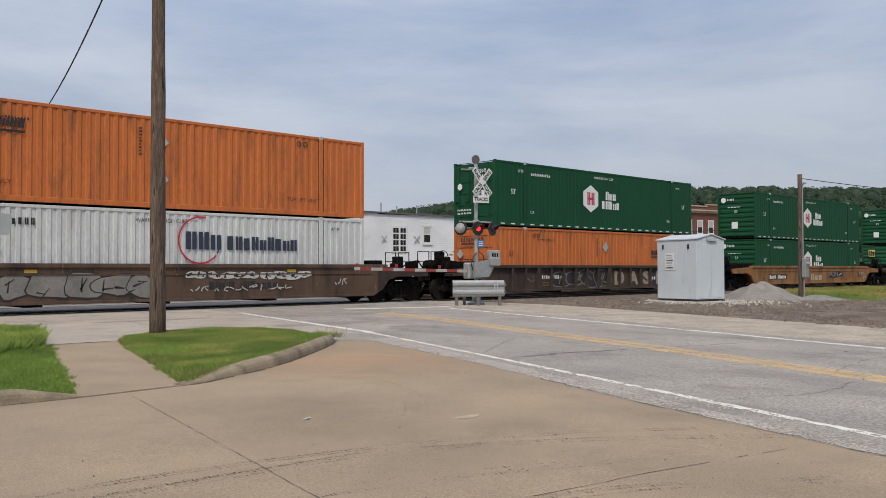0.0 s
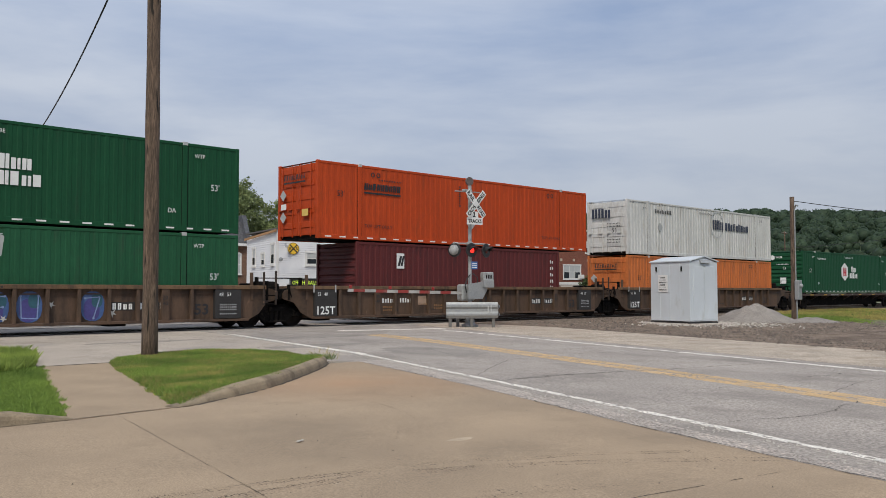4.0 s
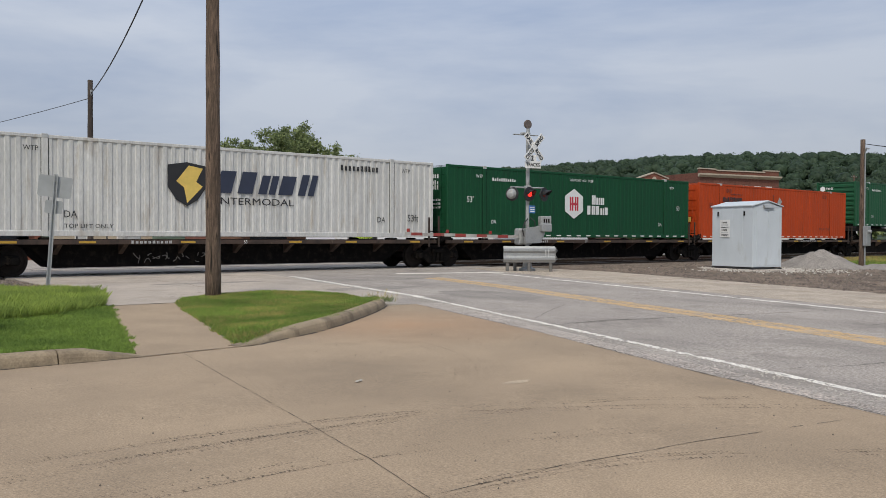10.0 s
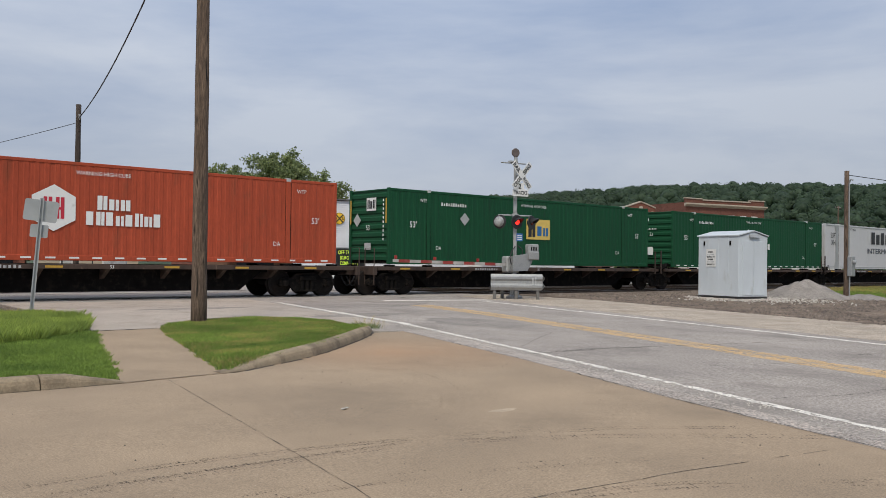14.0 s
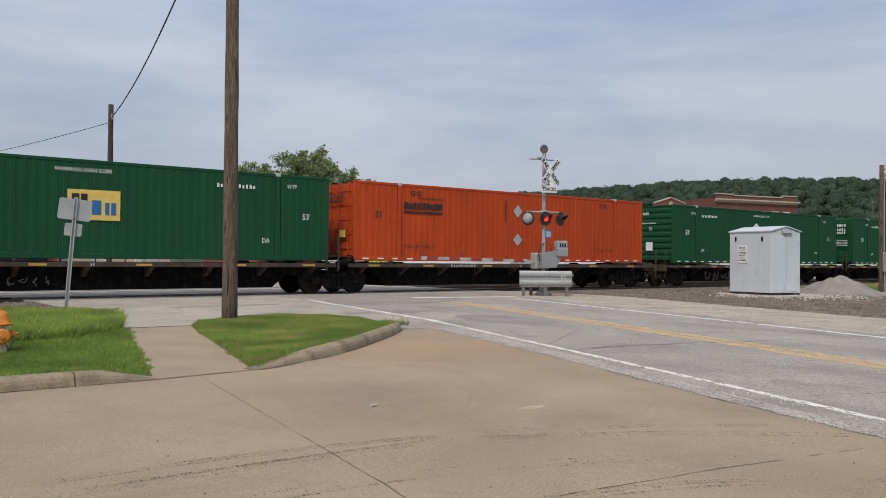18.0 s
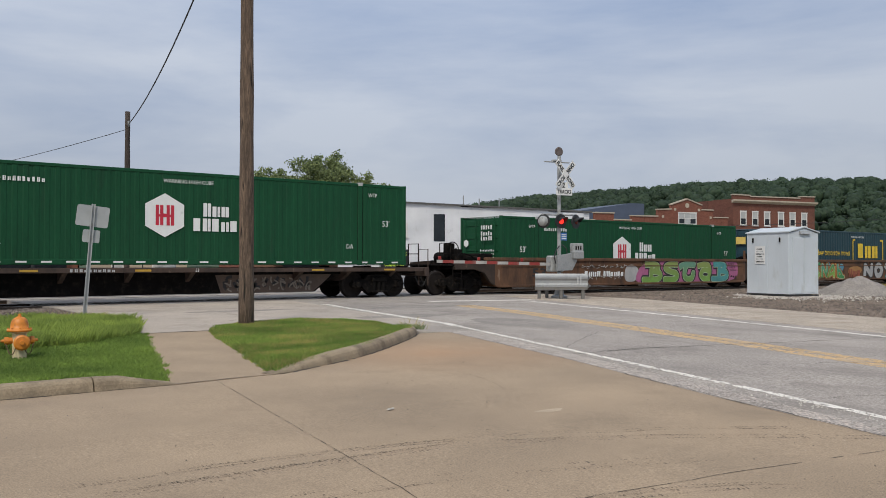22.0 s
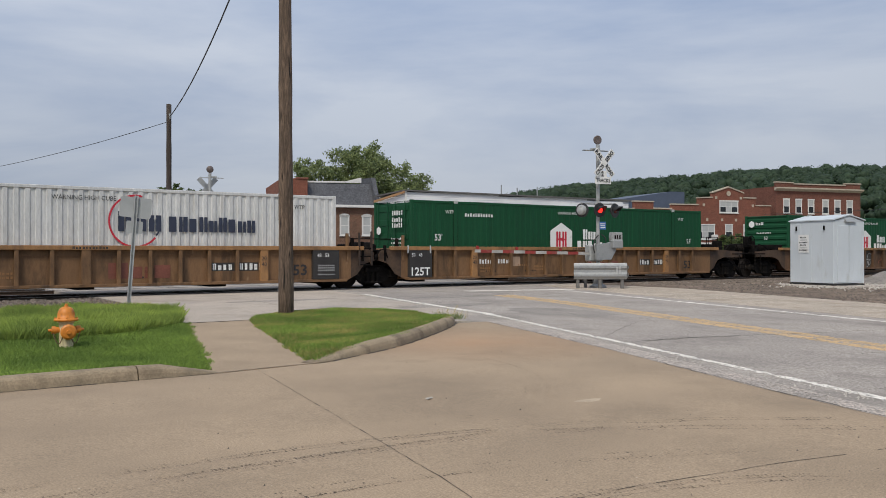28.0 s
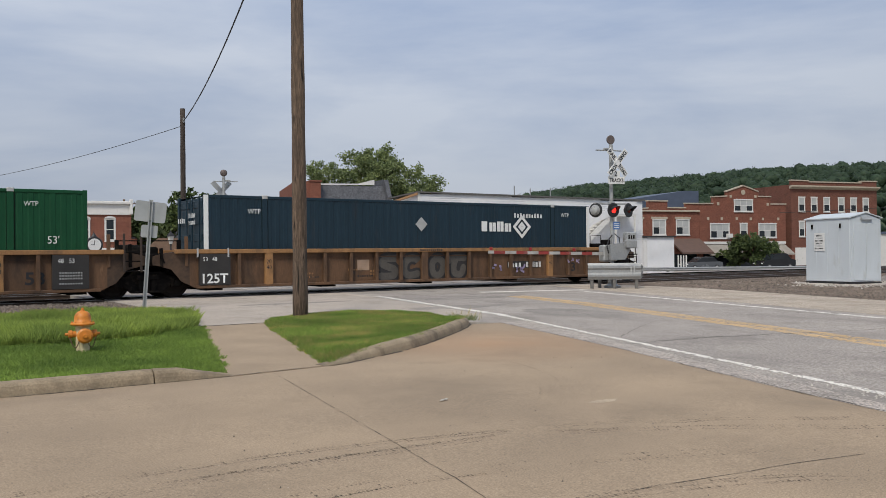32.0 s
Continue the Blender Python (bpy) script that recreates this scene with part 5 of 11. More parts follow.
def schneider(c, x=2.17, z=1.95, old=False):
    """Black bar wordmark with an underline, pale diamonds and stencils."""
    put(c, "wordmark", cached("sch", lambda: bars(9, 0.26, 0.205, 71, lean=0.15).mesh("wordmark", MARK_BLACK)), x, z)
    put(c, "wordmark", cached("sch_u", lambda: quad(1.85, 0.07).mesh("wordmark", MARK_BLACK)), x, z - 0.15)
    for z2 in (2.1, 0.92):
        put(c, "placard_holder", cached(("diamond", 0.26), lambda: diamond(0.26).mesh("placard_holder", GALV_ROD)), 8.02, z2, FACE, "pale diamond placard holder")
    put(c, "lettering", cached("sch_v", lambda: bars(9, 0.09, 0.1, 74).moved(pose(0, 0, 0, 0, 90, 0)).mesh("lettering", MARK_BLACK)), 7.3, 2.5)
    put(c, "lettering", words("TOP LIFT ONLY", 0.12, MARK_BLACK, 1.4), 2.2, 0.5)
    put(c, "lettering", words("TOP LIFT ONLY", 0.12, MARK_BLACK, 1.4), 12.7, 0.5)
    put(c, "lettering", words("53'", 0.24, MARK_BLACK), 0.9, 1.6)
    for k in (0, 1):
        for px in (2.6, 13.2):
            put(c, "lettering", cached("sch_o", lambda: ring(0.1, 0.04, n=10).mesh("lettering", MARK_BLACK)), px + 0.28 * k, 2.55)
    put(c, "lettering", cached("sch_s", lambda: bars(14, 0.07, 0.085, 77).mesh("lettering", MARK_BLACK)), 2.9, 2.34)
    if not old:
        dashes(c)
    on_end(c, "wordmark", cached("sch_e", lambda: bars(9, 0.2, 0.16, 72, lean=0.15, thick=0.27).mesh("wordmark", MARK_BLACK)), 0.75, 2.25, -0.09)
    on_end(c, "wordmark", cached("sch_eu", lambda: quad(1.4, 0.06).mesh("wordmark", MARK_BLACK)), 0.75, 2.12, -0.09)
    for y, z, m_ in ((0.8, 1.7, GALV_ROD), (0.8, 0.85, GALV_ROD)):
        on_end(c, "placard_holder", cached(("diamond", 0.22), lambda: diamond(0.22).mesh("placard_holder", GALV_ROD)), y, z, -0.09)
    on_end(c, "placard", cached("placard_b", lambda: quad(0.36, 0.22).mesh("placard", MARK_WHITE)), 0.95, 1.15, -0.09)
    on_end(c, "placard", cached("placard_y", lambda: quad(0.4, 0.26).mesh("placard", MARK_GOLD)), -0.45, 0.85, -0.09)
    return c


def emp(c, x=7.45, z=1.14, d=3.86, plain_end=False):
    """Gold panel with dark bars."""
    stock_marks(c, MARK_WHITE)
    mirror = d > 8
    put(c, "emblem", cached("gold", lambda: quad(1.5, 0.88).mesh("emblem", MARK_GOLD)), x, z, FACE, "gold square emblem panel")
    put(c, "emblem", cached("gold_a", lambda: bars(1, 0.66, 0.52, 3).mesh("emblem", MARK_BLACK)), x + 0.12, z + 0.1, FACE - 0.006)
    put(c, "emblem", cached("gold_b", lambda: bars(2, 0.42, 0.38, 5).mesh("emblem", MARK_BLUE)), x + 0.68, z + 0.16, FACE - 0.006)
    put(c, "placard_holder", cached(("diamond", 0.26), lambda: diamond(0.26).mesh("placard_holder", GALV_ROD)), d, 1.85)
    put(c, "lettering", cached("hub_id", lambda: bars(11, 0.13, 0.125, 31).mesh("lettering", MARK_WHITE)), 12.0 if mirror else 2.6, 2.33)
    if plain_end:
        on_end(c, "emblem", cached("pale_e", lambda: quad(0.62, 0.5).mesh("emblem", MARK_WHITE)), 0.1, 2.05, -0.01, "white emblem plate")
        on_end(c, "emblem", cached("pale_ea", lambda: bars(3, 0.34, 0.18, 3, thick=0.2).mesh("emblem", MARK_BLACK)), 0.04, 2.13, -0.016)
        on_end(c, "placard_holder", cached(("diamond", 0.26), None), 0.72, 1.7, -0.012)
        on_end(c, "lettering", words("53", 0.2, MARK_WHITE), 0.12, 1.3, -0.012)
        on_end(c, "notice", cached("end_sheet", lambda: quad(0.42, 0.26).mesh("notice", MARK_GREY)), 0.22, 0.55, -0.012)
        for k in range(10):
            on_end(c, "lettering", cached("end_char", lambda: quad(0.07, 0.09).mesh("lettering", MARK_WHITE)), -0.95, 0.9 + 0.165 * k, -0.012)
        for y in (1.2, -1.12):
            on_end(c, "reflector", cached("end_strip", lambda: quad(0.08, 0.95).mesh("reflector", REFLECT_YELLOW)), y, 1.55, -0.012)
        return c
    on_end(c, "emblem", cached("gold_e", lambda: quad(0.5, 0.55).mesh("emblem", MARK_GOLD)), 0.7, 2.0, -0.09)
    on_end(c, "emblem", cached("gold_ea", lambda: bars(2, 0.4, 0.24, 3, thick=0.2).mesh("emblem", MARK_BLACK)), 0.64, 2.07, -0.096)
    on_end(c, "placard_holder", cached(("diamond", 0.22), lambda: diamond(0.22).mesh("placard_holder", GALV_ROD)), 0.85, 0.9, -0.09)
    on_end(c, "lettering", words("53", 0.17, MARK_WHITE), 0.3, 0.25, -0.09)
    return c


def stg(c, x=9.3, z=1.95, old=False, wide=3.8):
    """Navy bar wordmark in a red part ring, or a faded one on an old box."""
    ink, hoop = MARK_NAVY, MARK_GREY if old else MARK_RED
    put(c, "emblem", cached(("stg_ring", old), lambda: ring(0.78, 0.055, 20 if old else 75, 340 if old else 320, 36).mesh("emblem", hoop)), x, z, FACE - 0.004, "faded grey ring emblem" if old else "red part-ring emblem")
    put(c, "emblem", cached("stg_dots", lambda: ring(0.76, 0.05, 325, 350, 6).mesh("emblem", MARK_NAVY)), x, z, FACE - 0.004)
    put(c, "wordmark", cached("stg_a", lambda: bars(3, 0.58, 0.44, 81).mesh("wordmark", ink)), x - 0.5, z - 0.3, FACE - 0.008)
    put(c, "wordmark", cached(("stg_b", wide), lambda: bars(9, 0.46, (wide - 1.5) / 9, 86).mesh("wordmark", ink)), x + 0.98, z - 0.3, FACE - 0.008)
    put(c, "lettering", words("WTP", 0.13, MARK_BLACK), 1.4, 2.42)
    put(c, "lettering", words("WTP", 0.13, MARK_BLACK), 14.6, 2.42)
    put(c, "lettering", cached("stg_id", lambda: bars(10, 0.2, 0.17, 33).mesh("lettering", MARK_BLACK)), 2.6, 2.30)
    put(c, "lettering", words("WARNING HIGH CUBE", 0.13, MARK_BLACK, 1.75), 7.2, 2.5)
    put(c, "placard_holder", cached(("diamond", 0.26), lambda: diamond(0.26).mesh("placard_holder", GALV_ROD)), 3.1, 1.55)
    on_end(c, "wordmark", cached("stg_e", lambda: bars(3, 0.5, 0.42, 81, thick=0.24).mesh("wordmark", ink)), 0.9, 1.95, -0.09)
    on_end(c, "lettering", words("53", 0.24, MARK_BLACK), -0.4, 1.15, -0.09)
    for k, z2 in enumerate((1.6, 1.45, 0.75, 0.6)):
        on_end(c, "lettering", cached(("door_rowb", k), lambda: bars(9, 0.07, 0.09, 160 + k).mesh("lettering", MARK_BLACK)), -0.1, z2, -0.09)
    return c


def swift(c, x, z, h, ink, wide, emblem=0.0, sub=None):
    """Slanting block wordmark; emblem: where a shield stands, sub: x and z of the small line."""
    put(c, "wordmark", cached(("swift", h, wide), lambda: bars(5, h, (wide - 0.28 * h) / 5, 91, lean=0.28).mesh("wordmark", ink)), x, z, FACE, "dark slanting block wordmark")
    if sub is not None:
        put(c, "lettering", words("INTERMODAL", 0.23, MARK_BLACK, 2.8, 0.0), sub[0], sub[1])
    put(c, "lettering", cached("swift_id", lambda: bars(10, 0.2, 0.17, 35).mesh("lettering", MARK_BLACK)), 11.9, 2.38)
    put(c, "lettering", words("WTP", 0.14, MARK_BLACK), 1.4, 2.42)
    put(c, "lettering", words("WTP", 0.14, MARK_BLACK), 14.6, 2.42)
    put(c, "lettering", words("DA", 0.2, MARK_BLACK), 2.5, 0.55)
    put(c, "lettering", words("DA", 0.2, MARK_BLACK), 13.5, 0.55)
    put(c, "lettering", words("53ft", 0.26, MARK_BLACK), 14.9, 0.6)
    put(c, "lettering", words("TOP LIFT ONLY", 0.12, MARK_BLACK, 1.4), 2.5, 0.25)
    if emblem:
        s = Shape()
        s.face([(-0.62, 0, 0.60), (0, 0, 0.70), (0.62, 0, 0.60), (0.62, 0, -0.1), (0.35, 0, -0.48), (0, 0, -0.68), (-0.35, 0, -0.48), (-0.62, 0, -0.1)])
        put(c, "emblem", s.mesh("emblem", MARK_BLACK), emblem, z + 0.22, FACE, "black and gold shield emblem")
        s = Shape()
        s.face([(0.05, 0, 0.60), (0.52, 0, 0.52), (0.3, 0, 0.1), (0.52, 0, -0.05), (0.0, 0, -0.58), (-0.1, 0, -0.1), (-0.35, 0, 0.1)])
        put(c, "emblem", s.mesh("emblem", MARK_GOLD), emblem, z + 0.22, FACE - 0.006)
    on_end(c, "wordmark", cached("swift_e", lambda: bars(5, 0.24, 0.25, 91, lean=0.28, thick=0.26).mesh("wordmark", MARK_NAVY)), 0.55, 2.25, -0.09)
    for k, z2 in enumerate((1.7, 1.5, 1.3, 0.8, 0.6)):
        on_end(c, "lettering", cached(("door_rowc", k), lambda: bars(10, 0.09, 0.11, 170 + k).mesh("lettering", MARK_BLACK)), -0.05 if k % 2 else 0.95, z2, -0.09)
    return c


def umax(c, x=10.62, z=1.82, h=0.38):
    put(c, "wordmark", cached(("umax", h), lambda: bars(4, h, 0.37, 95).mesh("wordmark", MARK_WHITE)), x, z, FACE, "white block wordmark")
    s = Shape()
    for r0, r1 in ((0.46, 0.30), (0.2, 0.02)):
        for k in range(4):
            a, b = math.radians(90 * k), math.radians(90 * k + 90)
            s.face([(r0 * math.cos(a), 0, r0 * math.sin(a)), (r0 * math.cos(b), 0, r0 * math.sin(b)), (r1 * math.cos(b), 0, r1 * math.sin(b)), (r1 * math.cos(a), 0, r1 * math.sin(a))])
    put(c, "emblem", s.mesh("emblem", MARK_WHITE), x + 1.96, z + h / 2, FACE, "white nested diamond emblem")
    put(c, "lettering", words("WTP", 0.15, MARK_WHITE), 1.4, 2.32)
    put(c, "lettering", words("WTP", 0.15, MARK_WHITE), 14.6, 2.42)
    put(c, "lettering", cached("umax_id", lambda: bars(10, 0.17, 0.145, 36).mesh("lettering", MARK_WHITE)), 12.2, 2.36)
    on_end(c, "wordmark", cached("umax_e", lambda: bars(4, 0.16, 0.18, 95, thick=0.2).mesh("wordmark", MARK_WHITE)), 0.95, 2.05, -0.09)
    on_end(c, "lettering", cached("umax_e2", lambda: bars(6, 0.14, 0.11, 96).mesh("lettering", MARK_WHITE)), -0.1, 2.2, -0.09)
    on_end(c, "lettering", cached("umax_e3", lambda: bars(6, 0.14, 0.11, 97).mesh("lettering", MARK_WHITE)), -0.1, 1.98, -0.09)
    return c

# ---- the train, from its front to its end ----
LOW, HIGH, FLAT = 0.26, 0.26 + 2.896 + 0.05, 1.16
END = ("end", 3.3)
U = (4.29, 27.69, 51.36, 74.63, 94.02, 113.69, 134.56, 152.92, 173.32, 191.84, 208.72, 225.83, 243.30, 261.06, 279.54, 297.80,
     314.41, 332.02, 349.23, 367.73, 386.07, 406.58, 427.41, 447.05, 466.63, 489.36, 508.99, 528.18, 551.28, 571.12, 590.66)


def gap(a, b):
    return (U[b] - U[a] - LENGTH) / 2


# singles
g0 = gap(0, 1) - 0.42
well_car(U[0], CAR_BROWN, "brown smooth-sided well car with spray-painted lettering", END, ("end", g0), ribs=False, seed=3)
well_car(U[1], CAR_DARK, "dark brown ribbed well car with pale spray-painted letters", ("end", g0), ("end", gap(1, 2) - 0.42), seed=4)
well_car(U[2], CAR_OCHRE, "ochre smooth-sided well car with faded stencils", ("end", gap(1, 2) - 0.42), ("end", gap(2, 3) - 0.42), ribs=False, seed=5)
# articulated wells
for k, (a, paint_, ribs, chord, label) in enumerate(((3, CAR_BROWN, True, CHORD_DULL, "brown ribbed well car with a worn dull top edge"), (22, CAR_RUST, False, None, "rust-brown smooth well car covered in spray paint"),
                                                     (25, CAR_TAN, True, CHORD, "brown-ochre ribbed well car with tan top edge"), (28, CAR_WARM, True, CHORD, "brown ribbed well car with tan top edge and graffiti"))):
    before = gap(a - 1, a) if a != 22 else 1.9
    after = gap(a + 2, a + 3) if a + 3 < len(U) and a != 3 else 2.3
    well_car(U[a], paint_, label, ("end", max(2.6, before - 0.42)), ("art", gap(a, a + 1)), ribs, 10 + a, chord)
    well_car(U[a + 1], paint_, label, ("art", gap(a, a + 1)), ("art", gap(a + 1, a + 2)), ribs, 11 + a, chord)
    well_car(U[a + 2], paint_, label, ("art", gap(a + 1, a + 2)), ("end", max(2.6, after - 0.42)), ribs, 12 + a, chord)
# spine cars
for first, n in ((6, 3), (9, 5), (14, 5), (19, 3)):
    for k in range(first, first + n):
        left = ("art", gap(k - 1, k)) if k > first else ("end", 0.75)
        right = ("art", gap(k, k + 1)) if k < first + n - 1 else ("end", 1.0)
        spine_car(U[k], "dark brown spine car with yellow reflectors", left, right, seed=k, paint_=CAR_DARK)

# boxes
schneider(container(U[0], HIGH, ORANGE_OLD, "faded orange corrugated shipping container stacked on a white one"), 2.1, 2.1, old=True)
stg(container(U[0], LOW, WHITE, "white corrugated shipping container with navy wordmark and red ring"), 9.38, 1.97, wide=4.3)
hub(container(U[1], HIGH, GREEN, "green corrugated shipping container stacked on an orange one"), 6.85, front="door")
schneider(container(U[1], LOW, ORANGE_OLD, "faded orange corrugated shipping container in a well car"), 12.06, 1.76, old=True)
hub(container(U[2], HIGH, GREEN, "green corrugated shipping container on top of another green one", "front"))
hub(container(U[2], LOW, GREEN, "green corrugated shipping container under another green one", "front"))
hub(container(U[3], HIGH, GREEN, "green corrugated shipping container on top of another green one", "front"))
emp(container(U[3], LOW, GREEN_PALE, "faded green container with a gold square emblem", "front"), 4.68, 1.63, 3.92)
schneider(container(U[4], HIGH, ORANGE, "bright orange corrugated container overhanging a shorter maroon one"))
m40 = container(U[4] + 1.82, LOW, MAROON, "maroon forty-foot container in a well car", "front", 12.19, False)
put(m40, "placard", cached("placard_m", lambda: quad(0.4, 0.6).mesh("placard", MARK_WHITE)), 2.0, 1.9)
put(m40, "placard", cached("placard_mb", lambda: bars(1, 0.4, 0.3, 3, 0.3, 0.3).mesh("placard", MARK_BLACK)), 2.05, 2.0, FACE - 0.006)
for k in range(5):
    put(m40, "lettering", cached(("m40", k), lambda: bars(2, 0.15, 0.13, 140 + k).mesh("lettering", MARK_WHITE)), 11.5, 2.3 - 0.3 * k)
stg(container(U[5], HIGH, WHITE_OLD, "dirty white container stacked on an orange one"), 9.25, 2.0, True, wide=4.4)
schneider(container(U[5], LOW, ORANGE_OLD, "faded orange container in a well car"), 3.0, 2.2, old=True)
hub(container(U[6], FLAT, GREEN, "green corrugated container on a spine car", "front"), 7.07)
umax(container(U[7], FLAT, SLATE, "charcoal corrugated container with white diamond emblem"))
swift(container(U[8], FLAT, CREAM, "cream corrugated container with dark slanted wordmark"), 5.8, 1.5, 0.72, MARK_NAVY, 4.7, sub=(7.46, 0.86))
swift(container(U[9], FLAT, WHITE_OLD, "stained white corrugated container with a shield emblem"), 7.14, 1.42, 0.72, MARK_NAVY, 3.96, 6.18, (7.2, 1.05))
hub(container(U[10], FLAT, GREEN, "green corrugated container on a spine car"), 7.4, front="door")
schneider(container(U[11], FLAT, ORANGE, "bright orange corrugated container on a spine car"))
hub(container(U[12], 1.98, GREEN_PALE, "faded green container riding on a road chassis", "front"), 7.4)
hub(container(U[13], FLAT, RED, "brick red corrugated container on a spine car"), 6.5, wide=1.15, front="door")
emp(container(U[14], FLAT, GREEN, "green container with a gold square emblem on a spine car", "front"), 7.45, 1.14, 3.86, True)
hub(container(U[15], FLAT, GREEN, "green corrugated container on a spine car", "front"))
prime = container(U[16], FLAT, WHITE_CLEAN, "white smooth-sided container with black lettering", smooth_sides=True)
put(prime, "wordmark", bars(5, 0.83, 0.75, 120).mesh("wordmark", MARK_BLACK), 6.75, 1.7, FACE, "black block wordmark")
put(prime, "lettering", words("INTERMODAL", 0.35, MARK_NAVY, 5.19, 0.0), 6.05, 1.06)
put(prime, "lettering", words("53FT", 0.32, MARK_BLACK), 0.75, 2.0)
put(prime, "lettering", words("XHC", 0.32, MARK_BLACK), 0.8, 1.55)
put(prime, "lettering", words("TOP LIFT ONLY", 0.19, MARK_BLACK, 1.6), 2.75, 0.25)
put(prime, "lettering", words("TOP LIFT ONLY", 0.19, MARK_BLACK, 1.25), 12.72, 0.25)
put(prime, "lettering", words("STACK LIMIT 3 HIGH", 0.13, MARK_BLACK, 1.6), 2.7, 2.55)
put(prime, "lettering", words("STACK LIMIT 3 HIGH", 0.13, MARK_BLACK, 1.12), 12.86, 2.55)
leaf_disc = Shape()
leaf_disc.face([(0.6 + 0.62 * math.cos(a), 0, 0.16 + 0.17 * math.sin(a)) for a in [2 * math.pi * k / 20 for k in range(20)]])
put(prime, "emblem", leaf_disc.mesh("emblem", material("leaf_green_emblem", (0.22, 0.4, 0.03), 0.5)), 12.85, 0.92, FACE, "green leaf-shaped emblem")
put(prime, "emblem_rim", ring(0.6, 0.07, n=24).moved(Matrix.Diagonal((1.0, 1.0, 0.34, 1.0))).mesh("emblem_rim", MARK_BLACK), 13.45, 1.08, FACE - 0.004, "black rim of the leaf-shaped emblem")
put(prime, "lettering", words("WTP", 0.16, MARK_BLACK), 15.1, 2.45)
put(prime, "lettering", bars(10, 0.16, 0.1, 77).mesh("lettering", MARK_BLACK), 14.95, 1.92)
for z in (0.1, 2.78):
    part("trim_rail", Shape().box(0.1, LENGTH - 0.1, -HALF - 0.008, -HALF + 0.01, z, z + 0.05, 0.004), SIGN_BACK, prime, "grey steel edge rail")
for px in (1.58, 14.58):
    s = Shape()
    s.prism([(-0.32, 0), (0.32, 0), (0.3, 0.2), (0.15, 0.5), (0.13, 2.4), (0.3, 2.75), (-0.3, 2.75), (-0.13, 2.4), (-0.15, 0.5), (-0.3, 0.2)], FACE - 0.004, -HALF, "y")
    part("lift_post_cover", s, SIGN_BACK, prime, "grey steel lifting post").location.x = px
emp(container(U[17], FLAT, GREEN, "green container with a gold square emblem on a spine car"), 7.46, 1.13, 12.44)
schneider(container(U[18], FLAT, ORANGE, "bright orange corrugated container on a spine car"))
hub(container(U[19], FLAT, GREEN, "green corrugated container on a spine car", "front"), 7.4)
hub(container(U[20], FLAT, GREEN, "green corrugated container on a spine car"), 7.35, front="door")
hub(container(U[21], FLAT, GREEN, "green corrugated container on a spine car"), 7.15, front="door")
hub(container(U[22], LOW, GREEN, "green corrugated container low in a graffitied well car"), 7.3, front="door")
csx = container(U[23], LOW, TEAL, "dark teal container low in a graffitied well car")
put(csx, "lettering", words("How tomorrow moves", 0.36, MARK_YELLOW, 3.82, 0, 0.2), 4.35, 1.45)
put(csx, "wordmark", bars(3, 0.88, 0.86, 130).mesh("wordmark", MARK_YELLOW), 9.13, 1.31, FACE, "yellow block wordmark")
for x0, d in ((8.49, 1), (12.21, -1)):
    s = Shape()
    s.face([(0, 0, 0), (0.1, 0, 0), (0.1, 0, 1.25), (0, 0, 1.25)])
    s.face([(0, 0, 1.25), (0.32 * d, 0, 1.25), (0.32 * d, 0, 1.15), (0, 0, 1.15)][::d])
    put(csx, "wordmark", s.mesh("wordmark", MARK_YELLOW), x0, 1.2)
on_end(csx, "placard", quad(0.7, 0.4).mesh("placard", MARK_GOLD), 1.05, 2.05, -0.09)
put(csx, "lettering", words("WARNING HIGH CUBE", 0.115, MARK_WHITE, 1.6), 8.3, 2.52)
put(csx, "lettering", bars(6, 0.2, 0.2, 36).mesh("lettering", MARK_WHITE), 13.3, 2.3)
swift(container(U[24], LOW, CREAM, "cream corrugated container low in a graffitied well car"), 5.39, 1.48, 0.74, MARK_NAVY, 4.5)
csxb = container(U[25], LOW, TAN, "tan corrugated container with blue wordmark")
put(csxb, "wordmark", bars(3, 0.88, 0.86, 130).mesh("wordmark", MARK_BLUE), 2.56, 1.66, FACE, "blue block wordmark")
put(csxb, "lettering", words("INTERMODAL", 0.28, MARK_BLUE, 2.5, 0.0), 2.56, 1.28)
on_end(csxb, "wordmark", bars(3, 0.36, 0.32, 130, thick=0.27).mesh("wordmark", MARK_BLUE), 1.0, 2.1, -0.09)
stg(container(U[26], LOW, WHITE, "white corrugated container with navy wordmark and red ring"), 9.5, 1.92, wide=4.3)
hub(container(U[27], LOW, GREEN, "green corrugated container low in a well car"), 7.3, front="door")
hub(container(U[28], LOW, GREEN, "green corrugated container low in a well car", "front"), 7.35)
hub(container(U[29], LOW, GREEN, "green corrugated container low in a well car"), 7.3, front="door")
umax(container(U[30], LOW, NAVY, "navy corrugated container low in the last well car"))
put(csxb, "placard_holder", cached(("diamond", 0.26), None), 7.9, 1.9)
last_box = [ob for ob, x, z in ROLLING][-1]
put(last_box, "placard_holder", cached(("diamond", 0.26), None), 7.93, 2.06, FACE, "grey diamond placard holder")

for px in (0.06, LENGTH - 0.06):
    part("corner_cover", Shape().box(px - 0.075, px + 0.075, -HALF - 0.012, -HALF + 0.02, 0.02, HEIGHT - 0.02, 0.01), MARK_WHITE, last_box, "white painted corner post")

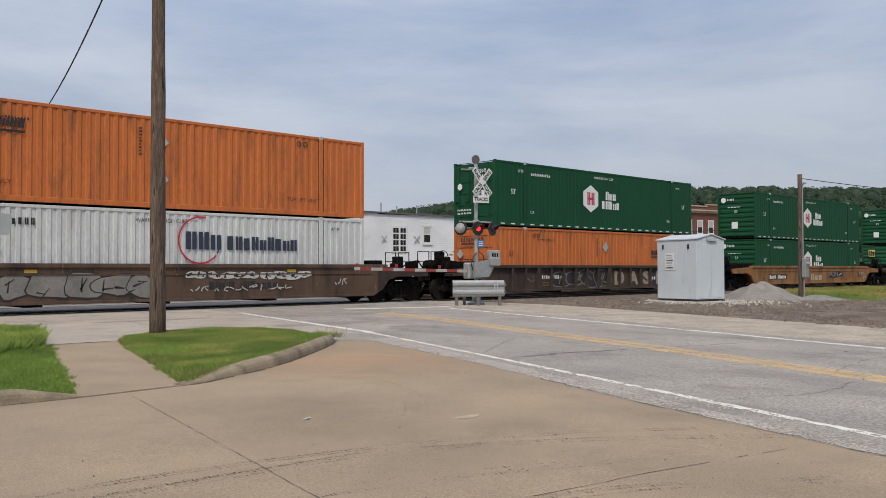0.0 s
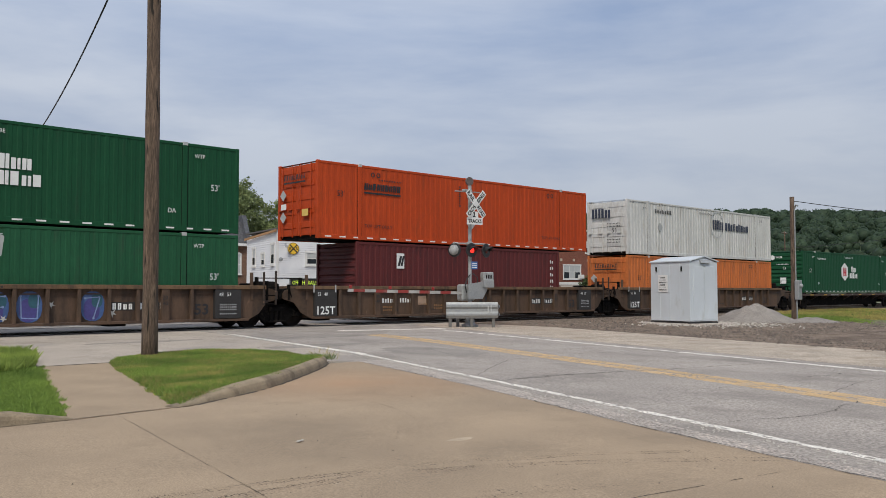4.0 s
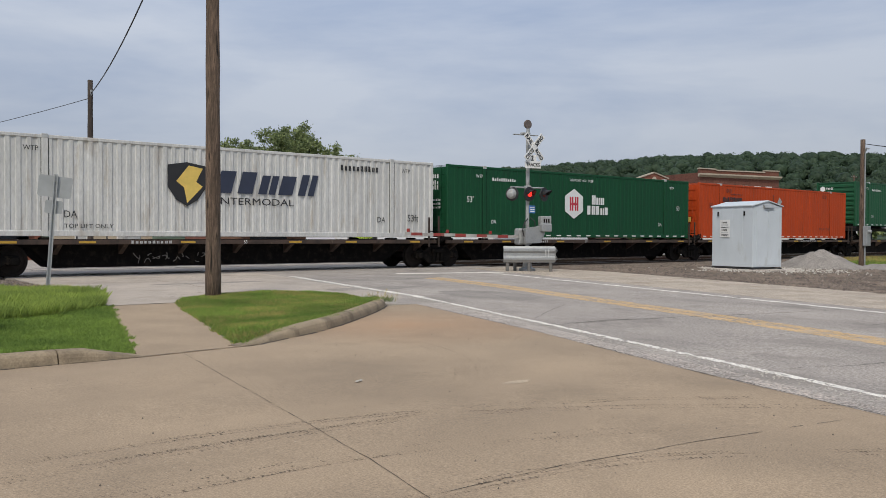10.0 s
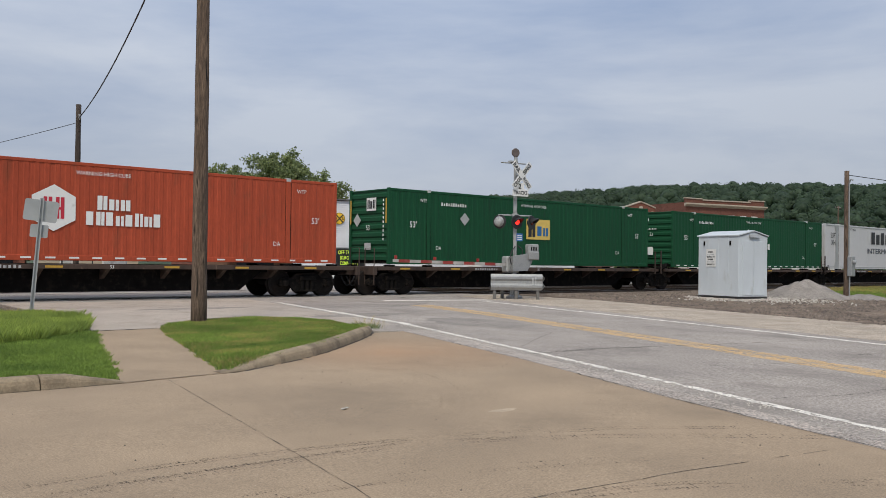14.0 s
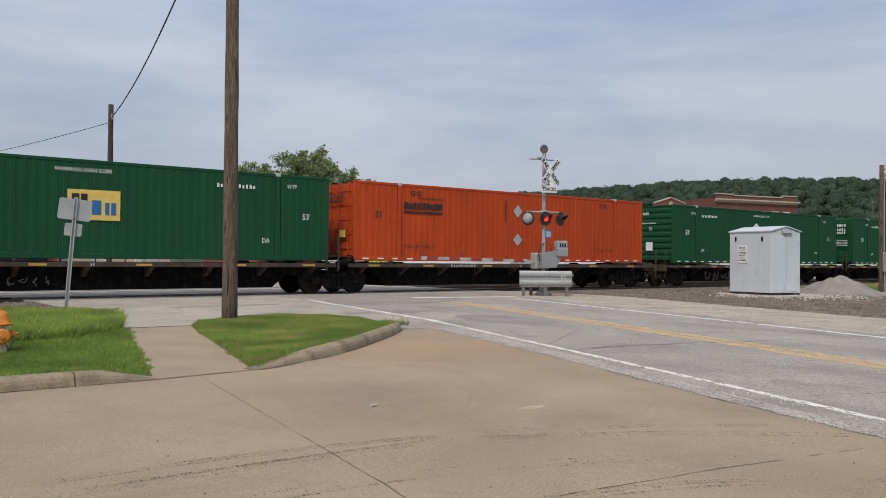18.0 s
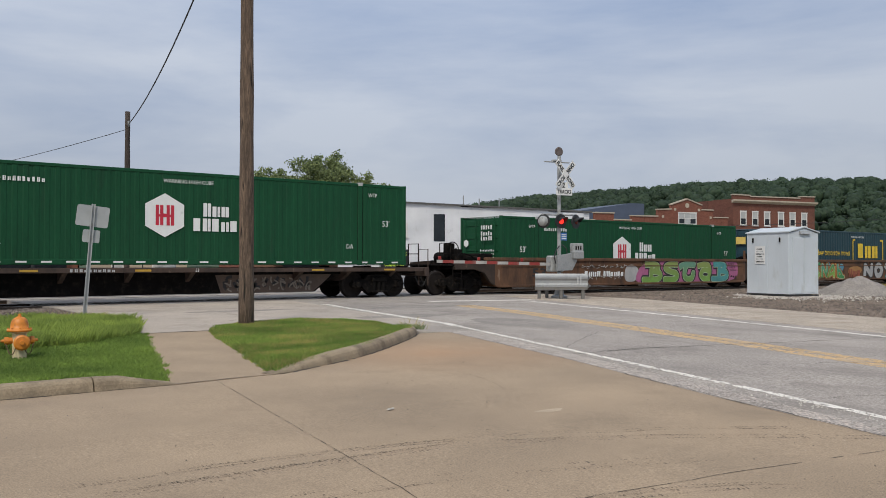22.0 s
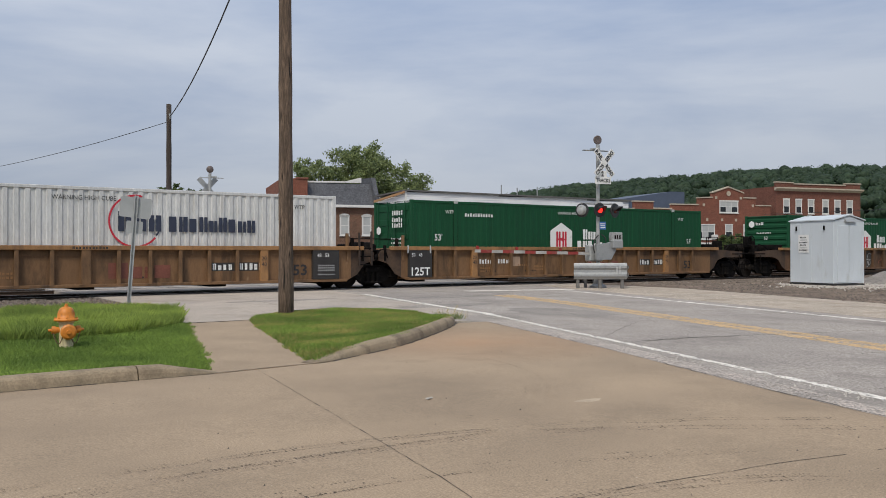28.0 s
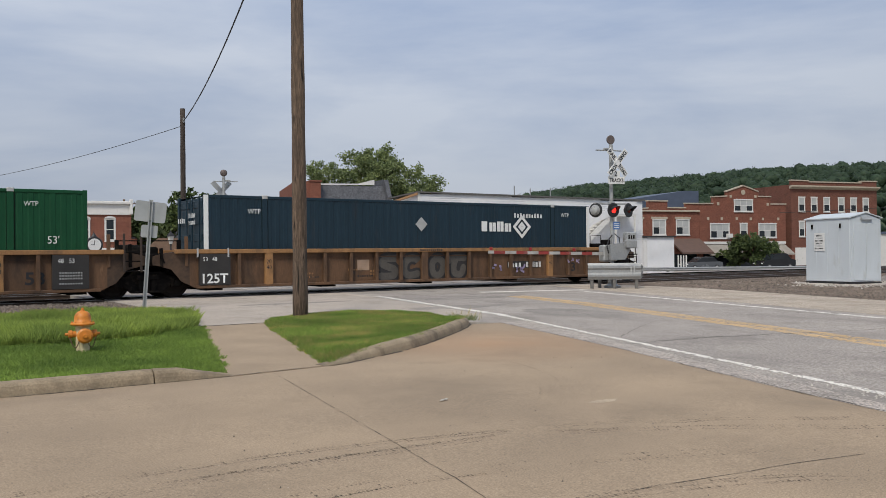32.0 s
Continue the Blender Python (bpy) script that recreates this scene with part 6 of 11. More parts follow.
# ---- road chassis under the box on the spine car ----
CHASSIS_BLACK = material("black_chassis_paint", (0.018, 0.018, 0.019), 0.6, var=0.3, scale=3, dirt=(0.06, 0.05, 0.04), dirt_amount=0.25)
ch = thing("trailer_chassis", pose(0, 0, 0), "black road chassis with four tyres carrying a container", "trailer chassis")
for y in (-0.5, 0.5):
    part("rail", Shape().box(0.2, 16.0, y - 0.06, y + 0.06, 1.66, 1.95, 0.01), CHASSIS_BLACK, ch)
for x in (0.15, 4.0, 8.1, 12.2, 15.95):
    part("cross_member", Shape().box(x - 0.08, x + 0.08, -1.27, 1.27, 1.84, 1.97, 0.01), CHASSIS_BLACK, ch)
part("side_rail", Shape().box(4.0, 13.0, -1.28, -1.2, 1.82, 1.95, 0.01), CHASSIS_BLACK, ch)
for x in (4.4, 6.0, 7.6, 9.2):
    part("reflective_strip", Shape().box(x, x + 0.5, -1.292, -1.28, 1.86, 1.91), REFLECT_WHITE, ch)
for x in (13.4, 14.75):
    part("axle", Shape().rod((x, -1.1, 1.57), (x, 1.1, 1.57), 0.07, 10), CHASSIS_BLACK, ch)
RUBBER_T = material("truck_tyre_rubber", (0.022, 0.021, 0.02), 0.85, var=0.25, scale=6, dirt=(0.07, 0.06, 0.05), dirt_amount=0.3)
RIM_T = material("pale_steel_rim", (0.22, 0.20, 0.175), 0.6, 0.1, var=0.25, scale=8)
for x in (13.4, 14.75):
    for y in (-1.12, -0.8, 0.8, 1.12):
        t = part("tyre", cached("trailer_tyre", lambda: Shape().lathe([(0.27, -0.13), (0.44, -0.13), (0.475, -0.09), (0.48, 0.0), (0.475, 0.09), (0.44, 0.13), (0.27, 0.13)], 28, axis="y", caps=False).mesh("tyre", RUBBER_T)), RUBBER_T, ch, "worn black truck tyre")
        t.location = (x, y, 1.555)
        part("rim", cached("trailer_rim", lambda: Shape().lathe([(0.27, -0.12), (0.24, -0.05), (0.12, -0.04), (0.10, -0.09), (0.03, -0.1), (0.03, 0.1), (0.27, 0.12)], 20, axis="y").mesh("rim", RIM_T)), RIM_T, t, "grimy steel wheel rim")
for y in (-0.55, 0.55):
    part("landing_leg", Shape().box(3.9, 4.05, y - 0.07, y + 0.07, 1.08, 1.85, 0.01).box(3.8, 4.15, y - 0.12, y + 0.12, 1.08, 1.12), CHASSIS_BLACK, ch)
on_train(ch, U[12], 0)
hitch = thing("trailer_hitch", pose(0, 0, 0), "raised black trailer hitch on the spine car", "trailer hitch")
part("strut", Shape().prism([(1.0, 1.07), (1.25, 1.07), (1.75, 1.78), (1.5, 1.78)], -0.4, 0.4, "y"), DARK_STEEL, hitch)
part("strut", Shape().prism([(3.2, 1.07), (3.0, 1.07), (1.7, 1.75), (1.9, 1.78)], -0.3, 0.3, "y"), DARK_STEEL, hitch)
part("head", Shape().box(1.1, 2.2, -0.5, 0.5, 1.74, 1.9, 0.03), DARK_STEEL, hitch)
on_train(hitch, U[12], 0)

# ---- spray paint on the cars ----
SPRAY = {}


def spray(name, colour):
    if name not in SPRAY:
        SPRAY[name] = material(name + "_spray_paint", colour, 0.55, var=0.2, scale=1.4, grain=0.12, grain_scale=14, dirt=tuple(c * 0.55 for c in colour), dirt_amount=0.22, dirt_scale=1.6)
    return SPRAY[name]


CARS = {round(x, 2): ob for ob, x, z in ROLLING if ob.name.startswith(("well_car", "spine_car"))}


SMOOTH = (0, 2, 22, 23, 24)


def skin_y(i):
    """Where paint lies on the near side of car i."""
    return -1.515 if i in SMOOTH else -1.417


def rise(z):
    """Paint heights, set between the car's lower and upper edge."""
    return 0.34 + 0.84 * (z - 0.1)


def piece(i, text, x, z, h, w, fill, line=None, fat=0.045, lean=0.0, edge=0.05):
    """Fat letters with an outline behind them, on the near side of car i."""
    car_, y = CARS[U[i]], skin_y(i)
    z, h = rise(z), h * 0.8
    if line is not None:
        put(car_, "graffiti", words(text, h + 2 * edge, line, w + 2 * edge, fat + 0.03, lean), x - edge, z - edge, y, "outline of painted graffiti letters")
    return put(car_, "graffiti", words(text, h, fill, w, fat, lean), x, z, y - 0.005, "spray-painted graffiti letters")


def rounded(pts, times=2):
    for _ in range(times):
        out = []
        for (xa, za), (xb, zb) in zip(pts, pts[1:] + pts[:1]):
            out += [(xa * 0.75 + xb * 0.25, za * 0.75 + zb * 0.25), (xa * 0.25 + xb * 0.75, za * 0.25 + zb * 0.75)]
        pts = out
    return pts


def bubbles(i, x0, x1, z0, z1, n, fills, line, seed, edge=0.05, glint=None, slots=True):
    """Overlapping swollen painted forms, outlined, with dark slots; they spell nothing."""
    rnd, car_, y = random.Random(seed), CARS[U[i]], skin_y(i)
    z0, z1 = rise(z0), rise(z1)
    pitch = (x1 - x0) / n
    for k in range(n):
        cx, cz = x0 + pitch * (k + 0.5), (z0 + z1) / 2 + rnd.uniform(-0.04, 0.04)
        rx, rz, m = pitch * rnd.uniform(0.60, 0.78), (z1 - z0) * rnd.uniform(0.46, 0.58), 9
        turn = rnd.uniform(0, 6.28)
        rad = [rnd.uniform(0.55, 1.3) for _ in range(m)]
        form = [(rad[j] * math.cos(turn + 6.2832 * j / m), rad[j] * math.sin(turn + 6.2832 * j / m)) for j in range(m)]
        form = [(max(-1, min(1, u * 1.15)), max(-1, min(1, w * 1.15))) for u, w in form]
        if line is not None:
            s = Shape()
            s.face([(u, 0, w) for u, w in rounded([(cx + (rx + edge) * u, cz + (rz + edge) * w) for u, w in form], 1)])
            put(car_, "graffiti", s.mesh("graffiti", line), 0, 0, y - 0.0012 * k, "dark outline of graffiti")
        s = Shape()
        s.face([(u, 0, w) for u, w in rounded([(cx + rx * u, cz + rz * w) for u, w in form], 1)])
        put(car_, "graffiti", s.mesh("graffiti", fills[k % len(fills)]), 0, 0, y - 0.0006 - 0.0012 * k, "swollen graffiti form")
        if slots:
            s = Shape()
            for _ in range(rnd.choice((2, 3, 4))):
                u, w, l, g = cx + rx * rnd.uniform(-0.45, 0.45), cz + rz * rnd.uniform(-0.5, 0.5), rx * rnd.uniform(0.15, 0.4), rnd.uniform(0.02, 0.045)
                q = rnd.uniform(-0.6, 2.0)
                s.face([(u + l * math.cos(q) * e + g * math.sin(q) * f, 0, w + l * math.sin(q) * e - g * math.cos(q) * f) for e, f in ((-1, -1), (1, -0.4), (1, 0.4), (-1, 1))])
            put(car_, "graffiti", s.mesh("graffiti", line or S_BLACK), 0, 0, y - 0.002 - 0.0012 * n, "dark slots in graffiti")
        if glint is not None:
            s = Shape()
            u, w = cx - rx * 0.35, cz + rz * rnd.uniform(0.3, 0.6)
            s.face([(u, 0, w), (u + rx * 0.5, 0, w + 0.05), (u + rx * 0.5, 0, w + 0.09), (u, 0, w + 0.05)])
            put(car_, "graffiti", s.mesh("graffiti", glint), 0, 0, y - 0.0022 - 0.0012 * n, "pale highlight in graffiti")


def wild(i, x0, x1, z0, z1, n, fills, line, seed, glint=None, thick=0.17):
    """Tangled thick painted strokes with a dark edge; they spell nothing."""
    rnd, car_, y = random.Random(seed), CARS[U[i]], skin_y(i)
    z0, z1 = rise(z0), rise(z1)
    pitch, strokes = (x1 - x0) / n, []
    for k in range(n):
        a, b = x0 + pitch * k, x0 + pitch * (k + 1)
        lean = rnd.uniform(-0.15, 0.2)
        for _ in range(4):
            u = [(rnd.uniform(a, b), rnd.choice((z0 + 0.08, z1 - 0.08, (z0 + z1) / 2)) + rnd.uniform(-0.06, 0.06)) for _ in range(2)]
            if math.hypot(u[0][0] - u[1][0], u[0][1] - u[1][1]) < 0.3:
                u[1] = (u[0][0] + lean, z1 if u[0][1] < (z0 + z1) / 2 else z0)
            strokes.append((u, fills[k % len(fills)], thick * rnd.uniform(0.75, 1.25), rnd.uniform(0.4, 1.0)))
    for j, (u, fill, w, taper) in enumerate(strokes):
        (xa, za), (xb, zb) = u
        d = math.hypot(xb - xa, zb - za)
        ex, ez = (xb - xa) / d, (zb - za) / d
        for extra, ink, lift in ((0.05, line, 0.0), (0.0, fill, 0.0005)):
            if ink is None:
                continue
            h0, h1 = w / 2 + extra, w / 2 * taper + extra
            s = Shape()
            s.face([(x, 0, min(1.32, max(0.36, z))) for x, z in ((xa - ez * h0 - ex * extra, za + ex * h0 - ez * extra), (xa + ez * h0 - ex * extra, za - ex * h0 - ez * extra), (xb + ez * h1 + ex * extra, zb - ex * h1 + ez * extra), (xb - ez * h1 + ex * extra, zb + ex * h1 + ez * extra))])
            put(car_, "graffiti", s.mesh("graffiti", ink), 0, 0, y - 0.001 - lift - 0.0010 * j * 0.5, "tangled graffiti stroke" if lift else "dark edge of a graffiti stroke")
    if glint is not None:
        for k in range(n):
            s = Shape()
            u, w = x0 + pitch * (k + rnd.uniform(0.2, 0.7)), z0 + (z1 - z0) * rnd.uniform(0.3, 0.85)
            s.face([(u, 0, w), (u + 0.2, 0, w + 0.03), (u + 0.2, 0, w + 0.06), (u, 0, w + 0.04)])
            put(car_, "graffiti", s.mesh("graffiti", glint), 0, 0, y - 0.004 - 0.0005 * len(strokes), "pale highlight in graffiti")


def faded(name, low, high, z0, z1):
    """Spray paint that fades from one colour into another up the side of the car."""
    m = spray(name, low)
    nt, ln = m.node_tree.nodes, m.node_tree.links
    sock = nt["Principled BSDF"].inputs["Base Color"]
    tc, sep, rng, mix = nt.new("ShaderNodeTexCoord"), nt.new("ShaderNodeSeparateXYZ"), nt.new("ShaderNodeMapRange"), nt.new("ShaderNodeMixRGB")
    ln.new(tc.outputs["Object"], sep.inputs[0])
    ln.new(sep.outputs["Z"], rng.inputs["Value"])
    rng.inputs["From Min"].default_value, rng.inputs["From Max"].default_value = z0, z1
    ln.new(rng.outputs["Result"], mix.inputs["Fac"])
    ln.new(sock.links[0].from_socket, mix.inputs["Color1"])
    mix.inputs["Color2"].default_value = (*high, 1)
    ln.new(mix.outputs["Color"], sock)
    return m


FAT = {"B": ([(0.36, 0.0), (0.42, 1.0)], [(-0.1, 0.98), (0.75, 1.0), (0.95, 0.78), (0.6, 0.55), (0.4, 0.55)], [(0.4, 0.55), (1.0, 0.5), (1.1, 0.2), (0.8, 0.0), (-0.25, 0.02)]),
       "S": ([(1.05, 0.98), (0.3, 1.0), (0.0, 0.72), (0.5, 0.52), (1.0, 0.4), (0.95, 0.05), (0.5, 0.0), (0.0, 0.03)],),
       "T": ([(-0.2, 0.78), (0.15, 1.0), (1.05, 0.97)], [(0.4, 0.95), (0.2, 0.5), (0.25, 0.05), (0.8, 0.0), (0.95, 0.45)]),
       "A": ([(-0.1, 0.86), (0.5, 1.02), (0.95, 0.9), (0.9, -0.02)], [(0.9, 0.55), (0.4, 0.68), (0.15, 0.3), (0.4, 0.0), (0.95, 0.05)]),
       "A2": ([(-0.25, 0.0), (0.1, 0.6), (0.7, 1.0), (0.75, 0.0)], [(0.0, 0.2), (0.7, 0.35)]),
       "C": ([(1.0, 0.8), (0.85, 1.0), (0.3, 1.0), (0.0, 0.6), (0.05, 0.15), (0.4, 0.0), (0.95, 0.12)],),
       "O": ([(0.5, 1.0), (0.05, 0.7), (0.2, 0.0), (0.75, 0.0), (1.0, 0.7), (0.5, 1.0)],),
       "E": ([(1.1, 1.05), (0.5, 0.9), (-0.1, 0.45), (0.3, 0.5), (0.75, 0.42)], [(-0.1, 0.4), (0.0, 0.03), (0.6, 0.0), (1.0, 0.3)]),
       "K": ([(0.05, 1.0), (0.15, 0.0)], [(0.15, 0.5), (0.5, 0.5), (0.9, 0.0)], [(0.3, 0.05), (1.2, 0.0)]),
       "N": ([(0.0, 0.0), (0.1, 1.0)], [(0.1, 0.95), (0.85, 0.05)], [(0.85, 0.0), (0.95, 1.0)]),
       "Y": ([(0.0, 1.0), (0.5, 0.5)], [(1.0, 1.05), (0.55, 0.5), (0.4, 0.0)]),
       "R": ([(0.05, 0.0), (0.15, 1.0)], [(0.0, 0.98), (0.8, 1.0), (0.9, 0.6), (0.3, 0.48)], [(0.4, 0.45), (1.0, 0.0)])}


def bend(pts):
    for _ in range(2):
        out = [pts[0]]
        for (xa, za), (xb, zb) in zip(pts, pts[1:]):
            out += [(xa * 0.75 + xb * 0.25, za * 0.75 + zb * 0.25), (xa * 0.25 + xb * 0.75, za * 0.25 + zb * 0.75)]
        pts = out + [pts[-1]]
    return pts


def fat_letters(i, spelling, x0, x1, z0, z1, fills, line, rim, half=0.17):
    """Large swollen letters, each over the one before: dark edge, pale rim, then the fill."""
    car_, y = CARS[U[i]], skin_y(i) - 0.002
    pitch = (x1 - x0) / len(spelling)
    for k, ch_ in enumerate(spelling):
        for extra, ink, what in ((0.10, line, "dark edge of a graffiti letter"), (0.022, rim, "pale rim of a graffiti letter"), (0.0, fills[k % len(fills)], "swollen graffiti letter")):
            if ink is None:
                continue
            r, s, j = half + extra, Shape(), 0
            for way in FAT[ch_]:
                pts = bend([(x0 + pitch * (k + 0.13 + 0.74 * u), z0 + half + (z1 - z0 - 2 * half) * w) for u, w in way])
                for (xa, za), (xb, zb) in zip(pts, pts[1:]):
                    d = math.hypot(xb - xa, zb - za) + 1e-6
                    nx, nz = -(zb - za) / d * r, (xb - xa) / d * r
                    tip = [] if (xb, zb) == pts[-1] else [(xb - nx * c + nz * v, zb - nz * c - nx * v) for c, v in ((0.82, 0.57), (0.31, 0.95), (-0.31, 0.95), (-0.82, 0.57))]
                    ring = [(xa - nx, za - nz), (xb - nx, zb - nz), *tip, (xb + nx, zb + nz), (xa + nx, za + nz)]
                    s.face([(x, -0.00004 * j, min(1.33, max(0.325, z))) for x, z in ring])
                    j += 1
            put(car_, "graffiti", s.mesh("graffiti", ink), 0, 0, y, what)
            y -= 0.00004 * j + 0.0003


def blob(i, pts, colour, y=None, off=0.0):
    """A flat painted shape, smoothed round its corners."""
    car_ = CARS[U[i]]
    y, pts = (y if y is not None else skin_y(i)) - off, rounded([(px, rise(pz)) for px, pz in pts])
    s = Shape()
    s.face([(x, 0, z) for x, z in pts])
    return put(car_, "graffiti", s.mesh("graffiti", colour), 0, 0, y, "flat patch of paint")


def squiggle(i, x, z, w, h, n, colour, seed, r=0.02, y=None):
    """A row of thin sprayed strokes, one knot of them after another."""
    rnd, car_ = random.Random(seed), CARS[U[i]]
    if y is None:
        y, z, h = skin_y(i) - 0.016, rise(z), h * 0.8
    s = Shape()
    for k in range(n):
        cx, cw = x + w * k / n, w / n
        for _ in range(2):
            pts = [(cx + cw * rnd.uniform(0.0, 1.05), z + h * rnd.uniform(0.0, 1.0)) for _ in range(3)]
            fine = [tuple(a * (1 - f) ** 2 + 2 * b * f * (1 - f) + c * f * f for a, b, c in zip(*pts)) for f in (0, 0.2, 0.4, 0.6, 0.8, 1)]
            for (xa, za), (xb, zb) in zip(fine, fine[1:]):
                d = math.hypot(xb - xa, zb - za) + 1e-6
                nx, nz = -(zb - za) / d * r, (xb - xa) / d * r
                s.face([(xa - nx, 0, za - nz), (xb - nx, 0, zb - nz), (xb + nx, 0, zb + nz), (xa + nx, 0, za + nz)])
    return put(car_, "graffiti", s.mesh("graffiti", colour), 0, 0, y, "thin sprayed scrawl")


S_WHITE, S_BLACK, S_GREY, S_PALE = spray("white", (0.50, 0.49, 0.46)), spray("black", (0.024, 0.022, 0.022)), spray("grey", (0.20, 0.185, 0.165)), spray("buff", (0.33, 0.27, 0.20))
S_BLUE, S_LIME, S_PINK, S_TEAL = spray("blue", (0.055, 0.11, 0.27)), spray("lime", (0.20, 0.33, 0.07)), spray("pink", (0.40, 0.12, 0.24)), spray("turquoise", (0.07, 0.27, 0.26))
S_GREEN, S_RED, S_ORANGE, S_PURPLE = spray("leaf_green", (0.10, 0.24, 0.11)), spray("crimson", (0.30, 0.04, 0.05)), spray("orange", (0.45, 0.21, 0.05)), spray("violet", (0.36, 0.30, 0.46))
S_SILVER, S_DULL = spray("silver", (0.40, 0.40, 0.39)), spray("dull_red", (0.27, 0.075, 0.045))

# first car: grey bubble forms, white scrawls and a stencilled number
bubbles(0, 3.2, 7.7, 0.22, 1.08, 5, (S_GREY,), S_BLACK, 101)
bubbles(0, 8.8, 11.4, 0.84, 1.1, 8, (S_WHITE,), None, 111)
bubbles(0, 11.6, 13.6, 0.82, 1.1, 4, (S_WHITE,), None, 112)
squiggle(0, 8.9, 0.35, 3.9, 0.28, 11, S_WHITE, 4, 0.018)
put(CARS[U[0]], "lettering", bars(4, 0.26, 0.24, 5).mesh("lettering", MARK_BLACK), 9.6, 0.62, -1.508)
put(CARS[U[0]], "lettering", bars(6, 0.26, 0.22, 6).mesh("lettering", MARK_BLACK), 10.9, 0.62, -1.508)
squiggle(0, 14.6, 0.5, 0.6, 0.4, 2, S_WHITE, 4)
for x, z in ((3.9, 1.18), (12.6, 1.18)):
    put(CARS[U[0]], "reflector", cached("yellow_sq", lambda: quad(0.35, 0.10).mesh("reflector", REFLECT_YELLOW)), x, z, -1.506)
# second car: dark bubble forms, then large buff capitals between the ribs
bubbles(1, 4.0, 8.1, 0.25, 1.1, 4, (S_BLACK,), S_GREY, 102)
for k, ch_ in enumerate("DASHER"):
    piece(1, ch_, 8.6 + 1.24 * k, 0.25, 0.92, 0.86, S_PALE, None, 0.05)
squiggle(1, 1.9, 0.5, 0.9, 0.4, 3, S_GREY, 9)
# third car: bars of a faded wordmark, black and white scrawls
put(CARS[U[2]], "wordmark", bars(3, 0.42, 0.63, 9).mesh("wordmark", spray("faded_white", (0.42, 0.36, 0.28))), 7.3, 0.5, -1.506, "faded pale block wordmark")
put(CARS[U[2]], "stencil_panel", quad(2.5, 0.34).mesh("stencil_panel", BLACK_PANEL), 1.25, 0.58, -1.503)
put(CARS[U[2]], "lettering", bars(4, 0.22, 0.22, 5).mesh("lettering", MARK_WHITE), 1.35, 0.64, -1.508)
put(CARS[U[2]], "lettering", bars(6, 0.22, 0.19, 6).mesh("lettering", MARK_WHITE), 2.5, 0.64, -1.508)
blob(2, [(10.0, 0.5), (10.4, 0.95), (11.0, 0.8), (11.6, 1.05), (12.4, 0.9), (12.7, 0.6), (11.6, 0.5), (10.6, 0.42)], S_BLACK)
squiggle(2, 10.1, 0.52, 2.5, 0.45, 6, S_WHITE, 12)
S_BROWN = spray("brown", (0.16, 0.06, 0.03))
face = [(LENGTH - 3.1 + 0.36 * math.cos(6.2832 * k / 20), 0.78 + 0.3 * math.sin(6.2832 * k / 20)) for k in range(21)]
s = Shape()
for way in [face, [(LENGTH - 3.3, 0.72), (LENGTH - 3.1, 0.64), (LENGTH - 2.9, 0.72)]] + [[(LENGTH - 3.1 + 0.42 * math.cos(a), 0.78 + 0.36 * math.sin(a)), (LENGTH - 3.1 + 0.6 * math.cos(a), 0.78 + 0.5 * math.sin(a))] for a in (0.3, 1.0, 1.7, 2.4, 3.2, 4.1, 5.4)]:
    for (xa, za), (xb, zb) in zip(way, way[1:]):
        d = math.hypot(xb - xa, zb - za)
        nx, nz = -(zb - za) / d * 0.018, (xb - xa) / d * 0.018
        s.face([(xa - nx, 0, za - nz), (xb - nx, 0, zb - nz), (xb + nx, 0, zb + nz), (xa + nx, 0, za + nz)])
put(CARS[U[2]], "graffiti", s.mesh("graffiti", S_BROWN), 0, 0, skin_y(2) - 0.004, "thin sprayed ring with rays")
squiggle(2, LENGTH - 2.4, 0.5, 0.5, 0.45, 2, S_BROWN, 13)
piece(2, "53", LENGTH - 1.0, 0.5, 0.42, 0.6, S_BLACK, None, 0.02)
squiggle(2, LENGTH - 0.8, 0.62, 1.2, 0.35, 5, S_WHITE, 33, 0.022)
squiggle(2, LENGTH - 0.2, 0.3, 0.7, 0.4, 3, S_WHITE, 34, 0.022)
# ribbed cars of the first articulated set
LINES = {"K": ([(0.1, 0), (0.1, 1)], [(0.9, 1), (0.1, 0.45), (0.9, 0)]), "E": ([(0.95, 1), (0.1, 0.95), (0.15, 0), (0.95, 0.05)], [(0.12, 0.5), (0.8, 0.55)]),
         "R": ([(0.1, 0), (0.1, 1), (0.75, 0.95), (0.8, 0.6), (0.15, 0.5), (0.95, 0.05)],), "F": ([(0.95, 1), (0.1, 0.95), (0.2, 0)], [(0.12, 0.5), (0.85, 0.55)]),
         "U": ([(0.05, 1), (0.1, 0.08), (0.9, 0.05), (0.95, 1)],), "7": ([(0.05, 0.9), (0.9, 0.95), (0.55, 0.02)],)}


def drawn(i, way, r, colour, y):
    """One sprayed line with round ends."""
    s = Shape()
    for (xa, za), (xb, zb) in zip(way, way[1:]):
        d = math.hypot(xb - xa, zb - za) + 1e-6
        nx, nz = -(zb - za) / d * r, (xb - xa) / d * r
        s.face([(xa - nx, 0, za - nz), (xb - nx, 0, zb - nz), (xb + nx, 0, zb + nz), (xa + nx, 0, za + nz)])
    for x, z in (way[0], way[-1]):
        s.face([(x + 2.1 * r * math.cos(a), -0.001, z + 2.1 * r * math.sin(a)) for a in [6.2832 * q / 10 for q in range(10)]])
    return put(CARS[U[i]], "graffiti", s.mesh("graffiti", colour), 0, 0, y, "thin pale sprayed line")


